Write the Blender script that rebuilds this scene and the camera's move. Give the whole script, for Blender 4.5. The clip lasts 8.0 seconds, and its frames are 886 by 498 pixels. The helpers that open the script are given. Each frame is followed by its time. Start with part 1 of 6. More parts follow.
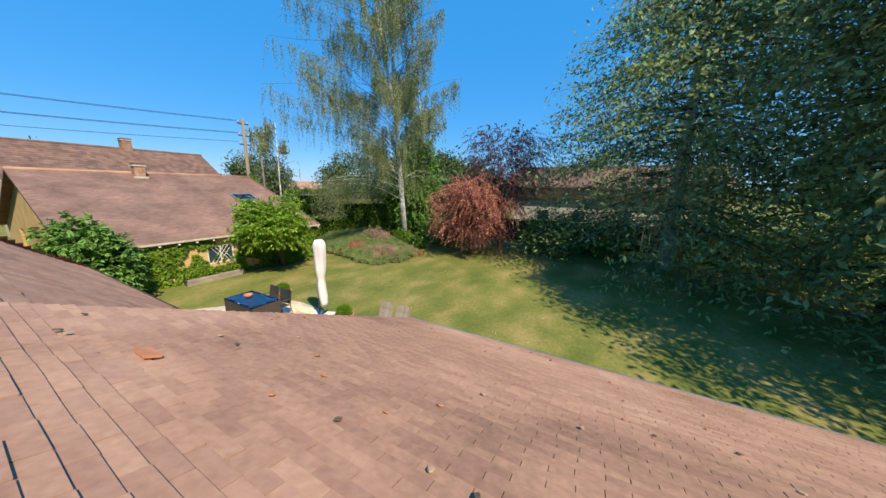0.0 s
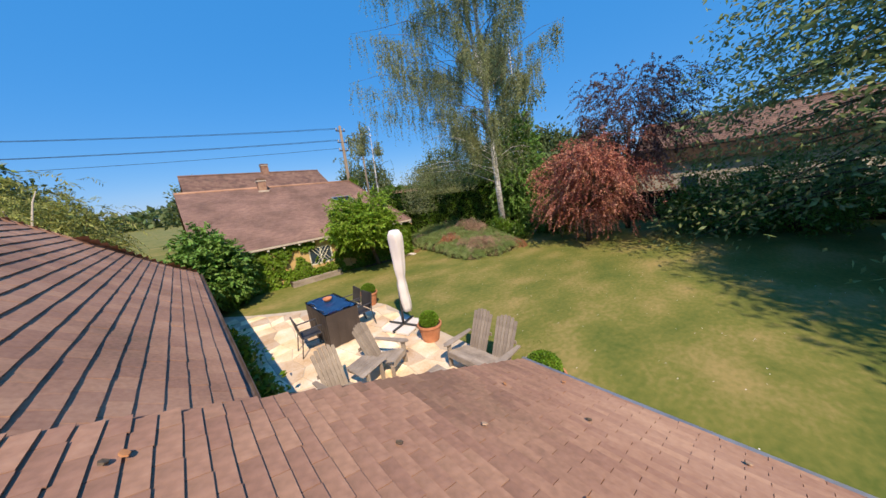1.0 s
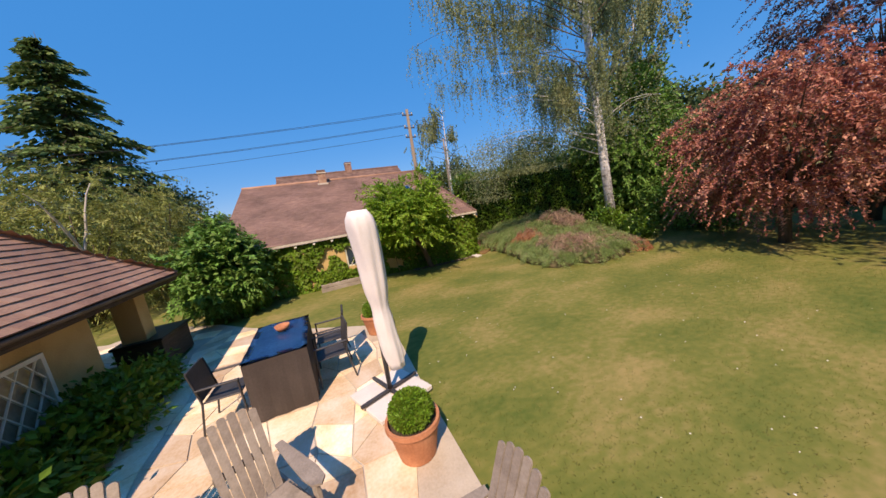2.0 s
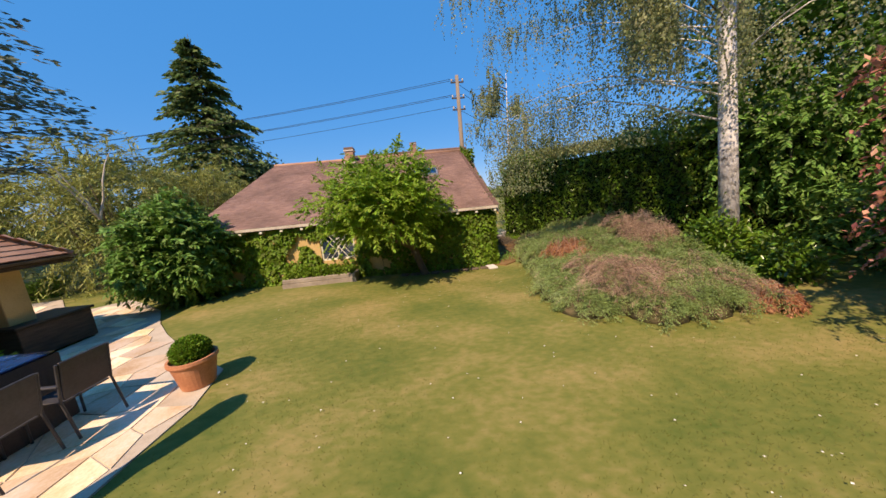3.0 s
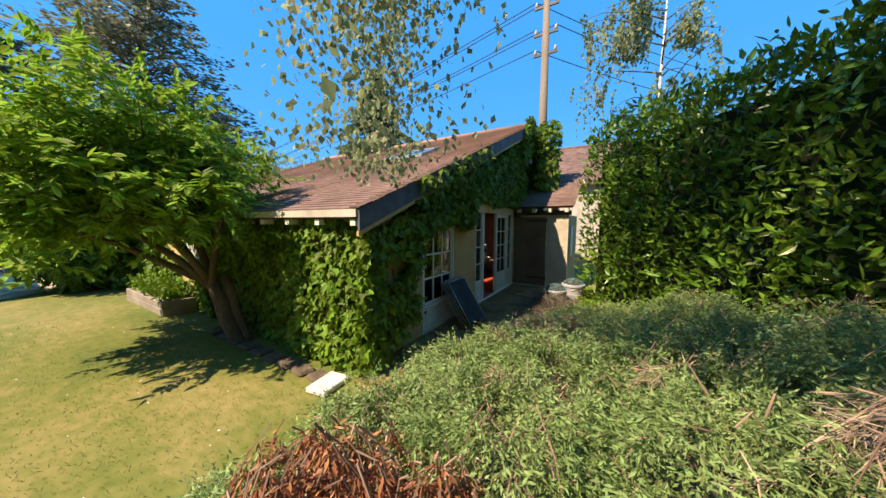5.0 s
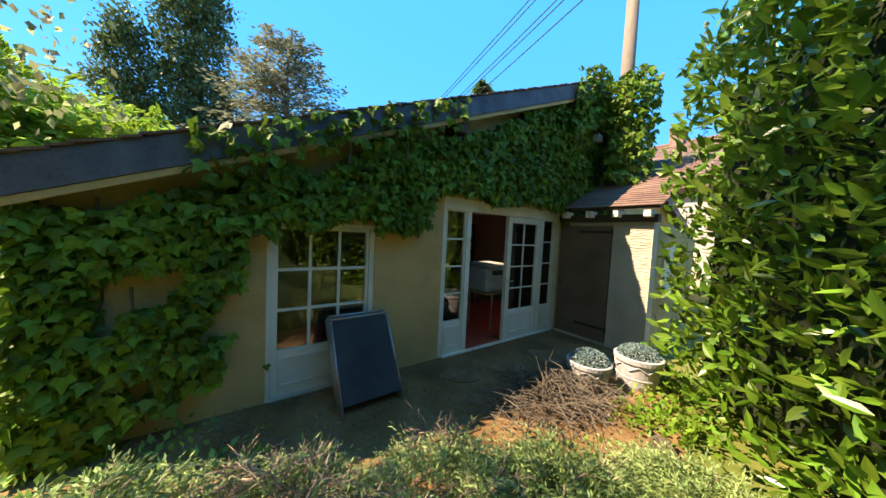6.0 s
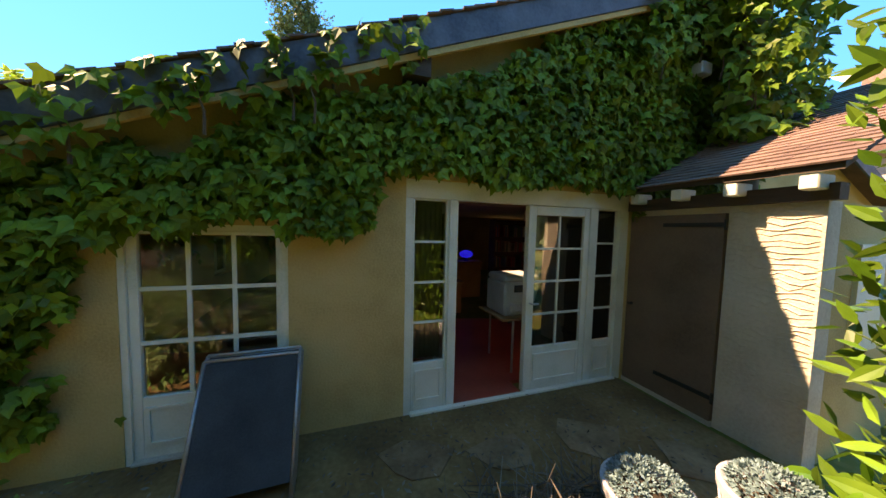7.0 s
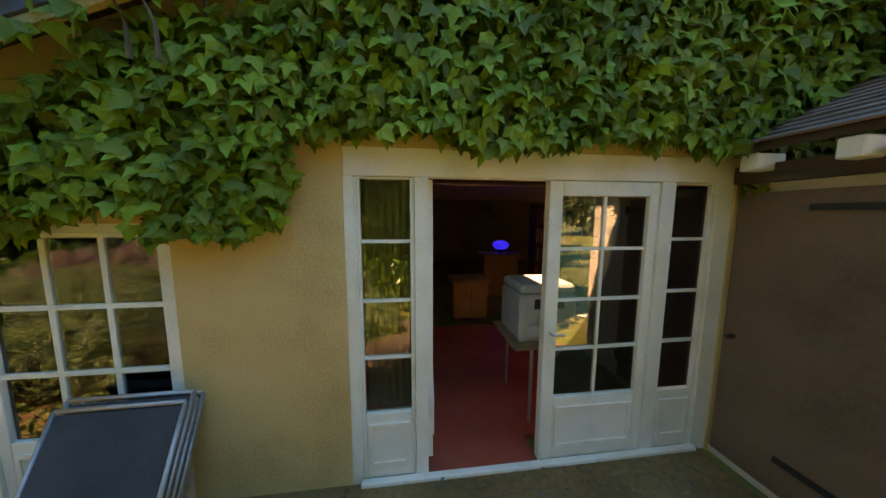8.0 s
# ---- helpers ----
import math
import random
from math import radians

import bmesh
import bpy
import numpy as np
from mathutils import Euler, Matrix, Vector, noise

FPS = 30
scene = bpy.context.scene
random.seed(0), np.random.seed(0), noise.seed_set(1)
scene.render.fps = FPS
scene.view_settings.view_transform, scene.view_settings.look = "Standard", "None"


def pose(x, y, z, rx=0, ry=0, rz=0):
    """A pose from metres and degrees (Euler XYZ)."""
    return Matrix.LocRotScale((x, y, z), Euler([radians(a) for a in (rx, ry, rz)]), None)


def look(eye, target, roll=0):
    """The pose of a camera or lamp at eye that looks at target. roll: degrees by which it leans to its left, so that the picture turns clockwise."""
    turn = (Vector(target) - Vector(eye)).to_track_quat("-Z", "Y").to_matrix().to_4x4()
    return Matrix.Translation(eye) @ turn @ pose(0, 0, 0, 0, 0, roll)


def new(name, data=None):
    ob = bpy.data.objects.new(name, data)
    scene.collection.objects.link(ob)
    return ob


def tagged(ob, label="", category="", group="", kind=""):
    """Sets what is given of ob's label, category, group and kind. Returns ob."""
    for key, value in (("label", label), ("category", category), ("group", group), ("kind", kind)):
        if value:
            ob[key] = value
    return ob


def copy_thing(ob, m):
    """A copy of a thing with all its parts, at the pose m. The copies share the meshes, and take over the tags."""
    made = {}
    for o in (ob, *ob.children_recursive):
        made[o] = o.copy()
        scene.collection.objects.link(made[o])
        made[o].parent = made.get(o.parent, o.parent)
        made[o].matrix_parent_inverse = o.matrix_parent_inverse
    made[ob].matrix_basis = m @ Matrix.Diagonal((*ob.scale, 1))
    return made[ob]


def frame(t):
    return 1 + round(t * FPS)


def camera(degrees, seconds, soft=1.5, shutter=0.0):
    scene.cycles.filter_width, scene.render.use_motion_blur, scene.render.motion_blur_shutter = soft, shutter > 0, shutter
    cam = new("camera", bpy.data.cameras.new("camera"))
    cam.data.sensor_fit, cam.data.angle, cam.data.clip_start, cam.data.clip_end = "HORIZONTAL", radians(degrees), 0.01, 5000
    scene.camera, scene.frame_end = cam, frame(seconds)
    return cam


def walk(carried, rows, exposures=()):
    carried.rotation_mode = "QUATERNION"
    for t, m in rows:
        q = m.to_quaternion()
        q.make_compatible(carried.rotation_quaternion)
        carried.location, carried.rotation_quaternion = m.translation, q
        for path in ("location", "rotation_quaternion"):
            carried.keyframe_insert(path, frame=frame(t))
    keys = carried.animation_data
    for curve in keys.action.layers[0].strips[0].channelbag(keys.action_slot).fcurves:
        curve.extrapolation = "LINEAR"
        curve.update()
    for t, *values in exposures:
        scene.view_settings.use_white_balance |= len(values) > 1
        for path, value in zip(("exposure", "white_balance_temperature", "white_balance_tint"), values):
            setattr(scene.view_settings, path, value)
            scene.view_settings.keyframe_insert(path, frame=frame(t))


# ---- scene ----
cam = camera(114.0, 8.0)
PATH = [
    (0, (-15.416, 11.796, 4.413), (-14.49, 10.074, 3.994), 1.0),
    (0.5, (-14.803, 10.898, 4.022), (-13.588, 9.37, 3.586), -2.7),
    (1, (-13.962, 9.792, 3.669), (-12.501, 8.492, 3.25), -6.7),
    (1.5, (-12.772, 8.294, 3.232), (-11.11, 7.246, 2.855), -8.9),
    (2, (-11.607, 6.489, 2.747), (-9.79, 5.721, 2.414), -8.8),
    (2.2, (-11.222, 5.701, 2.606), (-9.354, 5.068, 2.275), -8.0),
    (3.3, (-8.663, 1.127, 2.409), (-6.694, 1.166, 2.056), -4.4),
    (3.5, (-8.024, 0.397, 2.365), (-6.061, 0.557, 2.014), -3.6),
    (4, (-6.177, -0.979, 2.143), (-4.252, -0.542, 1.824), -2.0),
    (4.5, (-4.319, -1.939, 1.983), (-2.471, -1.219, 1.719), -1.0),
    (4.7, (-3.551, -2.242, 1.953), (-1.748, -1.407, 1.722), -0.8),
    (5.8, (0.567, -3.213, 1.791), (1.87, -1.701, 1.673), 3.1),
    (6, (1.179, -3.21, 1.791), (2.353, -1.594, 1.684), 2.8),
    (6.5, (2.289, -3.002, 1.77), (3.182, -1.215, 1.67), 2.7),
    (7, (2.976, -2.65, 1.832), (3.614, -0.758, 1.706), 1.3),
    (7.5, (3.42, -2.281, 1.935), (3.858, -0.337, 1.761), 0.1),
    (8, (3.881, -1.853, 1.893), (4.137, 0.117, 1.66), 0.2),
]
walk(cam, [(t, look(e, g, r)) for t, e, g, r in PATH],
     exposures=[(0, 0.38, 7400, 8), (0.5, 0.25, 7500, 12), (1.0, 0.18, 7600, 17), (2.0, 0.12, 7900, 24), (3.5, 0.3, 8400, 22), (4.6, 0.5, 7800, 14), (5.8, 1.4, 8300, 15), (6.5, 1.58, 8600, 16), (7, 1.7, 10200, 27), (7.5, 1.86, 12000, 36), (8, 2.58, 13000, 37)])


# ---------- light ----------
SUN_EL, SUN_DIR = 49.0, Vector((-0.8, 0.42, 0.0)).normalized()
world = bpy.data.worlds.new("sky_world")
scene.world = world
world.use_nodes = True
_n = world.node_tree.nodes
_bg = next(n for n in _n if n.type == 'BACKGROUND')
_sky = _n.new("ShaderNodeTexSky")
_sky.sky_type = 'NISHITA'
_sky.sun_disc = False
_sky.sun_elevation = radians(SUN_EL)
_sky.sun_rotation = math.atan2(SUN_DIR.x, SUN_DIR.y)
_sky.air_density, _sky.dust_density, _sky.ozone_density = 1.0, 0.05, 2.5
_hs = _n.new("ShaderNodeHueSaturation")
_hs.inputs["Saturation"].default_value = 1.35
_mixn = _n.new("ShaderNodeMixRGB")
_mixn.inputs[0].default_value = 0.66
_mixn.inputs[2].default_value = (0.18, 2.95, 8.5, 1)
world.node_tree.links.new(_sky.outputs[0], _hs.inputs["Color"])
world.node_tree.links.new(_hs.outputs[0], _mixn.inputs[1])
world.node_tree.links.new(_mixn.outputs[0], _bg.inputs[0])
_bg.inputs[1].default_value = 0.11
sun_data = bpy.data.lights.new("sun", 'SUN')
sun_data.energy, sun_data.angle, sun_data.color = 5.0, radians(0.5), (1.0, 0.87, 0.69)
sun = new("sun", sun_data)
_to = Vector((SUN_DIR.x * math.cos(radians(SUN_EL)), SUN_DIR.y * math.cos(radians(SUN_EL)), math.sin(radians(SUN_EL))))
sun.matrix_world = look(_to * 60, (0, 0, 0))



# ---------- materials ----------
def mat(name, cols, rough=0.8, scale=3.0, fine=40.0, bump=0.3, metal=0.0, island=0.0, obj=0.0, translucent=0.0, spec=0.5, stretch=None, mid=0.5, emit=0.0):
    """Noise-mixed colours at two scales with fine relief; island / obj: brightness spread between pieces."""
    m = bpy.data.materials.new(name)
    m.use_nodes = True
    nt = m.node_tree
    N, L = nt.nodes, nt.links
    bs = next(n for n in N if n.type == 'BSDF_PRINCIPLED')
    tc = N.new("ShaderNodeTexCoord")
    mp = N.new("ShaderNodeMapping")
    L.new(tc.outputs["Object"], mp.inputs[0])
    if stretch:
        mp.inputs["Scale"].default_value = stretch
    n1 = N.new("ShaderNodeTexNoise")
    n1.inputs["Scale"].default_value, n1.inputs["Detail"].default_value = scale, 5
    n2 = N.new("ShaderNodeTexNoise")
    n2.inputs["Scale"].default_value, n2.inputs["Detail"].default_value = fine, 4
    for n in (n1, n2):
        L.new(mp.outputs[0], n.inputs["Vector"])
    mx = N.new("ShaderNodeMath")
    mx.operation = 'MULTIPLY_ADD'
    L.new(n2.outputs["Fac"], mx.inputs[0])
    mx.inputs[1].default_value = 0.45
    L.new(n1.outputs["Fac"], mx.inputs[2])
    fac = mx.outputs[0]
    ramp = N.new("ShaderNodeValToRGB")
    el = ramp.color_ramp.elements
    lo, hi = 0.72 - 0.24, 0.72 + 0.24
    for i, c in enumerate(cols):
        p = lo + (hi - lo) * (i / max(1, len(cols) - 1))
        e = el[i] if i < 2 else el.new(p)
        e.position, e.color = p, (*c, 1)
    L.new(fac, ramp.inputs[0])
    col = ramp.outputs[0]
    for amount, kind in ((island, "g"), (obj, "o")):
        if amount:
            src = N.new("ShaderNodeNewGeometry").outputs["Random Per Island"] if kind == "g" else N.new("ShaderNodeObjectInfo").outputs["Random"]
            hs = N.new("ShaderNodeHueSaturation")
            mr = N.new("ShaderNodeMapRange")
            mr.inputs[3].default_value, mr.inputs[4].default_value = 1 - amount, 1 + amount
            L.new(src, mr.inputs[0])
            L.new(mr.outputs[0], hs.inputs["Value"])
            mh = N.new("ShaderNodeMapRange")
            mh.inputs[3].default_value, mh.inputs[4].default_value = 0.5 - 0.035 * amount, 0.5 + 0.035 * amount
            L.new(src, mh.inputs[0])
            L.new(mh.outputs[0], hs.inputs["Hue"])
            L.new(col, hs.inputs["Color"])
            col = hs.outputs[0]
    L.new(col, bs.inputs["Base Color"])
    bs.inputs["Roughness"].default_value, bs.inputs["Metallic"].default_value = rough, metal
    bs.inputs["Specular IOR Level"].default_value = spec
    if bump:
        bp = N.new("ShaderNodeBump")
        bp.inputs["Strength"].default_value, bp.inputs["Distance"].default_value = bump, 0.02
        L.new(fac, bp.inputs["Height"])
        L.new(bp.outputs[0], bs.inputs["Normal"])
    if translucent:
        tr = N.new("ShaderNodeBsdfTranslucent")
        L.new(col, tr.inputs["Color"])
        ms = N.new("ShaderNodeMixShader")
        ms.inputs[0].default_value = translucent
        out = next(n for n in N if n.type == 'OUTPUT_MATERIAL')
        L.new(bs.outputs[0], ms.inputs[1])
        L.new(tr.outputs[0], ms.inputs[2])
        L.new(ms.outputs[0], out.inputs[0])
    if emit:
        L.new(col, bs.inputs["Emission Color"])
        bs.inputs["Emission Strength"].default_value = emit
    return m


def leafmat(name, cols, rough=0.55, spec=0.35, tr=0.3, isl=0.45):
    return mat(name, cols, rough, 1.5, 9.0, 0.0, island=isl, translucent=tr, spec=spec)


def glass_mat(name, rough=0.02):
    m = bpy.data.materials.new(name)
    m.use_nodes = True
    N, L = m.node_tree.nodes, m.node_tree.links
    out = next(n for n in N if n.type == 'OUTPUT_MATERIAL')
    gl, tp, mx, fr = N.new("ShaderNodeBsdfGlossy"), N.new("ShaderNodeBsdfTransparent"), N.new("ShaderNodeMixShader"), N.new("ShaderNodeFresnel")
    gl.inputs["Roughness"].default_value = rough
    fr.inputs[0].default_value = 1.6
    tp.inputs[0].default_value = (0.86, 0.9, 0.88, 1)
    mt = N.new("ShaderNodeMath")
    mt.operation = 'MULTIPLY_ADD'
    mt.inputs[1].default_value, mt.inputs[2].default_value = 1.3, 0.05
    L.new(fr.outputs[0], mt.inputs[0])
    L.new(mt.outputs[0], mx.inputs[0])
    L.new(tp.outputs[0], mx.inputs[1])
    L.new(gl.outputs[0], mx.inputs[2])
    L.new(mx.outputs[0], out.inputs[0])
    return m


M_TILE = mat("clay_tile", [(0.22, 0.13, 0.09), (0.36, 0.205, 0.145), (0.46, 0.285, 0.205)], 0.85, 0.9, 30, 0.25, island=0.12)
M_TILE2 = mat("clay_tile_piece", [(0.22, 0.13, 0.09), (0.36, 0.205, 0.145), (0.46, 0.285, 0.205)], 0.85, 0.9, 30, 0.25, obj=0.12)
M_TILE_C = mat("brown_tile", [(0.165, 0.105, 0.087), (0.245, 0.155, 0.13), (0.32, 0.205, 0.172)], 0.85, 0.9, 30, 0.25, island=0.14)
M_TILE_OLD = mat("weathered_tile", [(0.1, 0.07, 0.055), (0.17, 0.1, 0.08), (0.22, 0.14, 0.11)], 0.9, 2, 30, 0.4, island=0.2)
M_STUCCO = mat("ochre_stucco", [(0.43, 0.29, 0.115), (0.57, 0.4, 0.175), (0.63, 0.46, 0.22)], 0.92, 1.6, 55, 0.5)
M_STUCCO_W = mat("white_stucco", [(0.5, 0.43, 0.34), (0.62, 0.55, 0.45), (0.7, 0.63, 0.53)], 0.92, 2, 35, 0.8)
M_PAINT = mat("white_paint", [(0.6, 0.62, 0.52), (0.74, 0.75, 0.66), (0.8, 0.8, 0.73)], 0.55, 3, 60, 0.15)
M_BARGE = mat("barge_zinc", [(0.05, 0.06, 0.09), (0.09, 0.11, 0.15), (0.13, 0.15, 0.2)], 0.6, 4, 40, 0.2)
M_WOOD_D = mat("dark_wood", [(0.035, 0.022, 0.015), (0.07, 0.045, 0.03), (0.1, 0.065, 0.045)], 0.75, 3, 60, 0.4, stretch=(1, 1, 6))
M_DOOR = mat("brown_door_paint", [(0.12, 0.075, 0.05), (0.17, 0.11, 0.075), (0.2, 0.13, 0.09)], 0.7, 2, 50, 0.25)
M_IRON = mat("black_iron", [(0.01, 0.01, 0.01), (0.018, 0.017, 0.017), (0.028, 0.026, 0.025)], 0.6, 6, 50, 0.3)
M_ZINC = mat("zinc", [(0.25, 0.26, 0.27), (0.38, 0.39, 0.4), (0.46, 0.47, 0.48)], 0.45, 4, 40, 0.1, metal=0.7)
M_BRICK = mat("chimney_brick", [(0.2, 0.11, 0.08), (0.32, 0.19, 0.14), (0.4, 0.27, 0.2)], 0.9, 5, 40, 0.5, obj=0.15)
M_CEMENT = mat("pale_render", [(0.4, 0.36, 0.31), (0.52, 0.48, 0.42), (0.6, 0.56, 0.5)], 0.9, 3, 40, 0.5)
M_GLASS = glass_mat("window_glass")
M_LAWN = mat("lawn_soil", [(0.07, 0.115, 0.015), (0.155, 0.17, 0.035), (0.3, 0.24, 0.09)], 0.95, 0.75, 11, 0.6, stretch=(1.0, 0.6, 1.0))
M_STONE = mat("flagstone", [(0.6, 0.42, 0.24), (0.75, 0.6, 0.43), (0.83, 0.74, 0.63)], 0.85, 2.2, 30, 0.4, obj=0.3)
M_MORTAR = mat("mortar", [(0.42, 0.36, 0.28), (0.5, 0.44, 0.36), (0.56, 0.5, 0.42)], 0.95, 3, 40, 0.4)
M_PSTONE = mat("sunken_stone", [(0.14, 0.08, 0.038), (0.215, 0.13, 0.065), (0.29, 0.19, 0.105)], 0.92, 4, 30, 0.6, obj=0.2)
M_DIRT = mat("patio_soil", [(0.115, 0.06, 0.021), (0.19, 0.108, 0.04), (0.29, 0.178, 0.078)], 0.95, 1.5, 25, 0.8)
M_BARK = mat("brown_bark", [(0.06, 0.045, 0.03), (0.12, 0.09, 0.065), (0.18, 0.14, 0.1)], 0.95, 4, 40, 0.9, stretch=(1, 1, 0.25))
M_BIRCH = mat("birch_bark", [(0.11, 0.105, 0.1), (0.55, 0.55, 0.56), (0.74, 0.745, 0.76), (0.78, 0.785, 0.8)], 0.8, 4.5, 30, 0.5, stretch=(1, 1, 2.2))
L_VINE = leafmat("vine_leaf", [(0.075, 0.15, 0.013), (0.12, 0.22, 0.02), (0.19, 0.305, 0.036)], 0.5, 0.25, 0.25)
L_SHRUB = leafmat("shrub_leaf", [(0.16, 0.29, 0.03), (0.25, 0.41, 0.05), (0.36, 0.52, 0.09)], tr=0.45)
L_ELDER = leafmat("elder_leaf", [(0.085, 0.185, 0.036), (0.14, 0.29, 0.062), (0.22, 0.39, 0.09)])
L_HEDGE = leafmat("laurel_leaf", [(0.07, 0.155, 0.015), (0.12, 0.235, 0.026), (0.205, 0.345, 0.045)], 0.3, 0.6, 0.28)
L_RED = leafmat("red_leaf", [(0.25, 0.08, 0.07), (0.48, 0.19, 0.15), (0.62, 0.38, 0.28)])
L_BIRCH = leafmat("birch_leaf", [(0.17, 0.22, 0.095), (0.28, 0.33, 0.16), (0.4, 0.43, 0.25)], tr=0.5)
L_WILLOW = leafmat("willow_leaf", [(0.175, 0.21, 0.05), (0.275, 0.31, 0.085), (0.375, 0.39, 0.135)])
L_CEDAR = leafmat("cedar_needle", [(0.16, 0.24, 0.095), (0.27, 0.365, 0.15), (0.42, 0.48, 0.25)], tr=0.5)
L_FIR = leafmat("spruce_needle", [(0.06, 0.11, 0.035), (0.115, 0.185, 0.055), (0.2, 0.27, 0.085)])
L_PINE = leafmat("pine_needle", [(0.13, 0.145, 0.085), (0.22, 0.235, 0.145), (0.31, 0.31, 0.2)])
L_PURPLE = leafmat("purple_leaf", [(0.07, 0.04, 0.05), (0.13, 0.08, 0.085), (0.2, 0.15, 0.12)])
L_JUNI = leafmat("juniper_spray", [(0.15, 0.235, 0.075), (0.25, 0.355, 0.125), (0.36, 0.46, 0.2)])
L_DEAD = leafmat("dead_juniper", [(0.25, 0.1, 0.055), (0.42, 0.19, 0.105), (0.55, 0.31, 0.185)], 0.9, 0.1, 0.15)
L_TWIG = leafmat("dry_twig", [(0.22, 0.145, 0.11), (0.36, 0.25, 0.19), (0.49, 0.365, 0.285)], 0.9, 0.1, 0.0)
L_BOX = leafmat("box_leaf", [(0.08, 0.17, 0.015), (0.14, 0.27, 0.025), (0.22, 0.36, 0.05)])
L_GRASS = leafmat("grass_blade", [(0.085, 0.12, 0.02), (0.155, 0.175, 0.04), (0.25, 0.225, 0.085)], 0.7, 0.2, 0.3, 0.3)
L_FAR = leafmat("far_wood_leaf", [(0.055, 0.09, 0.032), (0.095, 0.145, 0.05), (0.145, 0.195, 0.075)])


# ---------- building blocks ----------
def mesh_of(bm, name, material, smooth=False):
    me = bpy.data.meshes.new(name)
    bm.to_mesh(me)
    bm.free()
    for m in (material if isinstance(material, (list, tuple)) else [material]):
        me.materials.append(m)
    if smooth:
        me.polygons.foreach_set("use_smooth", [True] * len(me.polygons))
    return me


def part(name, bm, material, parent=None, label="", smooth=False, m=None):
    ob = new(name, mesh_of(bm, name, material, smooth))
    if m is not None:
        ob.matrix_basis = m
    if parent is not None:
        ob.parent = parent
    if label:
        ob["label"] = label
    return ob


def thing(name, x=0, y=0, z=0, rz=0, label="", category="", group="", kind=""):
    ob = new(name)
    ob.empty_display_size = 0.2
    ob.matrix_basis = pose(x, y, z, 0, 0, rz)
    return tagged(ob, label, category, group, kind)


def box(bm, x0, x1, y0, y1, z0, z1, m=None, bevel=0.0):
    vs = [bm.verts.new((x, y, z)) for z in (z0, z1) for x, y in ((x0, y0), (x1, y0), (x1, y1), (x0, y1))]
    fs = [bm.faces.new([vs[i] for i in f]) for f in ((3, 2, 1, 0), (4, 5, 6, 7), (0, 1, 5, 4), (1, 2, 6, 5), (2, 3, 7, 6), (3, 0, 4, 7))]
    if bevel:
        es = list({e for f in fs for e in f.edges})
        r = bmesh.ops.bevel(bm, geom=es, offset=bevel, segments=1, affect='EDGES')
        vs = list({v for f in r["faces"] for v in f.verts} | {v for v in vs if v.is_valid})
    if m is not None:
        bmesh.ops.transform(bm, matrix=m, verts=[v for v in vs if v.is_valid])
    return bm


def boxes(*args, m=None, bevel=0.0):
    bm = bmesh.new()
    for a in args:
        box(bm, *a, m=m, bevel=bevel)
    return bm


def prism(poly, z0, z1, bm=None):
    bm = bm or bmesh.new()
    lo = [bm.verts.new((x, y, z0)) for x, y in poly]
    hi = [bm.verts.new((x, y, z1)) for x, y in poly]
    bm.faces.new(hi)
    bm.faces.new(lo[::-1])
    n = len(poly)
    for i in range(n):
        bm.faces.new((lo[i], lo[(i + 1) % n], hi[(i + 1) % n], hi[i]))
    return bm


def lathe(profile, sides=24, bm=None):
    bm = bm or bmesh.new()
    rings = [[bm.verts.new((r * math.cos(2 * math.pi * i / sides), r * math.sin(2 * math.pi * i / sides), z)) for i in range(sides)] for r, z in profile]
    for a, b in zip(rings, rings[1:]):
        for i in range(sides):
            j = (i + 1) % sides
            bm.faces.new((a[i], a[j], b[j], b[i]))
    bm.faces.new(rings[0][::-1])
    bm.faces.new(rings[-1])
    return bm


def tube(bm, pts, radii, sides=8):
    """A tapered limb along pts."""
    rings = []
    n = len(pts)
    for i, p in enumerate(pts):
        p = Vector(p)
        d = (Vector(pts[min(i + 1, n - 1)]) - Vector(pts[max(i - 1, 0)])).normalized()
        a = d.cross(Vector((0.31, 0.9, 0.17))).normalized()
        b = d.cross(a)
        r = radii[i] if isinstance(radii, (list, tuple)) else radii
        rings.append([bm.verts.new(p + r * (math.cos(2 * math.pi * k / sides) * a + math.sin(2 * math.pi * k / sides) * b)) for k in range(sides)])
    for a, b in zip(rings, rings[1:]):
        for i in range(sides):
            j = (i + 1) % sides
            bm.faces.new((a[i], a[j], b[j], b[i]))
    bm.faces.new(rings[0][::-1])
    bm.faces.new(rings[-1])
    return bm


RNG = np.random.default_rng(7)


def unit(v):
    return v / np.maximum(np.linalg.norm(v, axis=1, keepdims=True), 1e-9)


def raw_mesh(name, V, T, material):
    """A triangle mesh from arrays."""
    me = bpy.data.meshes.new(name)
    me.vertices.add(len(V))
    me.vertices.foreach_set("co", np.ascontiguousarray(V, np.float32).ravel())
    me.loops.add(T.size)
    me.loops.foreach_set("vertex_index", np.ascontiguousarray(T, np.int32).ravel())
    me.polygons.add(len(T))
    me.polygons.foreach_set("loop_start", np.arange(0, T.size, 3, dtype=np.int32))
    me.polygons.foreach_set("use_smooth", np.zeros(len(T), bool))
    me.update(calc_edges=True)
    me.materials.append(material)
    return me


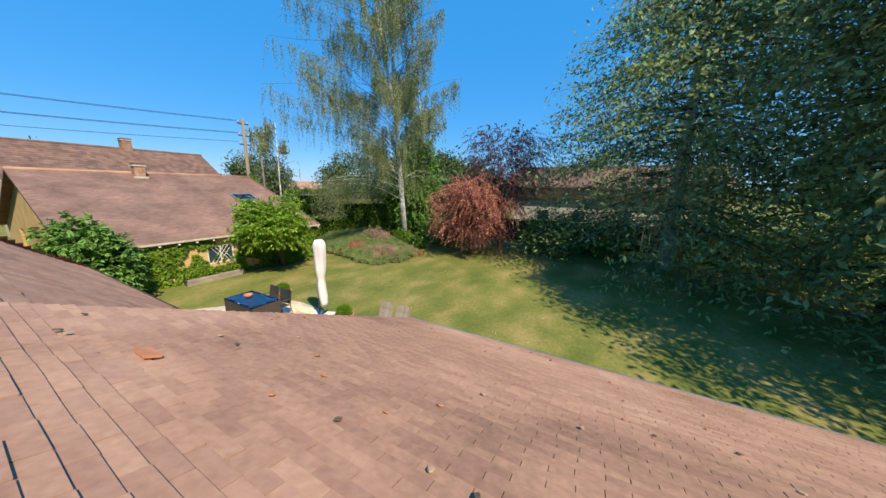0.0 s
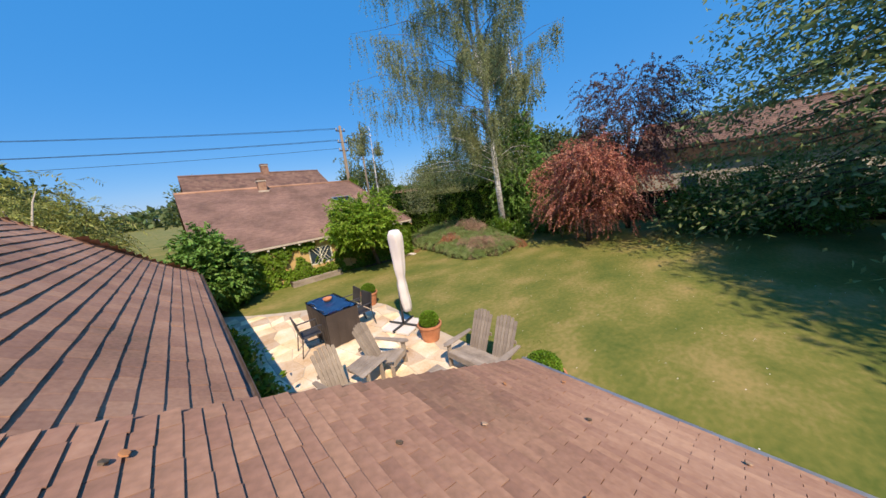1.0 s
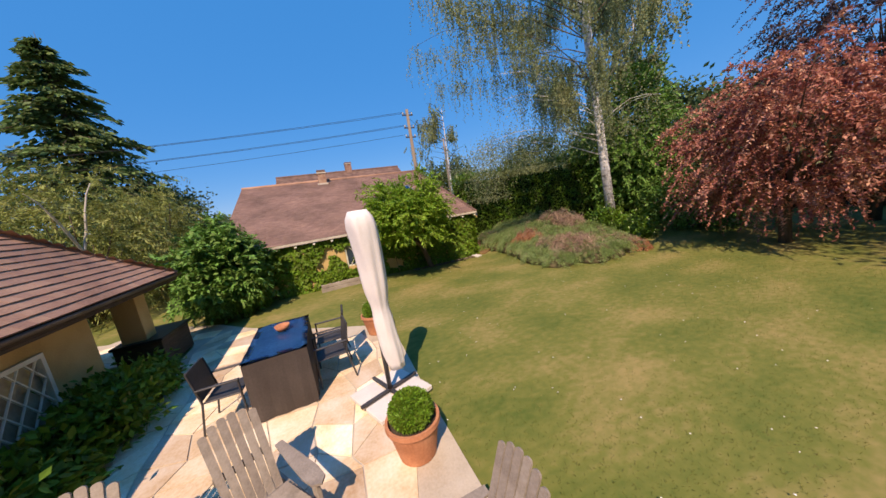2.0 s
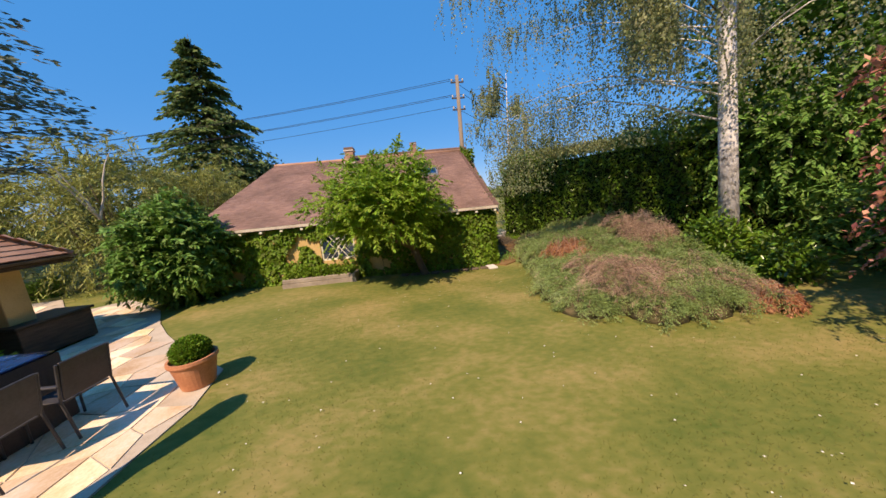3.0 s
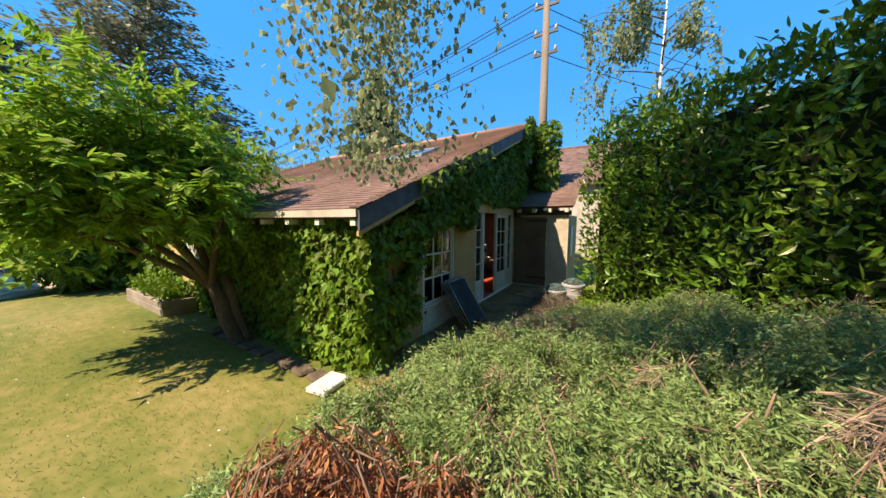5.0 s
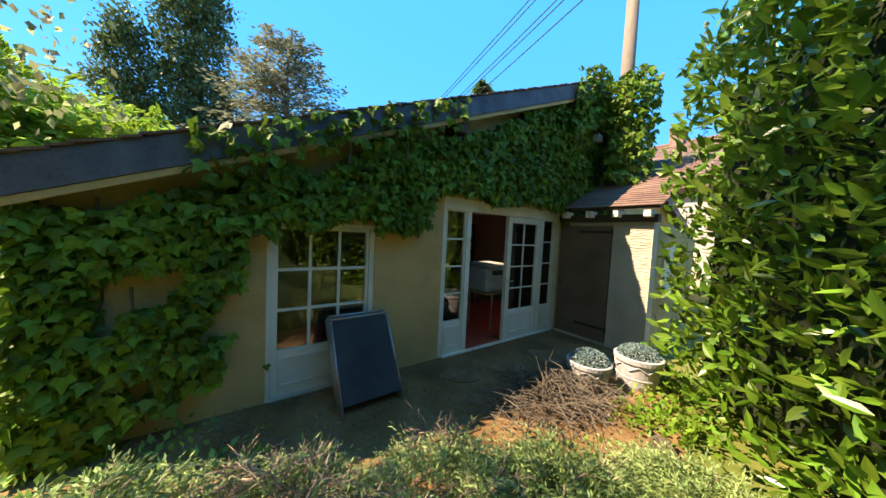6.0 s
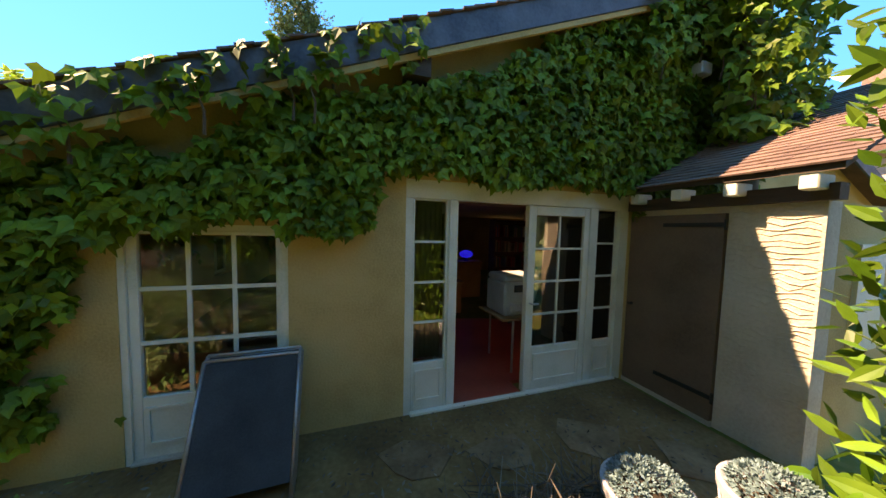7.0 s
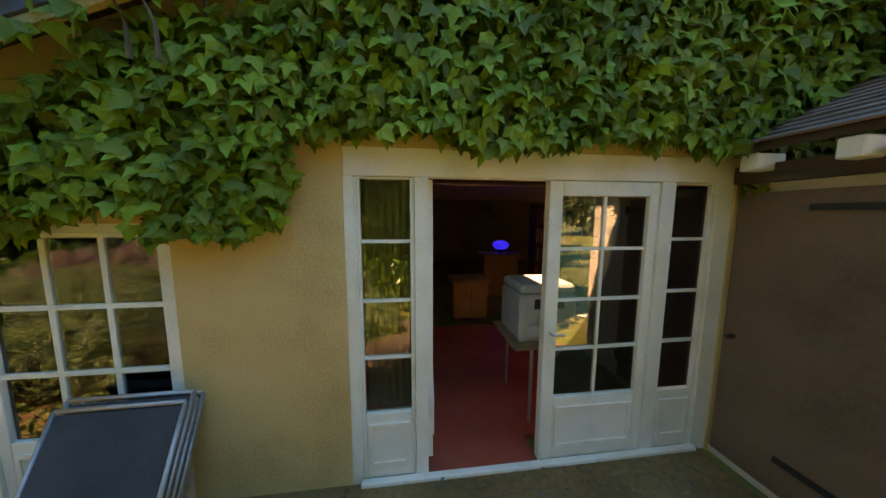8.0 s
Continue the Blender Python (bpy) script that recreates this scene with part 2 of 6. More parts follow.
LEAF = {  # outlines: along, across, lift
    "oval": [(0, 0, 0), (0.45, 0.5, 0.12), (1, 0, 0), (0.45, -0.5, 0.12)],
    "long": [(0, 0, 0), (0.3, 0.5, 0.15), (0.65, 0.42, 0.1), (1, 0, -0.1), (0.65, -0.42, 0.1), (0.3, -0.5, 0.15)],
    "vine": [(0, 0, 0), (-0.08, 0.32, -0.05), (0.28, 0.6, -0.12), (0.42, 0.3, 0.04), (1, 0, -0.15), (0.42, -0.3, 0.04), (0.28, -0.6, -0.12), (-0.08, -0.32, -0.05)],
}


def leaves(name, P, D, N, size, width, material, shape="oval", parent=None, kind=""):
    """One mesh of many leaves: P places, D the way they point, N which way they face."""
    P, D = np.asarray(P, float), unit(np.asarray(D, float))
    S = unit(np.cross(D, np.asarray(N, float) + 1e-4))
    U = np.cross(S, D)
    out = np.array(LEAF[shape])
    k, n = len(out), len(P)
    sz = (size * RNG.uniform(0.65, 1.25, n))[:, None, None]
    V = P[:, None, :] + sz * (out[None, :, 0:1] * D[:, None, :] + width * out[None, :, 1:2] * S[:, None, :] + 0.6 * width * out[None, :, 2:3] * U[:, None, :])
    T = np.array([(0, i, i + 1) for i in range(1, k - 1)])
    T = (T[None] + k * np.arange(n)[:, None, None]).reshape(-1, 3)
    ob = new(name, raw_mesh(name, V.reshape(-1, 3), T, material))
    if parent is not None:
        ob.parent = parent
    if kind:
        ob["kind"] = kind
    return ob


def rand_dirs(n, up=0.0):
    v = RNG.normal(size=(n, 3))
    v[:, 2] += up
    return unit(v)


def ground_z(x, y):
    s = min(1.0, max(0.0, (y - 1.0) / 4.5))
    return 0.12 * s * s * (3 - 2 * s)
# ---------- ground ----------
def make_ground():
    bm = bmesh.new()
    xs = [-2500, -600, -150, -60] + [-40 + i for i in range(81)] + [60, 150, 600, 2500]
    ys = [-2500, -600, -150, -60] + [-40 + i for i in range(81)] + [60, 150, 600, 2500]
    g = [[bm.verts.new((x, y, ground_z(x, y) + (0.03 * noise.noise((x * 0.3, y * 0.3, 0)) if abs(x) < 41 and abs(y) < 41 else 0))) for x in xs] for y in ys]
    for j in range(len(ys) - 1):
        for i in range(len(xs) - 1):
            bm.faces.new((g[j][i], g[j][i + 1], g[j + 1][i + 1], g[j + 1][i]))
    ob = part("ground", bm, M_LAWN, smooth=True)
    return tagged(ob, "sun-bleached mown lawn running out to fields", "lawn", kind="structure")


ground = make_ground()

TERRACE = [(-13.6, 5.62), (-10.7, 5.64), (-8.3, 5.56), (-6.0, 5.42), (-5.1, 5.62), (-4.6, 6.3), (-4.0, 7.1), (-3.3, 7.9), (-2.5, 8.7), (-1.4, 9.6), (-0.5, 10.8), (0.2, 11.8),
           (-0.5, 12.5), (0.2, 13.8), (1.4, 15.2), (1.2, 16.8), (-2.7, 16.8), (-2.8, 9.8), (-13.6, 9.8)]


def inside(x, y, poly):
    c = False
    for (x0, y0), (x1, y1) in zip(poly, poly[1:] + poly[:1]):
        if (y0 > y) != (y1 > y) and x < (x1 - x0) * (y - y0) / (y1 - y0) + x0:
            c = not c
    return c


terrace = part("pavement", prism(TERRACE, 0.0, 0.142), M_MORTAR)
tagged(terrace, "pale crazy-paved stone terrace beside the lawn", "terrace", kind="structure")
patio = part("pavement", prism([(0.0, 0.0), (6.2, 0.0), (6.2, -1.7), (5.9, -2.1), (4.2, -2.6), (2.2, -1.9), (0.4, -1.2), (-0.25, -0.4)][::-1], -0.12, 0.035), M_DIRT)
tagged(patio, "shaded bare-earth patio with sunken flagstones", "patio", kind="structure")


# ---------- roofs of flat clay tiles ----------
def tile_roof(name, origin, along, up, length, rise, parent, gauge=0.1, width=0.18, clip=None, material=None, lap=1.5, thick=0.015, pieces=None, piece_mat=None):
    """Courses of tiles on a slope: along runs with the eave, up with the slope."""
    o, a, u = Vector(origin), Vector(along).normalized(), Vector(up).normalized()
    n = a.cross(u)
    if n.z < 0:
        n = -n
    rnd = random.Random(int(length * 100) + int(rise * 10))
    V, T = [], []
    shared = None
    for j in range(int(rise / gauge + 0.6)):
        off = 0.5 * width * (j % 2) + rnd.uniform(-0.01, 0.01)
        for i in range(-1, int(length / width) + 1):
            s0, s1 = max(0, i * width + off), min(length, (i + 1) * width + off - 0.003)
            if s1 - s0 < 0.03:
                continue
            mid = o + a * (s0 + s1) / 2 + u * (j * gauge)
            if clip and not clip(mid):
                continue
            t = thick * rnd.uniform(0.86, 1.14)
            if pieces and pieces(mid) and s1 - s0 > 0.9 * width - 0.004:
                if shared is None:
                    bm = bmesh.new()
                    w, g = width - 0.003, gauge * lap
                    q = [bm.verts.new(p) for p in ((0, 0, 0.004), (w, 0, 0.004), (w, 0, 0.004 + thick), (0, 0, 0.004 + thick), (0, g, 0.002), (w, g, 0.002))]
                    for f in ((0, 1, 2, 3), (3, 2, 5, 4), (0, 3, 4), (1, 5, 2), (0, 4, 5, 1)):
                        bm.faces.new([q[i2] for i2 in f])
                    shared = mesh_of(bm, "tile", piece_mat)
                ob = new("tile", shared)
                b = o + a * s0 + u * (j * gauge + rnd.uniform(-0.0035, 0.0035))
                n2 = a.cross(u)
                ob.matrix_basis = Matrix(((a.x, u.x, n2.x, b.x), (a.y, u.y, n2.y, b.y), (a.z, u.z, n2.z, b.z), (0, 0, 0, 1))) @ Matrix.Rotation(rnd.uniform(-0.012, 0.012), 4, 'Z')
                ob.parent = parent
                continue
            dz = rnd.uniform(-0.001, 0.0015)
            k = len(V)
            for s in (s0, s1):
                b = o + a * s + u * (j * gauge + rnd.uniform(-0.0025, 0.0025))
                V += [b + n * (0.004 + dz), b + n * (0.004 + t + dz), b + u * gauge * lap + n * (0.002 + dz)]
            T += [(k, k + 3, k + 4), (k, k + 4, k + 1), (k + 1, k + 4, k + 5), (k + 1, k + 5, k + 2), (k, k + 1, k + 2), (k + 3, k + 5, k + 4)]
    ob = new(name, raw_mesh(name, np.array([tuple(v) for v in V]), np.array(T), material or M_TILE))
    ob.parent = parent
    ob["kind"] = "stuff"
    return ob


def slab(pts, thick, bm=None):
    """A plate under the given corner points."""
    bm = bm or bmesh.new()
    hi = [bm.verts.new(p) for p in pts]
    lo = [bm.verts.new((p[0], p[1], p[2] - thick)) for p in pts]
    f = bm.faces.new(hi)
    bm.faces.new(lo[::-1])
    k = len(pts)
    for i in range(k):
        bm.faces.new((hi[i], lo[i], lo[(i + 1) % k], hi[(i + 1) % k]))
    bmesh.ops.recalc_face_normals(bm, faces=bm.faces)
    return bm


# ---------- the vine-clad outbuilding ----------
RIDGE_X, RIDGE_Z, EAVE_X, EAVE_Z, RAKE_Y, FAR_Y = 6.9, 4.88, -0.16, 2.04, -0.25, 9.6
SL = (RIDGE_Z - EAVE_Z) / (RIDGE_X - EAVE_X)


def roof_z(x):
    return EAVE_Z + SL * (min(x, 2 * RIDGE_X - x) - EAVE_X)


cottage = thing("cottage", label="low ochre cottage under a brown tile roof, overgrown with vine", category="house")
WT = 0.3


def wall_gable():
    """Front gable wall; the window and door openings reach up from the ground."""
    t = roof_z(0.1) - 0.12
    out = [(0.1, -0.15), (1.43, -0.15), (1.43, 1.84), (2.52, 1.84), (2.52, -0.15), (3.5, -0.15), (3.5, 2.31), (6.29, 2.31), (6.29, -0.15),
           (2 * RIDGE_X, -0.15), (2 * RIDGE_X, t), (RIDGE_X, RIDGE_Z - 0.12), (0.1, t)]
    bm = bmesh.new()
    f0 = [bm.verts.new((x, 0, z)) for x, z in out]
    f1 = [bm.verts.new((x, WT, z)) for x, z in out]
    bm.faces.new(f0)
    bm.faces.new(f1[::-1])
    for i in range(len(out)):
        j = (i + 1) % len(out)
        bm.faces.new((f0[j], f0[i], f1[i], f1[j]))
    bm.normal_update()
    bmesh.ops.triangulate(bm, faces=[f for f in bm.faces if len(f.verts) > 4])
    return bm


def walls(parent, material, label, *bs):
    for b_ in bs:
        part("wall", boxes(b_), material, parent, label)


part("wall", wall_gable(), M_STUCCO, cottage, "ochre stucco gable wall")
walls(cottage, M_STUCCO, "ochre side wall under the eave", (0.1, 0.36, WT, 4.55, -0.15, 2.0), (0.1, 0.36, 5.65, 9.3, -0.15, 2.0), (0.1, 0.36, 4.55, 5.65, -0.15, 0.75), (0.1, 0.36, 4.55, 5.65, 1.6, 2.0))
walls(cottage, M_STUCCO, "", (WT, 9.3, 9.0, 9.3, -0.15, 2.1), (10.3, 13.5, 9.0, 9.3, -0.15, 2.1), (9.3, 10.3, 9.0, 9.3, -0.15, 1.1), (9.3, 10.3, 9.0, 9.3, 2.05, 2.1))
part("wall", boxes((13.5, 13.8, 0, 9.3, -0.15, 2.1)), M_STUCCO, cottage)
bmg = bmesh.new()
for y0 in (9.0,):
    a = [(0, y0, 2.1), (13.8, y0, 2.1), (RIDGE_X, y0, RIDGE_Z - 0.12)]
    vs = [bmg.verts.new(p) for p in a] + [bmg.verts.new((p[0], p[1] + 0.3, p[2])) for p in a]
    bmg.faces.new(vs[:3]); bmg.faces.new(vs[3:][::-1])
    for i in range(3):
        bmg.faces.new((vs[i], vs[(i + 1) % 3], vs[3 + (i + 1) % 3], vs[3 + i]))
part("gable_wall", bmg, M_STUCCO, cottage)
for xa, xb, ya, yb in ((EAVE_X, RIDGE_X, RAKE_Y, 1.36), (EAVE_X, RIDGE_X, 2.46, FAR_Y), (EAVE_X, 3.33, 1.36, 2.46), (4.09, RIDGE_X, 1.36, 2.46)):
    part("roof_deck", slab([(xa, ya, roof_z(xa) - 0.02), (xb, ya, roof_z(xb) - 0.02), (xb, yb, roof_z(xb) - 0.02), (xa, yb, roof_z(xa) - 0.02)], 0.09), M_WOOD_D, cottage)
part("roof_deck", slab([(2 * RIDGE_X - EAVE_X, RAKE_Y, EAVE_Z - 0.02), (RIDGE_X, RAKE_Y, RIDGE_Z - 0.02), (RIDGE_X, FAR_Y, RIDGE_Z - 0.02), (2 * RIDGE_X - EAVE_X, FAR_Y, EAVE_Z - 0.02)], 0.09), M_TILE_OLD, cottage)
slope_len = math.hypot(RIDGE_X - EAVE_X, RIDGE_Z - EAVE_Z)
sky_x0, sky_x1, sky_y0, sky_y1 = 3.29, 4.13, 1.32, 2.5
tile_roof("roof_tiles", (EAVE_X, RAKE_Y, EAVE_Z), (0, 1, 0), (RIDGE_X - EAVE_X, 0, RIDGE_Z - EAVE_Z), FAR_Y - RAKE_Y, slope_len, cottage,
          material=M_TILE_C,
          clip=lambda p: not (sky_x0 - 0.05 < p.x < sky_x1 and sky_y0 < p.y < sky_y1))
part("ridge_cap", tube(bmesh.new(), [(RIDGE_X, RAKE_Y, RIDGE_Z + 0.0), (RIDGE_X, FAR_Y, RIDGE_Z + 0.0)], 0.09, 10), M_TILE, cottage, smooth=True)
# bargeboard following the rake, with a soffit strip behind it
part("bargeboard", slab([(EAVE_X, RAKE_Y - 0.03, EAVE_Z + 0.0), (RIDGE_X, RAKE_Y - 0.03, RIDGE_Z + 0.0), (RIDGE_X, RAKE_Y, RIDGE_Z + 0.0), (EAVE_X, RAKE_Y, EAVE_Z + 0.0)], 0.24), M_BARGE, cottage, "blue-grey bargeboard")
part("bargeboard", slab([(EAVE_X, RAKE_Y - 0.015, EAVE_Z - 0.245), (RIDGE_X, RAKE_Y - 0.015, RIDGE_Z - 0.245), (RIDGE_X, RAKE_Y + 0.02, RIDGE_Z - 0.245), (EAVE_X, RAKE_Y + 0.02, EAVE_Z - 0.245)], 0.05), M_STUCCO, cottage)
part("bargeboard", slab([(2 * RIDGE_X - EAVE_X, RAKE_Y - 0.03, EAVE_Z + 0.02), (RIDGE_X, RAKE_Y - 0.03, RIDGE_Z + 0.02), (RIDGE_X, RAKE_Y, RIDGE_Z + 0.02), (2 * RIDGE_X - EAVE_X, RAKE_Y, EAVE_Z + 0.02)], 0.22), M_BARGE, cottage)
vb_ = boxes((0, 0.125, -0.055, 0.1, 0.0, 0.016), bevel=0.0)
verge_me = mesh_of(vb_, "tile", M_TILE_OLD)
for k in range(int(slope_len / 0.11)):
    v_ = new("tile", verge_me)
    xk = EAVE_X - 0.02 + k * 0.11 * math.cos(math.atan(SL))
    v_.matrix_basis = pose(xk, RAKE_Y + 0.012 * math.sin(k * 2.3), roof_z(max(xk, EAVE_X)) + 0.012 + 0.004 * math.sin(k * 1.7), 0, -math.degrees(math.atan(SL)) + 5, 0)
    v_.parent = cottage
for px in (3.55,):
    part("purlin", boxes((px - 0.1, px + 0.1, RAKE_Y + 0.01, WT, roof_z(px) - 0.42, roof_z(px) - 0.1)), M_WOOD_D, cottage, "dark purlin end under the rake")
part("fascia", boxes((EAVE_X - 0.025, EAVE_X, RAKE_Y, FAR_Y, EAVE_Z - 0.085, EAVE_Z - 0.0)), M_CEMENT, cottage, "pale wooden fascia")
for i in range(16):
    y = -0.2 + i * 0.62
    part("rafter_end", boxes((EAVE_X + 0.01, 0.1, y, y + 0.08, EAVE_Z - 0.18, EAVE_Z - 0.1)), M_PAINT, cottage)


def chimney(x, y, z0, z1, w, d, mat_body, name="chimney", parent=None, white=True):
    ch = part(name, boxes((x - w / 2, x + w / 2, y - d / 2, y + d / 2, z0, z1), bevel=0.01), mat_body, parent)
    part("chimney_band", boxes((x - w / 2 - 0.04, x + w / 2 + 0.04, y - d / 2 - 0.04, y + d / 2 + 0.04, z1, z1 + 0.07), bevel=0.01), M_CEMENT, ch)
    part("chimney_cap", boxes((x - w / 2 - 0.02, x + w / 2 + 0.02, y - d / 2 - 0.02, y + d / 2 + 0.02, z1 + 0.07, z1 + 0.2), bevel=0.015), M_TILE_OLD, ch, "brown brick cap")
    part("flashing", boxes((x - w / 2 - 0.07, x + w / 2 + 0.07, y - d / 2 - 0.07, y + d / 2 + 0.07, z0, z0 + 0.2)), M_CEMENT, ch)
    return ch


chimney(6.5, 5.58, 4.5, 5.22, 0.5, 0.42, M_BRICK, parent=cottage)
# skylight set in the slope
skf = bmesh.new()
for xa, xb, ya, yb in ((sky_x0, sky_x1, sky_y0, sky_y0 + 0.07), (sky_x0, sky_x1, sky_y1 - 0.07, sky_y1), (sky_x0, sky_x0 + 0.07, sky_y0 + 0.07, sky_y1 - 0.07), (sky_x1 - 0.07, sky_x1, sky_y0 + 0.07, sky_y1 - 0.07)):
    slab([(xa, ya, roof_z(xa) + 0.08), (xb, ya, roof_z(xb) + 0.08), (xb, yb, roof_z(xb) + 0.08), (xa, yb, roof_z(xa) + 0.08)], 0.14, skf)
sky = part("skylight", skf, M_ZINC, cottage, "grey-framed roof window")
M_SKYGLASS = mat("skylight_glass", [(0.02, 0.04, 0.07), (0.025, 0.045, 0.08), (0.03, 0.05, 0.09)], 0.05, 1, 5, 0, spec=1.0)
part("pane", slab([(sky_x0 + 0.07, sky_y0 + 0.07, roof_z(sky_x0 + 0.07) + 0.072), (sky_x1 - 0.07, sky_y0 + 0.07, roof_z(sky_x1 - 0.07) + 0.072), (sky_x1 - 0.07, sky_y1 - 0.07, roof_z(sky_x1 - 0.07) + 0.072), (sky_x0 + 0.07, sky_y1 - 0.07, roof_z(sky_x0 + 0.07) + 0.072)], 0.006), M_GLASS, sky).visible_shadow = False

# low store room against the gable
shed = thing("lean_to_shed", 0.14, 0, 0, 0, label="low rendered shed with tiled roof against the gable", category="shed")
walls(shed, M_STUCCO_W, "rough cream render", (6.2, 6.4, -1.53, -0.95, -0.15, 2.12), (6.2, 6.4, -0.95, -0.001, 2.06, 2.12))
bmr = bmesh.new()
rr = random.Random(5)
for i in range(34):
    z = 0.5 + i * 0.047
    pts = [(6.198 - 0.002, -1.51 + k * 0.068, z + 0.012 * math.sin(k * 1.7 + i) + rr.uniform(-0.012, 0.012)) for k in range(9)]
    tube(bmr, pts, [0.002] + [0.002 + rr.uniform(0, 0.005) for _ in range(7)] + [0.002], 5)
part("render_ridge", bmr, M_STUCCO_W, shed, smooth=True)["kind"] = "stuff"
part("wall", boxes((6.4, 8.4, -1.51, -1.33, -0.15, 2.12)), M_STUCCO, shed, "ochre end wall")
part("plinth", boxes((6.17, 6.2, -0.95, -0.001, -0.15, 0.045)), M_CEMENT, shed)
sdoor = part("door", boxes((6.17, 6.225, -0.94, -0.012, 0.046, 2.055)), M_DOOR, shed, "brown painted plank door")
for z in (1.95, 0.28):
    part("strap_hinge", boxes((6.155, 6.17, -0.95, -0.4, z - 0.02, z + 0.02)), M_IRON, sdoor, "black iron strap hinge")
    part("hinge_knuckle", tube(bmesh.new(), [(6.16, -0.955, z - 0.05), (6.16, -0.955, z + 0.05)], 0.014, 8), M_IRON, sdoor)
part("latch", tube(bmesh.new(), [(6.17, -0.08, 1.0), (6.12, -0.08, 1.0)], 0.018, 8), M_IRON, sdoor)
part("beam", boxes((6.12, 6.25, -1.6, -0.0, 2.12, 2.24)), M_WOOD_D, shed, "dark eave beam")
for y in (-0.18, -0.62, -1.05, -1.5):
    part("rafter_end", boxes((5.98, 6.2, y - 0.05, y + 0.05, 2.19, 2.3), bevel=0.008), M_PAINT, shed, "white-painted rafter end")
part("roof_deck", slab([(5.97, -1.66, 2.355), (8.3, -1.66, 3.53), (8.3, -0.0, 3.53), (5.97, -0.0, 2.355)], 0.05), M_WOOD_D, shed)
tile_roof("roof_tiles", (5.94, -1.7, 2.35), (0, 1, 0), (2.4, 0, 1.21), 1.7, 2.65, shed, gauge=0.1, material=M_TILE_C)
part("small_window", boxes((6.75, 7.2, -1.54, -1.51, 0.9, 1.8)), M_PAINT, shed, "white window frame in the end wall")
# ---------- main house: two tiled roofs ----------
house = thing("house", label="ochre-rendered main house under brown flat-tile roofs", category="house")
# near roof, lawn-side eave at y 8.1
BX1, BY, BZ, BS = -12.65, 7.86, 2.11, 0.435


def bz(y):
    return BZ + BS * (y - BY)


part("roof_deck", slab([(-24, BY, BZ - 0.02), (BX1, BY, BZ - 0.02), (BX1, 16.2, bz(16.2) - 0.02), (-24, 16.2, bz(16.2) - 0.02)], 0.12), M_WOOD_D, house)
part("roof_deck", slab([(-24, 16.2, bz(16.2) - 0.02), (BX1, 16.2, bz(16.2) - 0.02), (BX1, 22, 3.2), (-24, 22, 3.2)], 0.12), M_TILE, house)
tile_roof("roof_tiles", (-24, BY, BZ), (1, 0, 0), (0, 1, BS), 24 + BX1, 9.2, house, gauge=0.058, thick=0.011,
          pieces=lambda p: -14.4 < p.x < BX1 - 0.1 and 9.1 < p.y < 10.5, piece_mat=M_TILE2)
part("verge", slab([(BX1, BY, BZ - 0.01), (BX1 + 0.03, BY, BZ - 0.01), (BX1 + 0.03, 16.2, bz(16.2) - 0.01), (BX1, 16.2, bz(16.2) - 0.01)], 0.14), M_TILE_OLD, house)
part("eave_trim", boxes((-24, BX1, BY - 0.035, BY - 0.005, BZ - 0.1, BZ + 0.012)), M_ZINC, house, "thin zinc eave trim")
part("wall", boxes((-23.5, BX1 - 0.3, BY + 0.45, BY + 0.75, 0, BZ - 0.05)), M_STUCCO, house)
walls(house, M_STUCCO, "", (BX1 - 0.6, BX1 - 0.3, BY + 0.75, 10.8, 0, 2.3), (BX1 - 0.6, BX1 - 0.3, 10.8, 16.0, 0, 3.2))
# far wing with a hipped end and a bell-cast eave
AX1, AY, AZ = -2.85, 9.69, 2.02
wing = thing("house_wing", label="hipped wing of the ochre house beside the terrace", category="house")
KN = 0.6
wing_hi = 3.4


def wing_hit(s):
    return AZ + 0.78 * min(s, KN) + 0.88 * max(0.0, s - KN)


for s0, s1 in ((0.0, KN), (KN, wing_hi)):
    z0, z1 = wing_hit(s0) - 0.03, wing_hit(s1) - 0.03
    part("roof_deck", slab([(BX1, AY + s0, z0), (AX1 - s0, AY + s0, z0), (AX1 - s1, AY + s1, z1), (BX1, AY + s1, z1)], 0.08), M_WOOD_D, wing)
    part("roof_deck", slab([(AX1 - s0, AY + s0, z0), (AX1 - s0, 17.0 - s0, z0), (AX1 - s1, 17.0 - s1, z1), (AX1 - s1, AY + s1, z1)], 0.08), M_WOOD_D, wing)
    part("roof_deck", slab([(AX1 - s0, 17.0 - s0, z0), (BX1, 17.0 - s0, z0), (BX1, 17.0 - s1, z1), (AX1 - s1, 17.0 - s1, z1)], 0.08), M_TILE, wing)
    sl = 0.78 if s0 == 0 else 0.88
    tile_roof("roof_tiles", (BX1 + 0.02, AY + s0, wing_hit(s0)), (1, 0, 0), (0, 1, sl), AX1 - BX1, (s1 - s0) * math.hypot(1, sl), wing, gauge=0.15, thick=0.024, width=0.2,
              clip=lambda p: p.x < AX1 - (p.y - AY) + 0.03)
    tile_roof("roof_tiles", (AX1 - s0, AY, wing_hit(s0)), (0, 1, 0), (-1, 0, sl), 6.8, (s1 - s0) * math.hypot(1, sl), wing, gauge=0.15, thick=0.024, width=0.2,
              clip=lambda p: AY + (AX1 - p.x) - 0.03 < p.y < 17.0 - (AX1 - p.x))
part("hip_cap", tube(bmesh.new(), [(AX1, AY, AZ + 0.0), (AX1 - KN, AY + KN, wing_hit(KN)), (AX1 - wing_hi, AY + wing_hi, wing_hit(wing_hi))], 0.055, 8), M_TILE, wing, smooth=True)
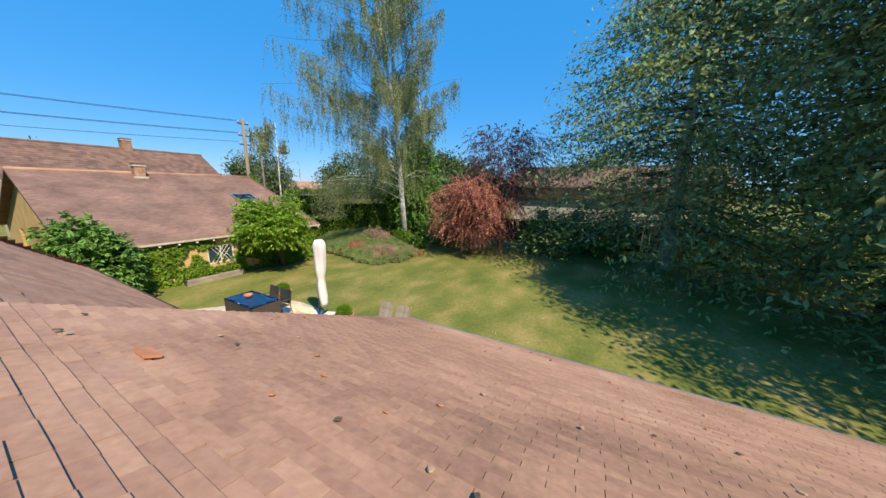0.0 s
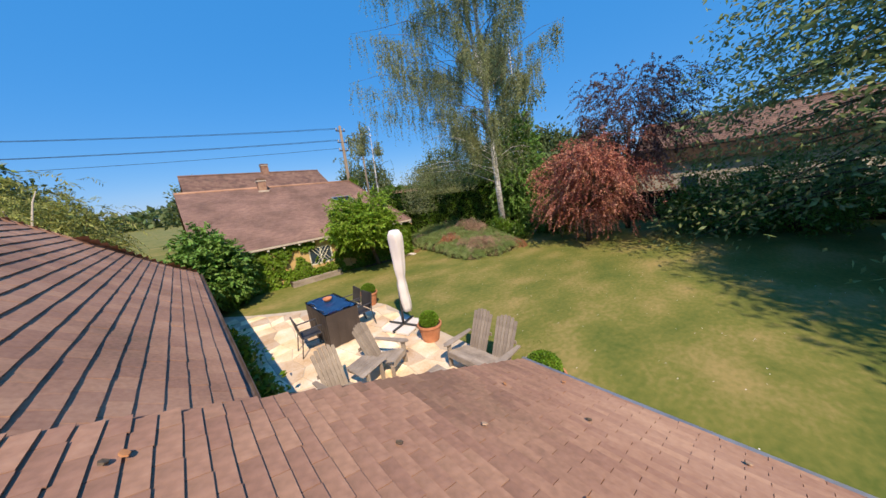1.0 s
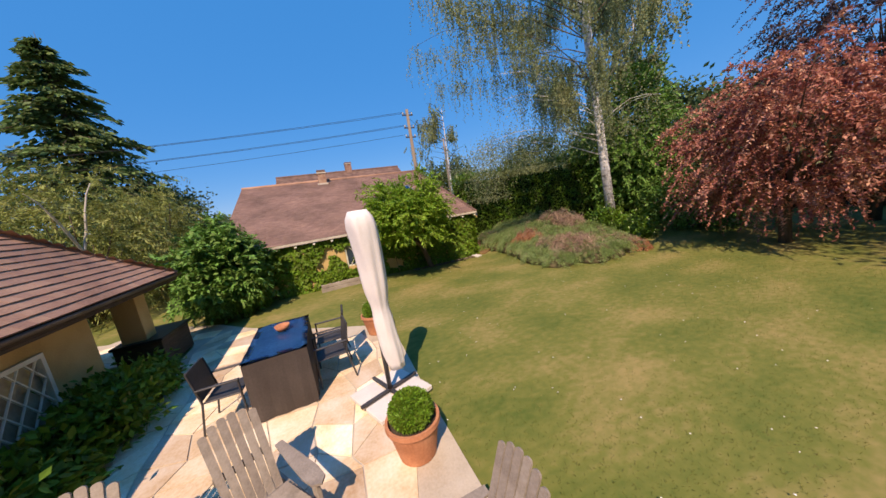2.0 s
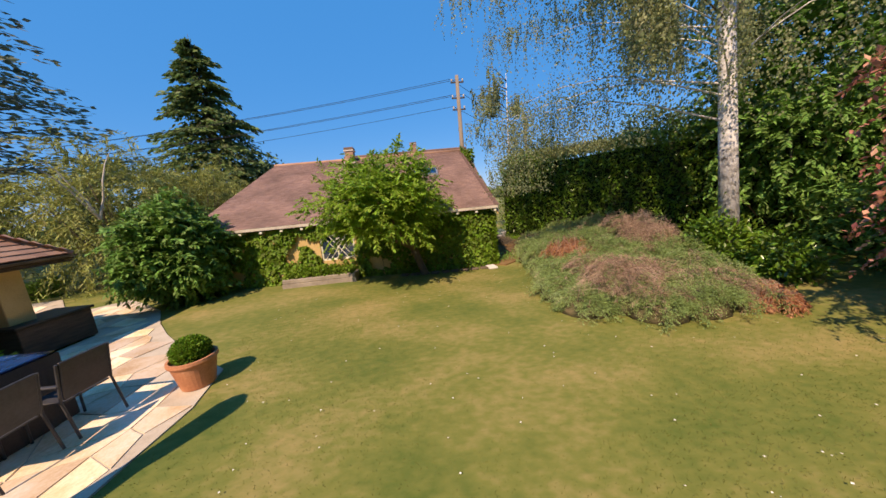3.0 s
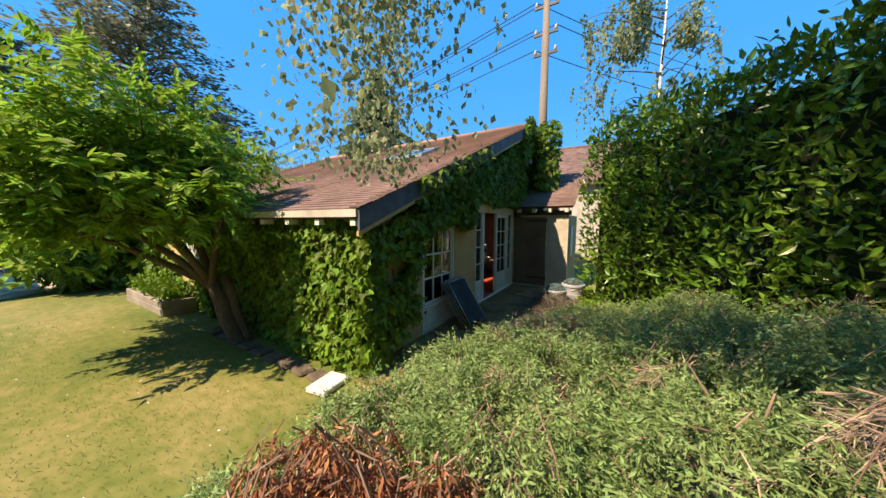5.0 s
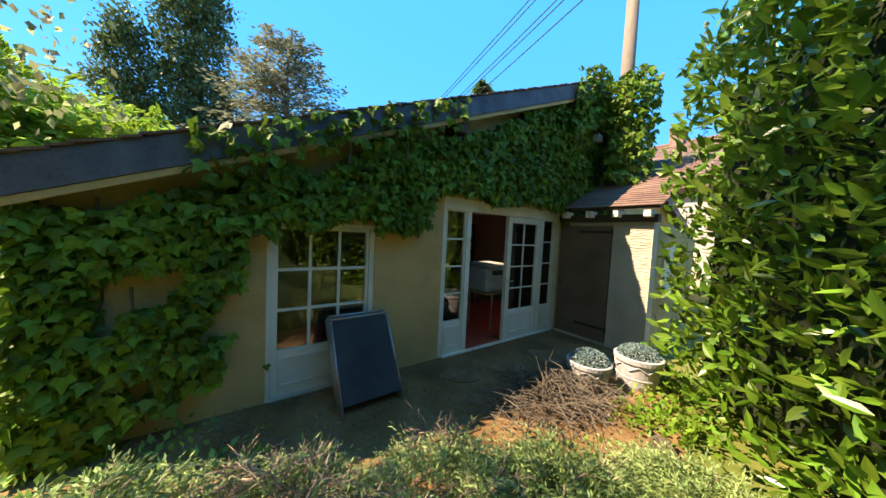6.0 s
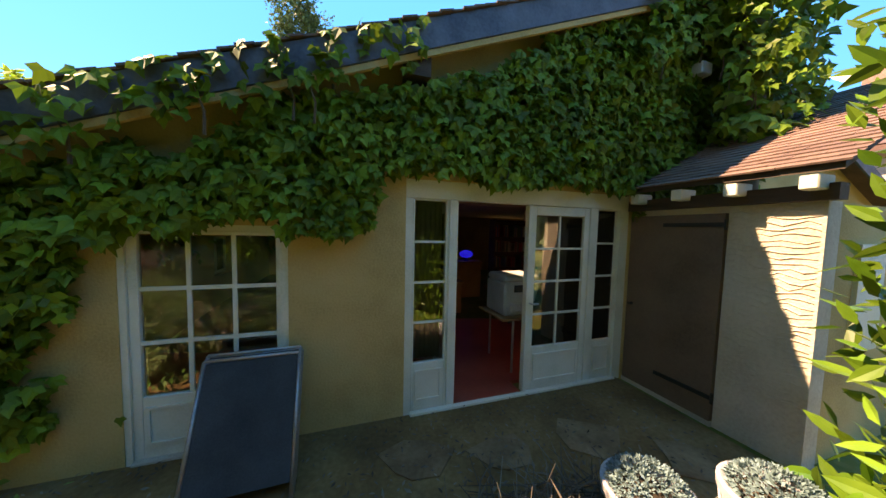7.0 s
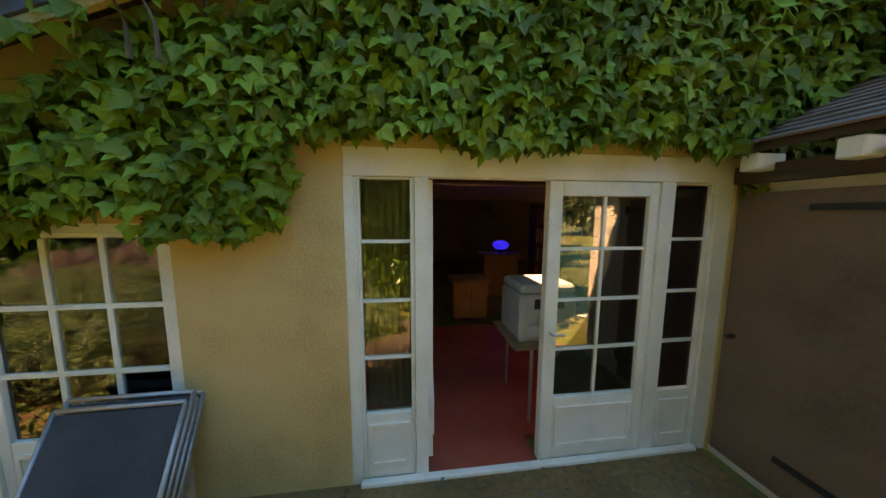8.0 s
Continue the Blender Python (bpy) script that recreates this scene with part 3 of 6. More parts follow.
part("ridge_cap", tube(bmesh.new(), [(BX1, AY + wing_hi, wing_hit(wing_hi)), (AX1 - wing_hi, AY + wing_hi, wing_hit(wing_hi))], 0.08, 8), M_TILE, wing, smooth=True)


def gutter(x0, x1, y, z):
    bm = bmesh.new()
    prof = [(math.cos(a) * 0.048, math.sin(a) * 0.048) for a in np.linspace(math.pi, 2 * math.pi, 7)]
    prof += [(0.044, 0.0)] + [(math.cos(a) * 0.042, math.sin(a) * 0.042) for a in np.linspace(2 * math.pi, math.pi, 7)]
    for x in (x0, x1):
        for py, pz in prof:
            bm.verts.new((x, y + py, z + pz))
    bm.verts.ensure_lookup_table()
    k = len(prof)
    for i in range(k):
        j = (i + 1) % k
        bm.faces.new((bm.verts[i], bm.verts[j], bm.verts[k + j], bm.verts[k + i]))
    return bm


M_GUTTER = mat("brown_gutter", [(0.07, 0.05, 0.04), (0.11, 0.08, 0.065), (0.17, 0.13, 0.11)], 0.5, 4, 40, 0.2, metal=0.3)
part("gutter", gutter(BX1 + 0.1, AX1, AY - 0.045, AZ - 0.02), M_GUTTER, wing, "weathered brown half-round gutter")
part("soffit", boxes((BX1, AX1 - 0.02, AY + 0.02, AY + 0.6, AZ - 0.16, AZ - 0.12)), M_WOOD_D, wing)
WY = 10.2
walls(wing, M_STUCCO, "ochre stucco wall", (BX1, -8.05, WY, WY + 0.3, 0, 2.15), (-8.05, -6.0, WY, WY + 0.3, 0, 0.6), (-8.05, -6.0, WY, WY + 0.3, 1.52, 2.15), (-6.0, -5.3, WY, WY + 0.3, 0, 2.15))
walls(wing, M_STUCCO, "", (-5.3, -5.0, WY, 12.4, 0, 2.15), (-5.0, -3.1, 12.1, 12.4, 0, 2.6), (-3.4, -3.1, 12.4, 16.2, 0, 2.15), (BX1, -3.4, 16.2, 16.5, 0, 2.15))
part("post", boxes((-3.75, -3.35, WY - 0.05, WY + 0.35, 0, 2.15), bevel=0.01), M_STUCCO, wing, "square porch pillar")
LX0, LX1, LZ0, LZ1 = -8.02, -6.03, 0.63, 1.49
lw = part("window", boxes((LX0 - 0.06, LX1 + 0.06, WY - 0.03, WY + 0.05, LZ0 - 0.06, LZ0), (LX0 - 0.06, LX1 + 0.06, WY - 0.03, WY + 0.05, LZ1, LZ1 + 0.06), (LX0 - 0.06, LX0, WY - 0.03, WY + 0.05, LZ0, LZ1), (LX1, LX1 + 0.06, WY - 0.03, WY + 0.05, LZ0, LZ1)), M_PAINT, wing, "white leaded-look lattice window")
part("window_sill", boxes((LX0 - 0.13, LX1 + 0.13, WY - 0.12, WY - 0.031, LZ0 - 0.12, LZ0 - 0.061), bevel=0.01), M_CEMENT, lw)
# opaque glossy pane in warm beige
part("pane", boxes((LX0, LX1, WY + 0.04, WY + 0.046, LZ0, LZ1)), mat("beige_glass", [(0.26, 0.21, 0.15), (0.36, 0.3, 0.22), (0.45, 0.38, 0.29)], 0.12, 3, 20, 0.0, spec=0.8), lw)
for sgn in (1, -1):
    for i in range(-4, 12):
        x0 = LX0 + i * 0.26
        pts = []
        for k in range(41):
            z = LZ0 + (LZ1 - LZ0) * k / 40
            x = x0 + sgn * (z - LZ0) * 0.75 + (0 if sgn > 0 else 0.6)
            if LX0 <= x <= LX1:
                pts.append((x, WY - 0.005, z))
        if len(pts) > 3:
            part("lattice_bar", tube(bmesh.new(), [pts[0], pts[-1]], 0.014, 5), M_PAINT, lw)
# ---------- doors, windows and the room behind them ----------
M_FLOOR = mat("red_floor", [(0.4, 0.055, 0.03), (0.5, 0.075, 0.042), (0.56, 0.1, 0.06)], 0.4, 2, 30, 0.1)
M_ROOM = mat("room_wall", [(0.4, 0.3, 0.26), (0.46, 0.36, 0.31), (0.5, 0.4, 0.35)], 0.9, 2, 30, 0.1)
M_WOOD = mat("pine_wood", [(0.28, 0.15, 0.06), (0.38, 0.21, 0.09), (0.45, 0.27, 0.12)], 0.6, 3, 50, 0.2, stretch=(1, 6, 1))
M_PLASTIC = mat("grey_plastic", [(0.42, 0.44, 0.42), (0.5, 0.52, 0.5), (0.55, 0.57, 0.55)], 0.5, 5, 40, 0.05)
M_BLACK = mat("black_metal", [(0.012, 0.012, 0.014), (0.02, 0.02, 0.022), (0.03, 0.03, 0.033)], 0.45, 5, 40, 0.1)
M_CURTAIN = mat("net_curtain", [(0.45, 0.42, 0.2), (0.55, 0.5, 0.27), (0.6, 0.56, 0.33)], 0.9, 6, 60, 0.3, translucent=0.5)
M_BLUE = mat("blue_glow", [(0.0, 0.004, 0.7), (0.002, 0.01, 0.9), (0.01, 0.03, 1.0)], 0.4, 8, 30, 0, emit=0.22)
M_WHITE_P = mat("white_paper", [(0.72, 0.72, 0.7), (0.78, 0.78, 0.76), (0.8, 0.8, 0.79)], 0.8, 5, 40, 0.05)

room_floor = part("floor", boxes((0.3, 13.5, 0.3, 9.0, -0.1, 0.03), (4.03, 4.855, 0.02, 0.299, -0.1, 0.03)), M_FLOOR)
tagged(room_floor, "red tiled floor of the garden room", "floor", kind="structure")
ceiling = part("ceiling", boxes((1.3, 12.4, 3.6, 9.0, 2.46, 2.5)), M_ROOM)
tagged(ceiling, "plain plaster ceiling of the garden room", "ceiling", kind="structure")
inner = part("wall_inner", boxes((7.9, 8.0, 0.3, 4.6, 0.06, 2.46)), M_ROOM)
tagged(inner, "plain partition wall in the garden room", "wall", kind="structure")
inner = part("wall_inner", boxes((6.25, 13.5, 0.302, 0.34, 0.06, 2.46), (2.53, 3.52, 0.302, 0.34, 0.06, 2.46)), M_ROOM)
tagged(inner, "plain plaster inside the gable wall", "wall", kind="structure")


def glazed(parent, x0, x1, z0, z1, cols, rows, y, bar=0.022):
    for i in range(1, cols):
        x = x0 + (x1 - x0) * i / cols
        part("glazing_bar", boxes((x - bar / 2, x + bar / 2, y - 0.012, y + 0.012, z0, z1)), M_PAINT, parent)
    for j in range(1, rows):
        z = z0 + (z1 - z0) * j / rows
        part("glazing_bar", boxes((x0, x1, y - 0.014, y + 0.014, z - bar / 2, z + bar / 2)), M_PAINT, parent)
    for i in range(cols):
        for j in range(rows):
            a, b = x0 + (x1 - x0) * i / cols, x0 + (x1 - x0) * (i + 1) / cols
            c, d = z0 + (z1 - z0) * j / rows, z0 + (z1 - z0) * (j + 1) / rows
            p = part("pane", boxes((a + 0.008, b - 0.008, y - 0.002, y + 0.002, c + 0.008, d - 0.008), m=Matrix.Translation(((a + b) / 2, y, 0)) @ Matrix.Rotation(radians(random.uniform(-0.4, 0.4)), 4, 'Z') @ Matrix.Translation((-(a + b) / 2, -y, 0))), M_GLASS, parent)
            p.visible_shadow = False


def leaf_frame(parent, x0, x1, z0, z1, gx0, gx1, gz0, gz1, y, name="frame"):
    """Stiles, rails and a raised lower panel round a glazed part."""
    part(name, boxes((x0, gx0, y - 0.03, y + 0.03, z0, z1), bevel=0.004), M_PAINT, parent)
    part(name, boxes((gx1, x1, y - 0.03, y + 0.03, z0, z1), bevel=0.004), M_PAINT, parent)
    part(name, boxes((gx0, gx1, y - 0.03, y + 0.03, gz1, z1), bevel=0.004), M_PAINT, parent)
    part(name, boxes((gx0, gx1, y - 0.028, y + 0.028, z0, gz0 - 0.001), bevel=0.004), M_PAINT, parent)
    part("panel_moulding", boxes((gx0 + 0.02, gx1 - 0.02, y - 0.042, y - 0.029, z0 + 0.1, z0 + 0.125), (gx0 + 0.02, gx1 - 0.02, y - 0.042, y - 0.029, gz0 - 0.1, gz0 - 0.075),
                                 (gx0 + 0.02, gx0 + 0.045, y - 0.042, y - 0.029, z0 + 0.125, gz0 - 0.1), (gx1 - 0.045, gx1 - 0.02, y - 0.042, y - 0.029, z0 + 0.125, gz0 - 0.1)), M_PAINT, parent)


DY = 0.06
d1 = thing("door_1", label="white glazed double doors with side lights, one leaf open", category="door", kind="structure")
part("door_frame", boxes((3.5, 6.29, DY - 0.045, DY + 0.06, 2.135, 2.31), bevel=0.005), M_PAINT, d1)
part("door_frame", boxes((3.5, 3.56, DY - 0.045, DY + 0.06, 0.0, 2.134)), M_PAINT, d1)
part("door_frame", boxes((6.16, 6.29, DY - 0.045, DY + 0.06, 0.0, 2.134)), M_PAINT, d1)
part("door_frame", boxes((3.94, 4.025, DY - 0.045, DY + 0.06, 0.04, 2.134)), M_PAINT, d1)
part("door_frame", boxes((5.7, 5.8, DY - 0.045, DY + 0.06, 0.04, 2.134)), M_PAINT, d1)
part("threshold", boxes((3.56, 6.16, DY - 0.1, DY - 0.046, -0.04, 0.062), bevel=0.006), M_PAINT, d1, "worn white wooden threshold")
sl = part("side_light", boxes((3.56, 3.575, DY - 0.03, DY + 0.03, 0.04, 2.133)), M_PAINT, d1)
leaf_frame(sl, 3.576, 3.939, 0.04, 2.133, 3.595, 3.91, 0.53, 2.12, DY)
glazed(sl, 3.595, 3.91, 0.53, 2.12, 1, 4, DY)
sr = part("side_light", boxes((6.145, 6.159, DY - 0.03, DY + 0.03, 0.04, 2.133)), M_PAINT, d1)
leaf_frame(sr, 5.801, 6.144, 0.04, 2.133, 5.83, 6.125, 0.53, 2.12, DY)
glazed(sr, 5.83, 6.125, 0.53, 2.12, 1, 4, DY)
lf = part("door_leaf", boxes((4.86, 4.87, DY - 0.035, DY + 0.035, 0.04, 2.13)), M_PAINT, d1)
leaf_frame(lf, 4.871, 5.699, 0.04, 2.13, 4.96, 5.625, 0.54, 2.03, DY)
glazed(lf, 4.96, 5.625, 0.54, 2.03, 2, 4, DY)
part("door_handle", tube(bmesh.new(), [(4.91, DY - 0.03, 1.05), (4.91, DY - 0.08, 1.05), (4.99, DY - 0.085, 1.05)], 0.01, 7), M_ZINC, lf)
open_leaf = thing("door_1_open_leaf", 4.035, DY + 0.05, 0, 86, "white glazed door leaf swung open into the room", "door", kind="structure")
leaf_frame(open_leaf, 0.0, 0.79, 0.09, 2.13, 0.08, 0.71, 0.6, 2.04, 0.0)
glazed(open_leaf, 0.08, 0.71, 0.6, 2.04, 2, 4, 0.0)

w1 = thing("window_1", label="white nine-pane garden window above a wooden panel", category="window", kind="structure")
part("window_frame", boxes((1.43, 2.52, DY - 0.05, DY + 0.06, 1.79, 1.84)), M_PAINT, w1)
part("window_frame", boxes((1.43, 1.47, DY - 0.05, DY + 0.06, 0.0, 1.789)), M_PAINT, w1)
part("window_frame", boxes((2.46, 2.52, DY - 0.05, DY + 0.06, 0.0, 1.789)), M_PAINT, w1)
part("window_sill", boxes((1.47, 2.46, DY - 0.08, DY + 0.08, 0.0, 0.05)), M_CEMENT, w1)
leaf_frame(w1, 1.471, 2.459, 0.051, 1.788, 1.53, 2.425, 0.53, 1.76, DY, "sash")
glazed(w1, 1.53, 2.425, 0.53, 1.76, 3, 3, DY, 0.03)
w2 = thing("window_2", label="small side window half hidden by the vine", category="window", kind="structure")
part("window_frame", boxes((0.13, 0.2, 4.55, 5.65, 0.75, 0.81), (0.13, 0.2, 4.55, 5.65, 1.54, 1.6), (0.13, 0.2, 4.55, 4.61, 0.81, 1.54), (0.13, 0.2, 5.59, 5.65, 0.81, 1.54), (0.13, 0.2, 5.08, 5.12, 0.81, 1.54)), M_PAINT, w2)
part("pane", boxes((0.16, 0.165, 4.61, 5.59, 0.81, 1.54)), M_SKYGLASS, w2)
for s in (1, -1):
    for i in range(-3, 7):
        y0 = 4.62 + i * 0.17
        a, b = (y0, 0.8), (y0 + 0.55, 1.55)
        if s < 0:
            a, b = (y0 + 0.55, 0.8), (y0, 1.55)
        if 4.58 <= min(a[0], b[0]) and max(a[0], b[0]) <= 5.62:
            part("lattice_bar", tube(bmesh.new(), [(0.11, *a), (0.11, *b)], 0.012, 5), M_PAINT, w2)

# room furniture
desk = thing("printer_table", 5.42, 0.72, 0.06, 0, "light wooden table with thin metal legs in the doorway room", "table")
part("tabletop", boxes((-0.62, 0.6, -0.32, 0.34, 0.67, 0.7), bevel=0.006), M_WOOD, desk)
for sx in (-0.46, 0.54):
    for sy in (-0.3, 0.3):
        part("leg", tube(bmesh.new(), [(sx, sy, 0), (sx, sy, 0.67)], 0.016, 8), M_ZINC, desk)
pr = thing("printer", 5.14, 0.74, 0.76, 0, "boxy pale-grey office printer on the table", "printer")
part("body", boxes((-0.27, 0.27, -0.25, 0.25, 0.0, 0.43), bevel=0.025), M_PLASTIC, pr)
part("scanner_lid", boxes((-0.26, 0.26, -0.24, 0.24, 0.435, 0.52), bevel=0.025), M_PLASTIC, pr)
part("paper_tray", boxes((-0.2, 0.2, -0.29, -0.252, 0.06, 0.17), bevel=0.01), M_PLASTIC, pr)
part("control_panel", boxes((-0.14, 0.14, -0.265, -0.252, 0.31, 0.4), bevel=0.004), M_BLACK, pr)
bag = thing("paper_stack", 5.72, 0.7, 0.76, 6, "loose stack of white paper on the table", "paper")
for k in range(5):
    part("sheet_pile", boxes((-0.105, 0.105, -0.15, 0.15, 0.001 + 0.02 * k, 0.019 + 0.02 * k)), M_WHITE_P, bag, m=pose(0.006 * math.sin(k * 2.0), 0.006 * math.cos(k * 3.0), 0, 0, 0, 3 * math.sin(k * 1.7)))
cab = thing("wooden_cabinet", 4.98, 3.15, 0.06, 0, "orange pine cabinet at the back of the room", "cabinet")
part("body", boxes((-0.3, 0.3, -0.25, 0.25, 0.05, 0.68), bevel=0.01), M_WOOD, cab)
part("plinth", boxes((-0.28, 0.28, -0.23, 0.23, 0.0, 0.05)), M_WOOD_D, cab)
part("door", boxes((-0.28, -0.005, -0.275, -0.252, 0.09, 0.64), bevel=0.006), M_WOOD, cab)
part("door", boxes((0.005, 0.28, -0.275, -0.252, 0.09, 0.64), bevel=0.006), M_WOOD, cab)
part("worktop", boxes((-0.34, 0.34, -0.3, 0.28, 0.681, 0.72), bevel=0.008), M_WOOD, cab)
stand = thing("side_cabinet", 6.0, 4.5, 0.06, 0, "low brown wooden cabinet under the blue lamp", "cabinet")
part("body", boxes((-0.4, 0.4, -0.22, 0.22, 0.0, 0.95), bevel=0.01), M_WOOD, stand)
part("worktop", boxes((-0.43, 0.43, -0.25, 0.24, 0.951, 0.985), bevel=0.008), M_WOOD, stand)
lamp = thing("blue_lamp", 6.03, 4.46, 1.045, 0, "round lamp glowing deep blue on the cabinet", "lamp")
part("foot", lathe([(0.07, 0), (0.07, 0.015), (0.02, 0.03), (0.015, 0.08)], 16), M_BLACK, lamp, smooth=True)
part("globe", lathe([(0.03, 0.08), (0.13, 0.1), (0.185, 0.16), (0.18, 0.21), (0.12, 0.265), (0.03, 0.285)], 20), M_BLUE, lamp, smooth=True)
shelf = thing("bookcase", 7.2, 4.2, 0.06, 0, "tall dark bookcase with rows of books", "bookcase")
part("body", boxes((-0.55, -0.52, -0.16, 0.16, 0, 2.1), (0.52, 0.55, -0.16, 0.16, 0, 2.1), (-0.52, 0.52, 0.14, 0.16, 0, 2.1)), M_WOOD_D, shelf)
for k in range(6):
    part("shelf", boxes((-0.519, 0.519, -0.15, 0.139, 0.02 + k * 0.4, 0.045 + k * 0.4)), M_WOOD_D, shelf)
BOOKS = [mat("book_%d" % i, [c, tuple(v * 1.2 for v in c), tuple(v * 1.4 for v in c)], 0.7, 4, 40, 0.1) for i, c in enumerate(((0.25, 0.05, 0.04), (0.05, 0.08, 0.2), (0.3, 0.26, 0.18), (0.06, 0.12, 0.07)))]
for k in range(5):
    x = -0.5
    while x < 0.44:
        w = random.uniform(0.025, 0.055)
        bk = part("book", boxes((x, x + w - 0.002, -0.12, 0.1, 0.0, random.uniform(0.2, 0.32)), bevel=0.003), BOOKS[random.randrange(4)], m=pose(7.2, 4.2, 0.06 + 0.047 + k * 0.4))
        tagged(bk, "closed book standing upright on the shelf", "book", "books in the bookcase")
        x += w + (0.12 if random.random() < 0.1 else 0)
chair_o = thing("office_chair", 6.2, 2.2, 0.06, 200, "dark upholstered swivel chair by the desk", "chair")
part("seat", boxes((-0.24, 0.24, -0.24, 0.24, 0.44, 0.52), bevel=0.03), M_BLACK, chair_o)
part("backrest", boxes((-0.22, 0.22, 0.22, 0.28, 0.6, 1.12), bevel=0.03), M_BLACK, chair_o)
part("column", tube(bmesh.new(), [(0, 0, 0.06), (0, 0, 0.44)], 0.025, 8), M_ZINC, chair_o)
part("back_stem", tube(bmesh.new(), [(0, 0.2, 0.47), (0, 0.27, 0.5), (0, 0.27, 0.7)], 0.02, 6), M_BLACK, chair_o)
for k in range(5):
    a = k * 2 * math.pi / 5
    part("foot", tube(bmesh.new(), [(0, 0, 0.08), (0.27 * math.cos(a), 0.27 * math.sin(a), 0.03)], 0.02, 6), M_BLACK, chair_o)
for x0, x1 in ((3.6, 3.92), (5.79, 6.04), (5.4, 5.56)):
    bm = bmesh.new()
    n = 26
    cs = [[bm.verts.new((x0 + (x1 - x0) * i / n, 0.2 + 0.02 * math.sin(i * 1.5 + 0.3 * j), 0.5 + 1.65 * j / 6)) for i in range(n + 1)] for j in range(7)]
    for j in range(6):
        for i in range(n):
            bm.faces.new((cs[j][i], cs[j][i + 1], cs[j + 1][i + 1], cs[j + 1][i]))
    bmesh.ops.solidify(bm, geom=bm.faces[:], thickness=0.002)
    tagged(part("curtain", bm, M_CURTAIN, smooth=True), "yellowish net curtain behind the side light", "curtain", "curtains of the doors")


# ---------- terrace furniture ----------
M_GREYWOOD = mat("weathered_teak", [(0.2, 0.17, 0.145), (0.3, 0.26, 0.225), (0.38, 0.335, 0.295)], 0.85, 3, 45, 0.45, stretch=(1, 1, 1), obj=0.12)
M_TERRA = mat("terracotta", [(0.38, 0.15, 0.075), (0.5, 0.21, 0.11), (0.58, 0.28, 0.16)], 0.8, 4, 40, 0.2)
M_SOIL = mat("potting_soil", [(0.03, 0.022, 0.015), (0.05, 0.036, 0.025), (0.07, 0.05, 0.035)], 1.0, 8, 50, 0.8)
M_WHITE_F = mat("white_cover", [(0.72, 0.7, 0.73), (0.8, 0.78, 0.81), (0.84, 0.83, 0.85)], 0.7, 2, 60, 0.15)
M_ANTHR = mat("anthracite", [(0.03, 0.03, 0.035), (0.045, 0.045, 0.05), (0.06, 0.06, 0.066)], 0.5, 5, 40, 0.1)
# blue base colour paints the sky's reflection onto the dark glossy cover
M_COVER_T = mat("sky_reflection_cover", [(0.012, 0.075, 0.25), (0.018, 0.11, 0.33), (0.028, 0.15, 0.41)], 0.22, 2, 30, 0.08, spec=0.8)
M_COVER_S = mat("taupe_cover", [(0.04, 0.03, 0.028), (0.055, 0.044, 0.041), (0.075, 0.06, 0.056)], 0.7, 2, 40, 0.2)
M_SLABW = mat("pale_slab", [(0.6, 0.58, 0.56), (0.68, 0.66, 0.64), (0.74, 0.72, 0.7)], 0.8, 3, 40, 0.2)
TZ = 0.16


def slat(w, l, t, rnd=0.0):
    """A flat board along y with a rounded far end."""
    poly = [(-w / 2, 0), (w / 2, 0), (w / 2, l - rnd * w)]
    if rnd:
        poly += [(w / 2 * math.cos(a), l - rnd * w + w * rnd * math.sin(a)) for a in (0.5, 1.0, 1.57, 2.1, 2.6)]
    poly.append((-w / 2, l - rnd * w))
    return prism(poly, -t / 2, t / 2)


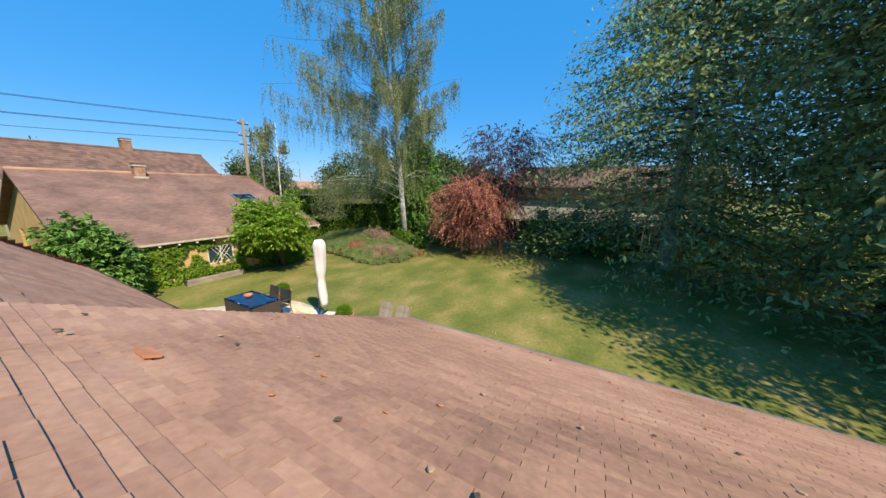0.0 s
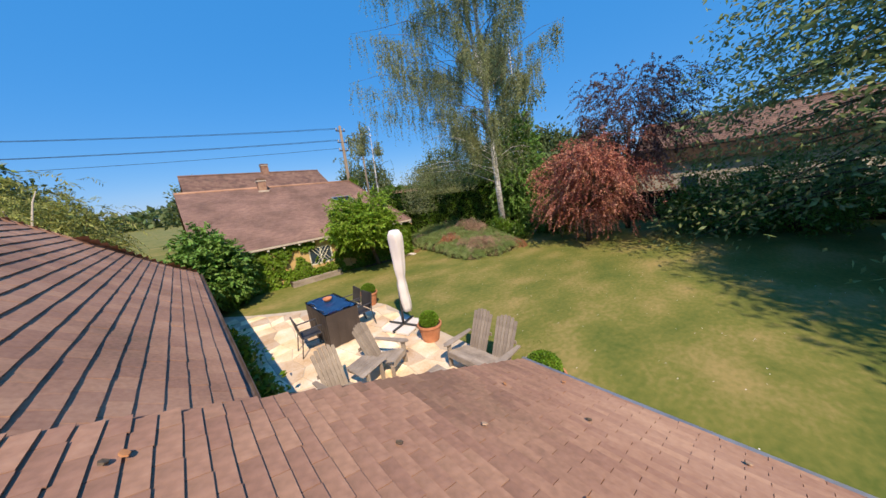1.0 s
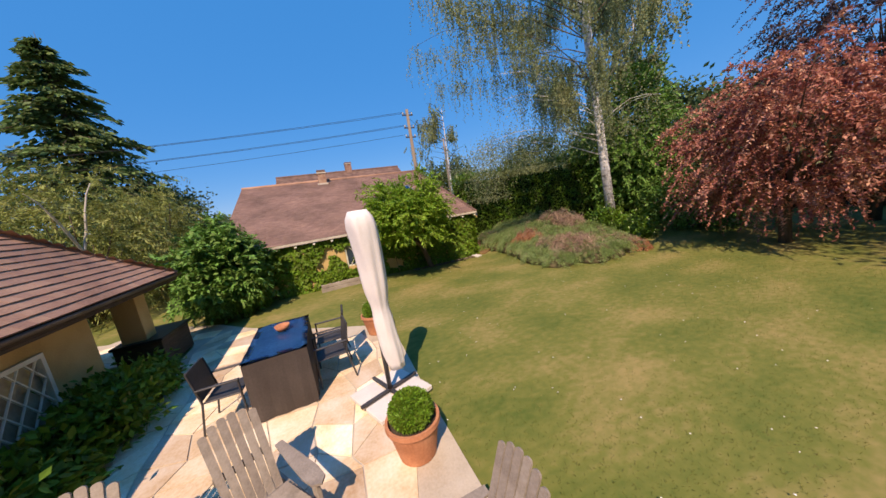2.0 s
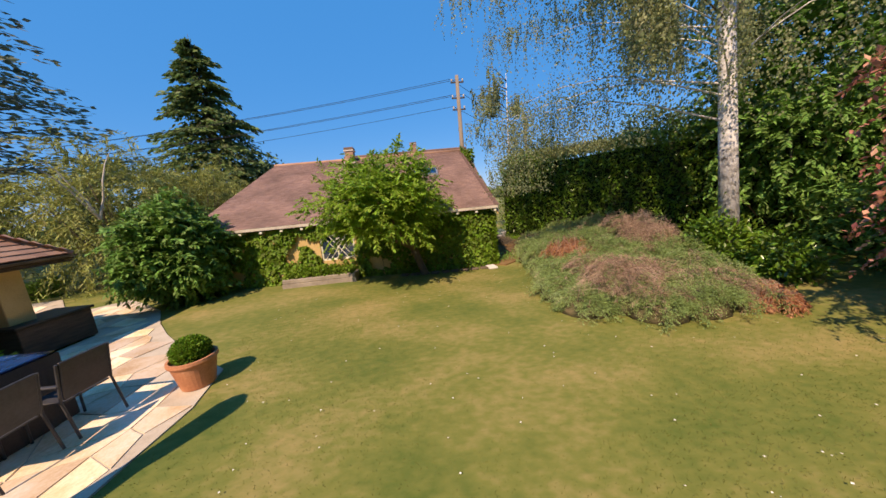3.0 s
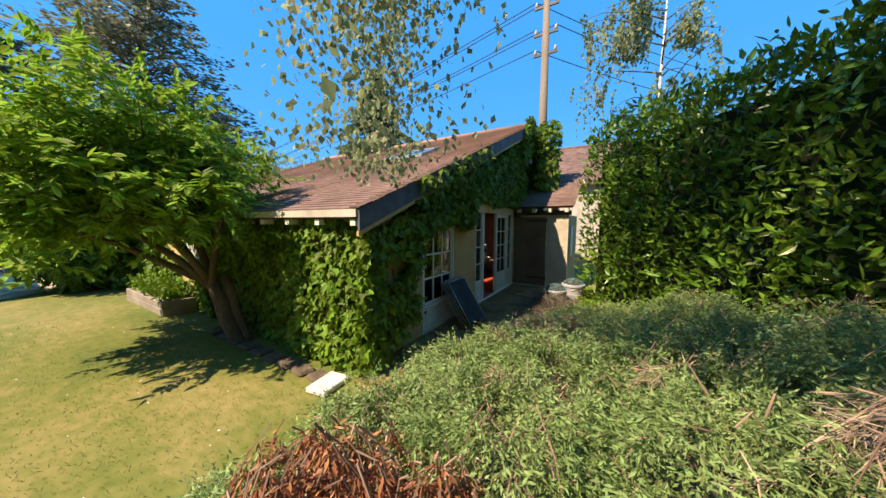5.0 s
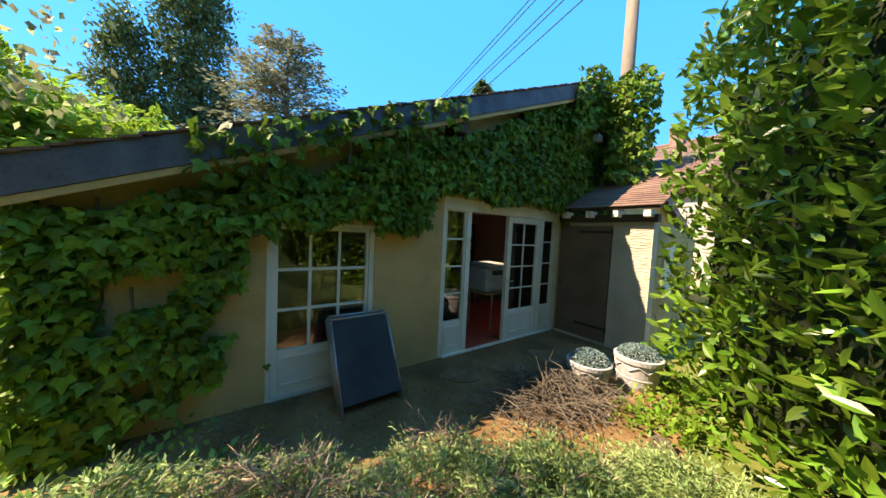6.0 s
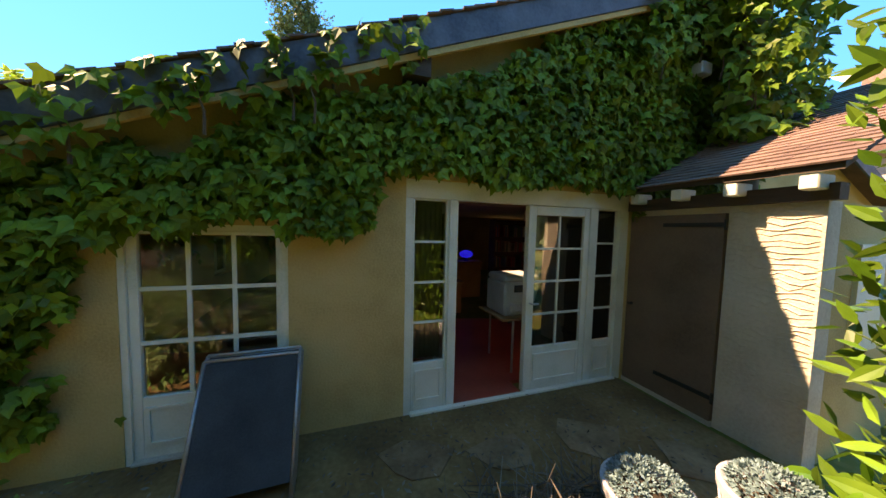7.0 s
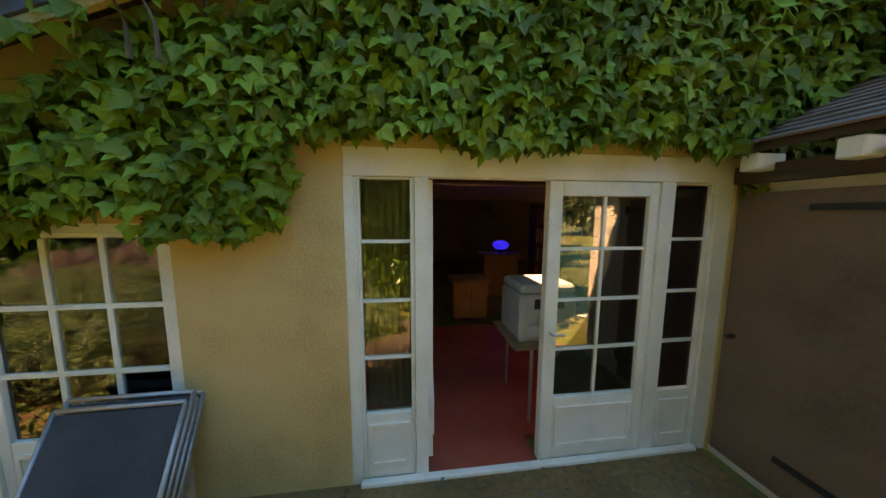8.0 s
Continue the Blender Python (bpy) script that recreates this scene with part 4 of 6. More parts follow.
def double_adirondack(m, label, cx, turn, middle):
    """Two fan-backed seats joined by a shared table or a shared seat."""
    b = thing("double_armchair", label=label, category="chair", group="slatted chairs on the terrace")
    b.matrix_basis = m @ Matrix.Scale(0.87, 4)
    for sd in (-1, 1):
        u = Matrix.Translation((sd * cx, 0, 0)) @ Matrix.Rotation(radians(-sd * turn), 4, 'Z')
        for i in range(6):
            x = (i - 2.5) * 0.079
            l = 0.68 + 0.26 * math.sqrt(max(0.0, 1 - (x / 0.28) ** 2))
            part("back_slat", slat(0.073, l, 0.02, 0.35), M_GREYWOOD, b, m=u @ Matrix.Translation((x, -0.1, 0.26)) @ Matrix.Rotation(radians(113), 4, 'X') @ Matrix.Rotation(radians(-x * 9), 4, 'Z'))
        w = 0.275 if middle else cx
        for i in range(7):
            part("seat_slat", boxes((-w, w - 0.002, -0.08 + i * 0.09, 0.0 + i * 0.09, 0.25 + i * 0.024, 0.272 + i * 0.024), bevel=0.004), M_GREYWOOD, b, m=u)
        part("front_apron", boxes((-w, w - 0.002, 0.55, 0.575, 0.28, 0.42), bevel=0.004), M_GREYWOOD, b, m=u)
        part("back_rail", boxes((-0.25, 0.25, -0.36, -0.335, 0.55, 0.63)), M_GREYWOOD, b, m=u)
        ox = sd * 0.345
        aw = 0.075
        poly = [(ox - aw * 0.55, -0.3), (ox + aw * 0.55, -0.3), (ox + aw * 0.9, 0.1), (ox + aw * 1.1, 0.42), (ox + aw * 0.9, 0.58), (ox, 0.64), (ox - aw * 0.9, 0.58), (ox - aw * 1.1, 0.42), (ox - aw * 0.9, 0.1)]
        part("armrest", prism(poly, 0.56, 0.584), M_GREYWOOD, b, m=u)
        part("front_leg", boxes((ox - 0.022, ox + 0.022, 0.42, 0.53, 0, 0.559), bevel=0.005), M_GREYWOOD, b, m=u)
        part("rear_leg", boxes((ox * 0.86 - 0.02, ox * 0.86 + 0.02, -0.66, 0.5, -0.02, 0.08), m=Matrix.Translation((0, 0, 0.16)) @ Matrix.Rotation(radians(11), 4, 'X'), bevel=0.004), M_GREYWOOD, b, m=u)
        part("inner_leg", boxes((-ox * 0.76 - 0.02, -ox * 0.76 + 0.02, 0.45, 0.54, 0, 0.3), bevel=0.004), M_GREYWOOD, b, m=u)
    if middle:
        for i in range(5):
            y = -0.16 + i * 0.125
            hw = 0.26 + 0.026 * i
            part("table_slat", boxes((-hw, hw, y, y + 0.118, 0.5, 0.522), bevel=0.004), M_GREYWOOD, b)
        for x in (-0.2, 0.2):
            part("table_bearer", boxes((x - 0.02, x + 0.02, -0.16, 0.45, 0.4, 0.499)), M_GREYWOOD, b)
            part("table_leg", boxes((x - 0.025, x + 0.025, 0.38, 0.45, 0.0, 0.399)), M_GREYWOOD, b)
    return b


double_adirondack(pose(-10.6, 6.0, TZ, 0, 0, 2), "weathered grey slatted double armchair backing onto the lawn", 0.325, 0, False)
double_adirondack(pose(-9.08, 7.88, TZ, 0, 0, 108), "weathered grey slatted twin armchairs joined by a small table", 0.59, 10, True)
ct = thing("low_table", -10.6, 7.3, TZ, 1, "low square weathered-wood slatted garden table", "table")
for i in range(8):
    part("top_slat", boxes((-0.4 + i * 0.101, -0.306 + i * 0.101, -0.4, 0.4, 0.34, 0.365), bevel=0.004), M_GREYWOOD, ct)
for sx in (-0.35, 0.35):
    part("apron", boxes((sx - 0.012, sx + 0.012, -0.37, 0.37, 0.26, 0.339)), M_GREYWOOD, ct)
    for sy in (-0.34, 0.34):
        part("leg", boxes((sx - 0.035, sx + 0.035, sy - 0.035, sy + 0.035, 0, 0.339), bevel=0.005), M_GREYWOOD, ct)


def draped(x0, x1, y0, y1, z0, z1, seed, nx=16, ny=10):
    """Cloth skirt and top with slack folds."""
    bm = bmesh.new()
    per = []
    for i in range(nx):
        per.append((x0 + (x1 - x0) * i / nx, y0))
    for i in range(ny):
        per.append((x1, y0 + (y1 - y0) * i / ny))
    for i in range(nx):
        per.append((x1 - (x1 - x0) * i / nx, y1))
    for i in range(ny):
        per.append((x0, y1 - (y1 - y0) * i / ny))
    rings = []
    for z in (z0, z0 + (z1 - z0) * 0.4, z1 - 0.05, z1):
        k = 0.012 * (1 - (z - z0) / (z1 - z0))
        rings.append([bm.verts.new((x + k * math.sin(i * 1.9 + seed) * (1 if x > (x0 + x1) / 2 else -1), y + k * math.sin(i * 2.3), z)) for i, (x, y) in enumerate(per)])
    n = len(per)
    for a, b in zip(rings, rings[1:]):
        for i in range(n):
            bm.faces.new((a[i], a[(i + 1) % n], b[(i + 1) % n], b[i]))
    bm.faces.new(rings[-1])
    bm.faces.new(rings[0][::-1])
    return bm


tb = thing("covered_table", -6.52, 7.35, TZ - 0.02, 0, "long garden table under a fitted dark protective cover", "table")
part("cover_skirt", draped(-0.73, 0.73, -0.4, 0.4, 0.02, 0.87, 1), M_COVER_S, tb, "taupe-brown cover sides")
bm = bmesh.new()
g = [[bm.verts.new((-0.74 + 1.48 * i / 12, -0.41 + 0.82 * j / 8, 0.892 + 0.012 * noise.noise((i * 0.6, j * 0.6, 2)))) for i in range(13)] for j in range(9)]
for j in range(8):
    for i in range(12):
        bm.faces.new((g[j][i], g[j][i + 1], g[j + 1][i + 1], g[j + 1][i]))
bmesh.ops.solidify(bm, geom=bm.faces[:], thickness=0.02)
part("cover_top", bm, M_COVER_T, tb, "dark glossy cover top with the sky's blue reflection painted in", True)
dish = thing("small_bowl", -6.3, 7.32, TZ + 0.87, 0, "small brown bowl standing on the covered table", "bowl")
part("body", lathe([(0.05, 0), (0.1, 0.04), (0.12, 0.1), (0.105, 0.1), (0.06, 0.03)], 16), M_TERRA, dish, smooth=True)


def metal_chair():
    c = thing("garden_chair", label="black metal garden armchair with slung seat", category="chair", group="chairs round the covered table")
    part("seat", boxes((-0.23, 0.23, -0.22, 0.22, 0.43, 0.45), bevel=0.006), M_ANTHR, c)
    part("backrest", boxes((-0.23, 0.23, -0.012, 0.012, 0.0, 0.45), m=Matrix.Translation((0, -0.23, 0.47)) @ Matrix.Rotation(radians(10), 4, 'X'), bevel=0.006), M_ANTHR, c)
    for x in (-0.25, 0.25):
        part("leg", tube(bmesh.new(), [(x, 0.24, 0.0), (x, 0.22, 0.64)], 0.014, 6), M_ANTHR, c)
        part("leg", tube(bmesh.new(), [(x, -0.3, 0.0), (x, -0.22, 0.45), (x, -0.3, 0.9)], 0.014, 6), M_ANTHR, c)
        part("armrest", boxes((x - 0.025, x + 0.025, -0.26, 0.24, 0.64, 0.66), bevel=0.005), M_ANTHR, c)
    return c


mc = metal_chair()
mc.matrix_basis = pose(-6.72, 6.68, TZ, 0, 0, 4)
for x, y, r in ((-6.05, 6.66, -3), (-6.85, 8.06, 176)):
    copy_thing(mc, pose(x, y, TZ, 0, 0, r))

# cantilever parasol in its cover
ps = thing("parasol", -7.77, 6.0, TZ, 20, "folded cantilever parasol in a tall white cover", "parasol")
for i, (sx, sy) in enumerate(((-1, -1), (1, -1), (1, 1), (-1, 1))):
    part("base_slab", boxes((min(0.03 * sx, 0.42 * sx), max(0.03 * sx, 0.42 * sx), min(0.03 * sy, 0.42 * sy), max(0.03 * sy, 0.42 * sy), 0.0, 0.06), bevel=0.006), M_SLABW, ps)
for a in (0, 90):
    part("base_bar", boxes((-0.46, 0.46, -0.022, 0.022, 0.061, 0.1), m=Matrix.Rotation(radians(a + (0.001 if a else 0)), 4, 'Z') @ Matrix.Translation((0, 0, 0.0005 * a / 90))), M_ANTHR, ps, "dark steel cross foot")
part("mast", tube(bmesh.new(), [(0, 0, 0.1), (-0.05, 0.02, 0.9), (-0.18, 0.07, 2.55)], 0.033, 10), M_ANTHR, ps, smooth=True)
bm = bmesh.new()
rings = []
for j in range(24):
    f = j / 23
    z = 0.42 + 2.2 * f
    r = 0.11 + 0.075 * f + 0.025 * math.exp(-((f - 0.12) / 0.1) ** 2) - 0.03 * math.exp(-((f - 0.42) / 0.07) ** 2)
    if j >= 22:
        r *= 0.9 if j == 22 else 0.6
    cx, cy = -0.11 * (1 - f) - 0.18 * f + 0.02 * math.sin(f * 4), -0.12 * (1 - f) + 0.07 * f + 0.015 * math.sin(f * 6)
    rings.append([bm.verts.new((cx + r * (1 + 0.07 * math.sin(5 * a + 3 * f) + 0.05 * math.sin(9 * a - 7 * f)) * math.cos(a), cy + r * (1 + 0.08 * math.sin(4 * a + 5 * f)) * math.sin(a), z)) for a in np.linspace(0, 2 * math.pi, 32, endpoint=False)])
for a, b in zip(rings, rings[1:]):
    for i in range(32):
        bm.faces.new((a[i], a[(i + 1) % 32], b[(i + 1) % 32], b[i]))
bm.faces.new(rings[-1])
bm.faces.new(rings[0][::-1])
part("cover", bm, M_WHITE_F, ps, "crumpled white fabric cover", True)


def pot(x, y, r, h, label):
    p = thing("plant_pot", x, y, TZ - 0.01, 0, label, "plant pot", "terracotta pots on the terrace")
    part("pot", lathe([(r * 0.68, 0), (r * 0.7, 0.02), (r * 0.84, h * 0.55), (r * 0.93, h * 0.84), (r * 0.99, h * 0.85), (r * 1.02, h * 0.9), (r * 1.0, h), (r * 0.9, h), (r * 0.87, h * 0.84), (r * 0.5, h * 0.83)], 32), M_TERRA, p, smooth=False)
    part("soil", lathe([(r * 0.6, h * 0.83), (r * 0.88, h * 0.86), (r * 0.5, h * 0.88)], 24), M_SOIL, p)
    n = 5200
    d = rand_dirs(n)
    P = d * np.array([0.74, 0.74, 0.62]) * r * (0.9 + 0.12 * RNG.random((n, 1))) + np.array([0, 0, h + 0.3 * r])
    P = P[P[:, 2] > h * 0.86]
    leaves("box_ball", P, unit(P - np.array([0, 0, h])) + 0.7 * RNG.normal(size=P.shape), RNG.normal(size=P.shape) + np.array([0, 0, 0.6]), 0.04, 0.6, L_BOX, "oval", p)
    part("core", lathe([(0.1 * r, h * 0.86), (0.6 * r, h + 0.1 * r), (0.62 * r, h + 0.4 * r), (0.3 * r, h + 0.8 * r)], 16), L_BOX, p, smooth=True)
    return p


pot(-5.45, 5.72, 0.29, 0.43, "terracotta pot with a clipped box ball by the chairs")
pot(-8.88, 5.98, 0.29, 0.42, "terracotta pot with a clipped box ball beside the parasol")
pot(-11.86, 6.1, 0.36, 0.46, "large terracotta pot with a round box bush at the lawn edge")

box_ = thing("storage_box", -3.25, 10.25, 0.142, -3, "dark brown wooden storage chest under the porch eave", "chest")
part("body", boxes((-0.62, 0.55, -0.4, 0.4, 0.02, 0.62), bevel=0.01), M_WOOD_D, box_)
part("lid", boxes((-0.66, 0.6, -0.44, 0.43, 0.625, 0.68), bevel=0.012), M_BLACK, box_)

# ---------- patio things ----------
lg = thing("folded_lounger", 2.31, -0.29, 0.035, 1, "folded grey-blue sun lounger leaning against the window", "sun lounger")
tilt = Matrix.Translation((0, -0.36, 0.0)) @ Matrix.Rotation(radians(-32), 4, 'X')
M_SLING = mat("grey_sling", [(0.03, 0.044, 0.052), (0.043, 0.06, 0.07), (0.058, 0.078, 0.09)], 0.85, 3, 90, 0.2, spec=0.15)
for k, (dy, hh) in enumerate(((0.0, 0.92), (0.05, 0.97), (0.1, 0.93), (0.15, 0.97))):
    part("sling", boxes((-0.3, 0.3, dy - 0.008, dy + 0.008, 0.1, hh), m=tilt), M_SLING, lg)
    for x in (-0.315, 0.315):
        part("frame_tube", tube(bmesh.new(), [tuple(tilt @ Vector((x, dy, 0.0))), tuple(tilt @ Vector((x, dy, hh + 0.02)))], 0.014, 8), M_ZINC, lg, smooth=True)
    part("frame_tube", tube(bmesh.new(), [tuple(tilt @ Vector((-0.315, dy, hh + 0.02))), tuple(tilt @ Vector((0.315, dy, hh + 0.02)))], 0.014, 8), M_ZINC, lg, smooth=True)
L_BLUE = leafmat("glaucous_leaf", [(0.1, 0.17, 0.17), (0.17, 0.26, 0.27), (0.26, 0.36, 0.38)], 0.7, 0.2, 0.1)
M_TUB = mat("pale_tub", [(0.3, 0.3, 0.33), (0.45, 0.45, 0.48), (0.55, 0.55, 0.58)], 0.7, 5, 40, 0.3)
for x, y, r, h in ((5.25, -1.84, 0.25, 0.38), (4.66, -1.53, 0.235, 0.32)):
    t = thing("garden_tub", x, y, 0.035, 0, "pale fluted garden tub filled with a blue-grey cushion plant", "plant pot", "tubs on the patio")
    part("tub", lathe([(r * 0.82, 0), (r * 0.86, 0.03), (r * 0.9, h * 0.3), (r * 0.93, h * 0.34), (r * 0.91, h * 0.38), (r * 0.97, h * 0.8), (r * 1.06, h * 0.84), (r * 1.07, h * 0.97), (r * 1.0, h), (r * 0.9, h * 0.97), (r * 0.8, h * 0.8)], 30), M_TUB, t)
    n = 2200
    d = rand_dirs(n)
    d[:, 2] = np.abs(d[:, 2])
    P = d * np.array([r * 0.9, r * 0.9, 0.15]) + np.array([0, 0, h * 0.88])
    leaves("cushion_plant", P, d + 0.6 * RNG.normal(size=P.shape), d, 0.03, 0.5, L_BLUE, "oval", t)
    part("soil", lathe([(r * 0.5, h * 0.8), (r * 0.85, h * 0.85), (r * 0.5, h * 0.95), (0.05, h * 1.08)], 20), M_SOIL, t)
    for k in range(8):
        a = k * math.pi / 4
        part("swag", tube(bmesh.new(), [(r * 0.985 * math.cos(a + s * 0.13), r * 0.985 * math.sin(a + s * 0.13), h * (0.72 - 0.05 * (2 - abs(s)))) for s in (-3, -2, -1, 0, 1, 2, 3)], 0.008, 5), M_TUB, t)
L_PRUN = leafmat("old_prunings", [(0.085, 0.072, 0.058), (0.145, 0.122, 0.1), (0.22, 0.19, 0.155)], 0.9, 0.1, 0.0)
heap = thing("brushwood_heap", 4.05, -1.5, 0.03, 0, "loose heap of dry prunings on the patio", "brushwood")
bm = bmesh.new()
for k in range(420):
    a, r = RNG.uniform(0, 2 * math.pi), RNG.random() ** 0.7
    c = np.array([math.cos(a) * r * 0.85, math.sin(a) * r * 0.5, 0.02 + 0.26 * (1 - r) * RNG.random() + 0.03])
    dirv = unit(RNG.normal(size=(1, 3)) * np.array([1, 1, 0.3]))[0] * RNG.uniform(0.12, 0.42)
    p0, p1, p2 = c - dirv, c + np.array([0, 0, 0.04]) + RNG.normal(size=3) * 0.04, c + dirv
    p0[2], p2[2] = max(0.005, p0[2]), max(0.005, p2[2])
    tube(bm, [tuple(p0), tuple(p1), tuple(p2)], [0.002, RNG.uniform(0.003, 0.007), 0.002], 4)
hp = part("brush", bm, L_PRUN, heap)
hp["kind"] = "stuff"
P = np.column_stack([RNG.normal(size=700) * 0.4, RNG.normal(size=700) * 0.25, 0.02 + 0.1 * RNG.random(700)])
leaves("dry_leaves", P, RNG.normal(size=P.shape), RNG.normal(size=P.shape) + np.array([0, 0, 1]), 0.06, 0.4, L_PRUN, "oval", heap, "stuff")
litter = tagged(new("leaf_litter"), "brown fallen leaves and bits of twig on the patio earth", "leaf litter", kind="stuff")
P = np.column_stack([RNG.uniform(0.6, 6.0, 1500), np.zeros(1500), 0.05 + 0.012 * RNG.random(1500)])
P[:, 1] = -0.05 - 1.9 * RNG.random(1500) * np.clip(P[:, 0] / 2.5, 0.25, 1)
leaves("bits", P, RNG.normal(size=P.shape) * np.array([1, 1, 0.15]), RNG.normal(size=P.shape) * 0.3 + np.array([0, 0, 1]), 0.045, 0.35, L_PRUN, "oval", litter, "stuff")
lgm = thing("log", 3.95, -2.55, 0.1, 35, "short sawn log lying among the prunings", "log")
part("wood", tube(bmesh.new(), [(-0.2, 0, 0), (0.2, 0, 0.01)], 0.075, 12), M_BARK, lgm)
for i, (x, y, r) in enumerate(((2.9, -1.3, 0.2), (2.3, -1.45, 0.24), (3.3, -1.05, 0.16), (1.7, -1.2, 0.22), (2.7, -1.75, 0.22), (1.1, -0.9, 0.2), (4.2, -0.7, 0.3), (3.5, -0.55, 0.32), (5.0, -0.75, 0.34), (5.6, -1.2, 0.28))):
    poly = [(x + r * (0.85 + 0.25 * math.sin(k * 2.7 + i)) * math.cos(k * 0.9), y + 0.8 * r * (0.9 + 0.2 * math.cos(k * 1.9 + i)) * math.sin(k * 0.9)) for k in range(7)]
    part("flagstone", prism(poly, 0.0, 0.047), M_PSTONE, patio)
for (x, y, n) in ((4.6, -2.35, 500), (5.5, -2.2, 350), (3.2, -2.4, 350), (0.6, -0.55, 200), (1.0, -0.9, 150)):
    w = tagged(new("weed_tuft"), "low green weeds growing in the patio edge", "plant", "weeds on the patio")
    P = np.column_stack([x + RNG.normal(size=n) * 0.25, y + RNG.normal(size=n) * 0.2, 0.04 + 0.14 * RNG.random(n)])
    leaves("foliage", P, RNG.normal(size=P.shape) + np.array([0, 0, 0.6]), RNG.normal(size=P.shape) + np.array([0, 0, 1]), 0.07, 0.6, L_ELDER if n < 300 else L_BOX, "oval", w)

# raised bed along the vine wall
bed = thing("planter_bed", -0.5, 5.65, 0.06, 0, "raised bed edged with a grey weathered sleeper", "planter")
part("sleeper", boxes((-0.06, 0.06, -1.15, 1.1, 0.0, 0.2), bevel=0.01), M_GREYWOOD, bed)
part("sleeper", boxes((-0.06, 0.06, -1.13, 1.08, 0.205, 0.33), bevel=0.012), M_GREYWOOD, bed)
part("end_board", boxes((0.06, 0.45, -1.15, -1.09, 0.0, 0.33), bevel=0.008), M_GREYWOOD, bed)
part("soil", boxes((0.062, 0.44, -1.08, 1.08, 0.0, 0.28)), M_SOIL, bed)
P = np.column_stack([RNG.uniform(-0.02, 0.4, 1500), RNG.uniform(-1.05, 1.05, 1500), 0.3 + 0.3 * RNG.random(1500) ** 1.5])
leaves("foliage", P, RNG.normal(size=P.shape) + np.array([0, 0, 0.5]), RNG.normal(size=P.shape) + np.array([0, 0, 0.8]), 0.1, 0.5, L_VINE, "oval", bed, "stuff")
for k in range(9):
    st_ = part("edging_stone", boxes((-0.16, 0.06, -0.14, 0.14, 0, 0.07), bevel=0.03), M_BARK, m=pose(-0.22, 0.35 + k * 0.33, ground_z(0, 0.5 + k * 0.33) - 0.02, 0, 0, random.uniform(-12, 12)))
    tagged(st_, "rough grey edging stone along the wall foot", "stone", "edging stones")
slab_ = part("stone_slab", boxes((-0.2, 0.2, -0.14, 0.14, 0.0, 0.06), bevel=0.01), M_SLABW, m=pose(-0.32, 0.12, 0.0, 0, 0, 8))
tagged(slab_, "pale square stone at the cottage corner", "stone")
lamp_w = thing("wall_lamp", 7.0, -0.18, 3.82, 0, "small pale square floodlight under the gable", "lamp")
part("housing", boxes((-0.09, 0.09, -0.12, 0.02, -0.07, 0.07), bevel=0.01), M_PLASTIC, lamp_w)
part("bracket", boxes((-0.02, 0.02, 0.02, 0.06, -0.03, 0.03)), M_ZINC, lamp_w)
# ---------- plants ----------
def clumps(center, radii, n, per, spread, shell=0.55, flat=1.0, low=-1.0, lump=0.16):
    """Leaf places gathered round clump centres in an ellipsoid, denser towards its skin, with gaps between."""
    c, r = np.array(center, float), np.array(radii, float)
    d = rand_dirs(n)
    d = d[d[:, 2] > low]
    k = (shell + (1 - shell) * RNG.random(len(d)) ** 0.6)[:, None] * RNG.uniform(0.86, 1.12, (len(d), 1))
    ph = RNG.uniform(0, 6.28, 3)
    k *= 1 + lump * (np.sin(4.3 * d[:, 0:1] + ph[0]) * np.sin(5.1 * d[:, 1:2] + ph[1]) + 0.7 * np.sin(7.0 * d[:, 2:3] + 3.0 * d[:, 0:1] + ph[2]))
    C = c + d * k * r
    P = (C[:, None, :] + RNG.normal(size=(len(C), per, 3)) * spread * np.array([1, 1, flat])).reshape(-1, 3)
    out = unit(np.repeat(d, per, 0) * r)
    return C, P, out


def sprays(name, C, A, length, n, leaf, width, material, parent, droop=0.3, shape="long", loose=0.25):
    """Leafy shoots: leaves set in two rows along each bending shoot."""
    m = len(C)
    A = unit(A)
    side = unit(np.cross(A, np.array([0.0, 0.0, 1.0])) + 0.35 * RNG.normal(size=(m, 3)))
    q = np.linspace(0.06, 1, n)[None, :, None]
    L = (length * RNG.uniform(0.6, 1.25, m))[:, None, None]
    P = C[:, None, :] + L * q * A[:, None, :] - L * q * q * np.array([0, 0, droop])
    sg = np.where(np.arange(n) % 2 == 0, 1.0, -1.0)[None, :, None]
    D = 0.7 * A[:, None, :] + 0.85 * sg * side[:, None, :] + np.array([0, 0, -0.2]) - droop * q * np.array([0, 0, 1.0]) + loose * RNG.normal(size=P.shape)
    P, D = P.reshape(-1, 3), D.reshape(-1, 3)
    return leaves(name, P, D, np.array([0, 0, 1.0]) + 0.4 * RNG.normal(size=P.shape), leaf, width, material, shape, parent)


def limb_bm(base, tips, r0, r1, sag=0.0, sides=6, bm=None):
    bm = bm or bmesh.new()
    b = Vector(base)
    for t in tips:
        t = Vector(t)
        pts = []
        for i in range(5):
            f = i / 4
            p = b.lerp(t, f)
            p.z += sag * 4 * f * (1 - f) + 0.04 * (t - b).length * noise.noise((t.x + i, t.y, f * 3))
            p.x += 0.05 * (t - b).length * noise.noise((t.y, f * 4, t.x)) * (f < 1)
            pts.append(p)
        tube(bm, pts, [r0 + (r1 - r0) * i / 4 for i in range(5)], sides)
    return bm


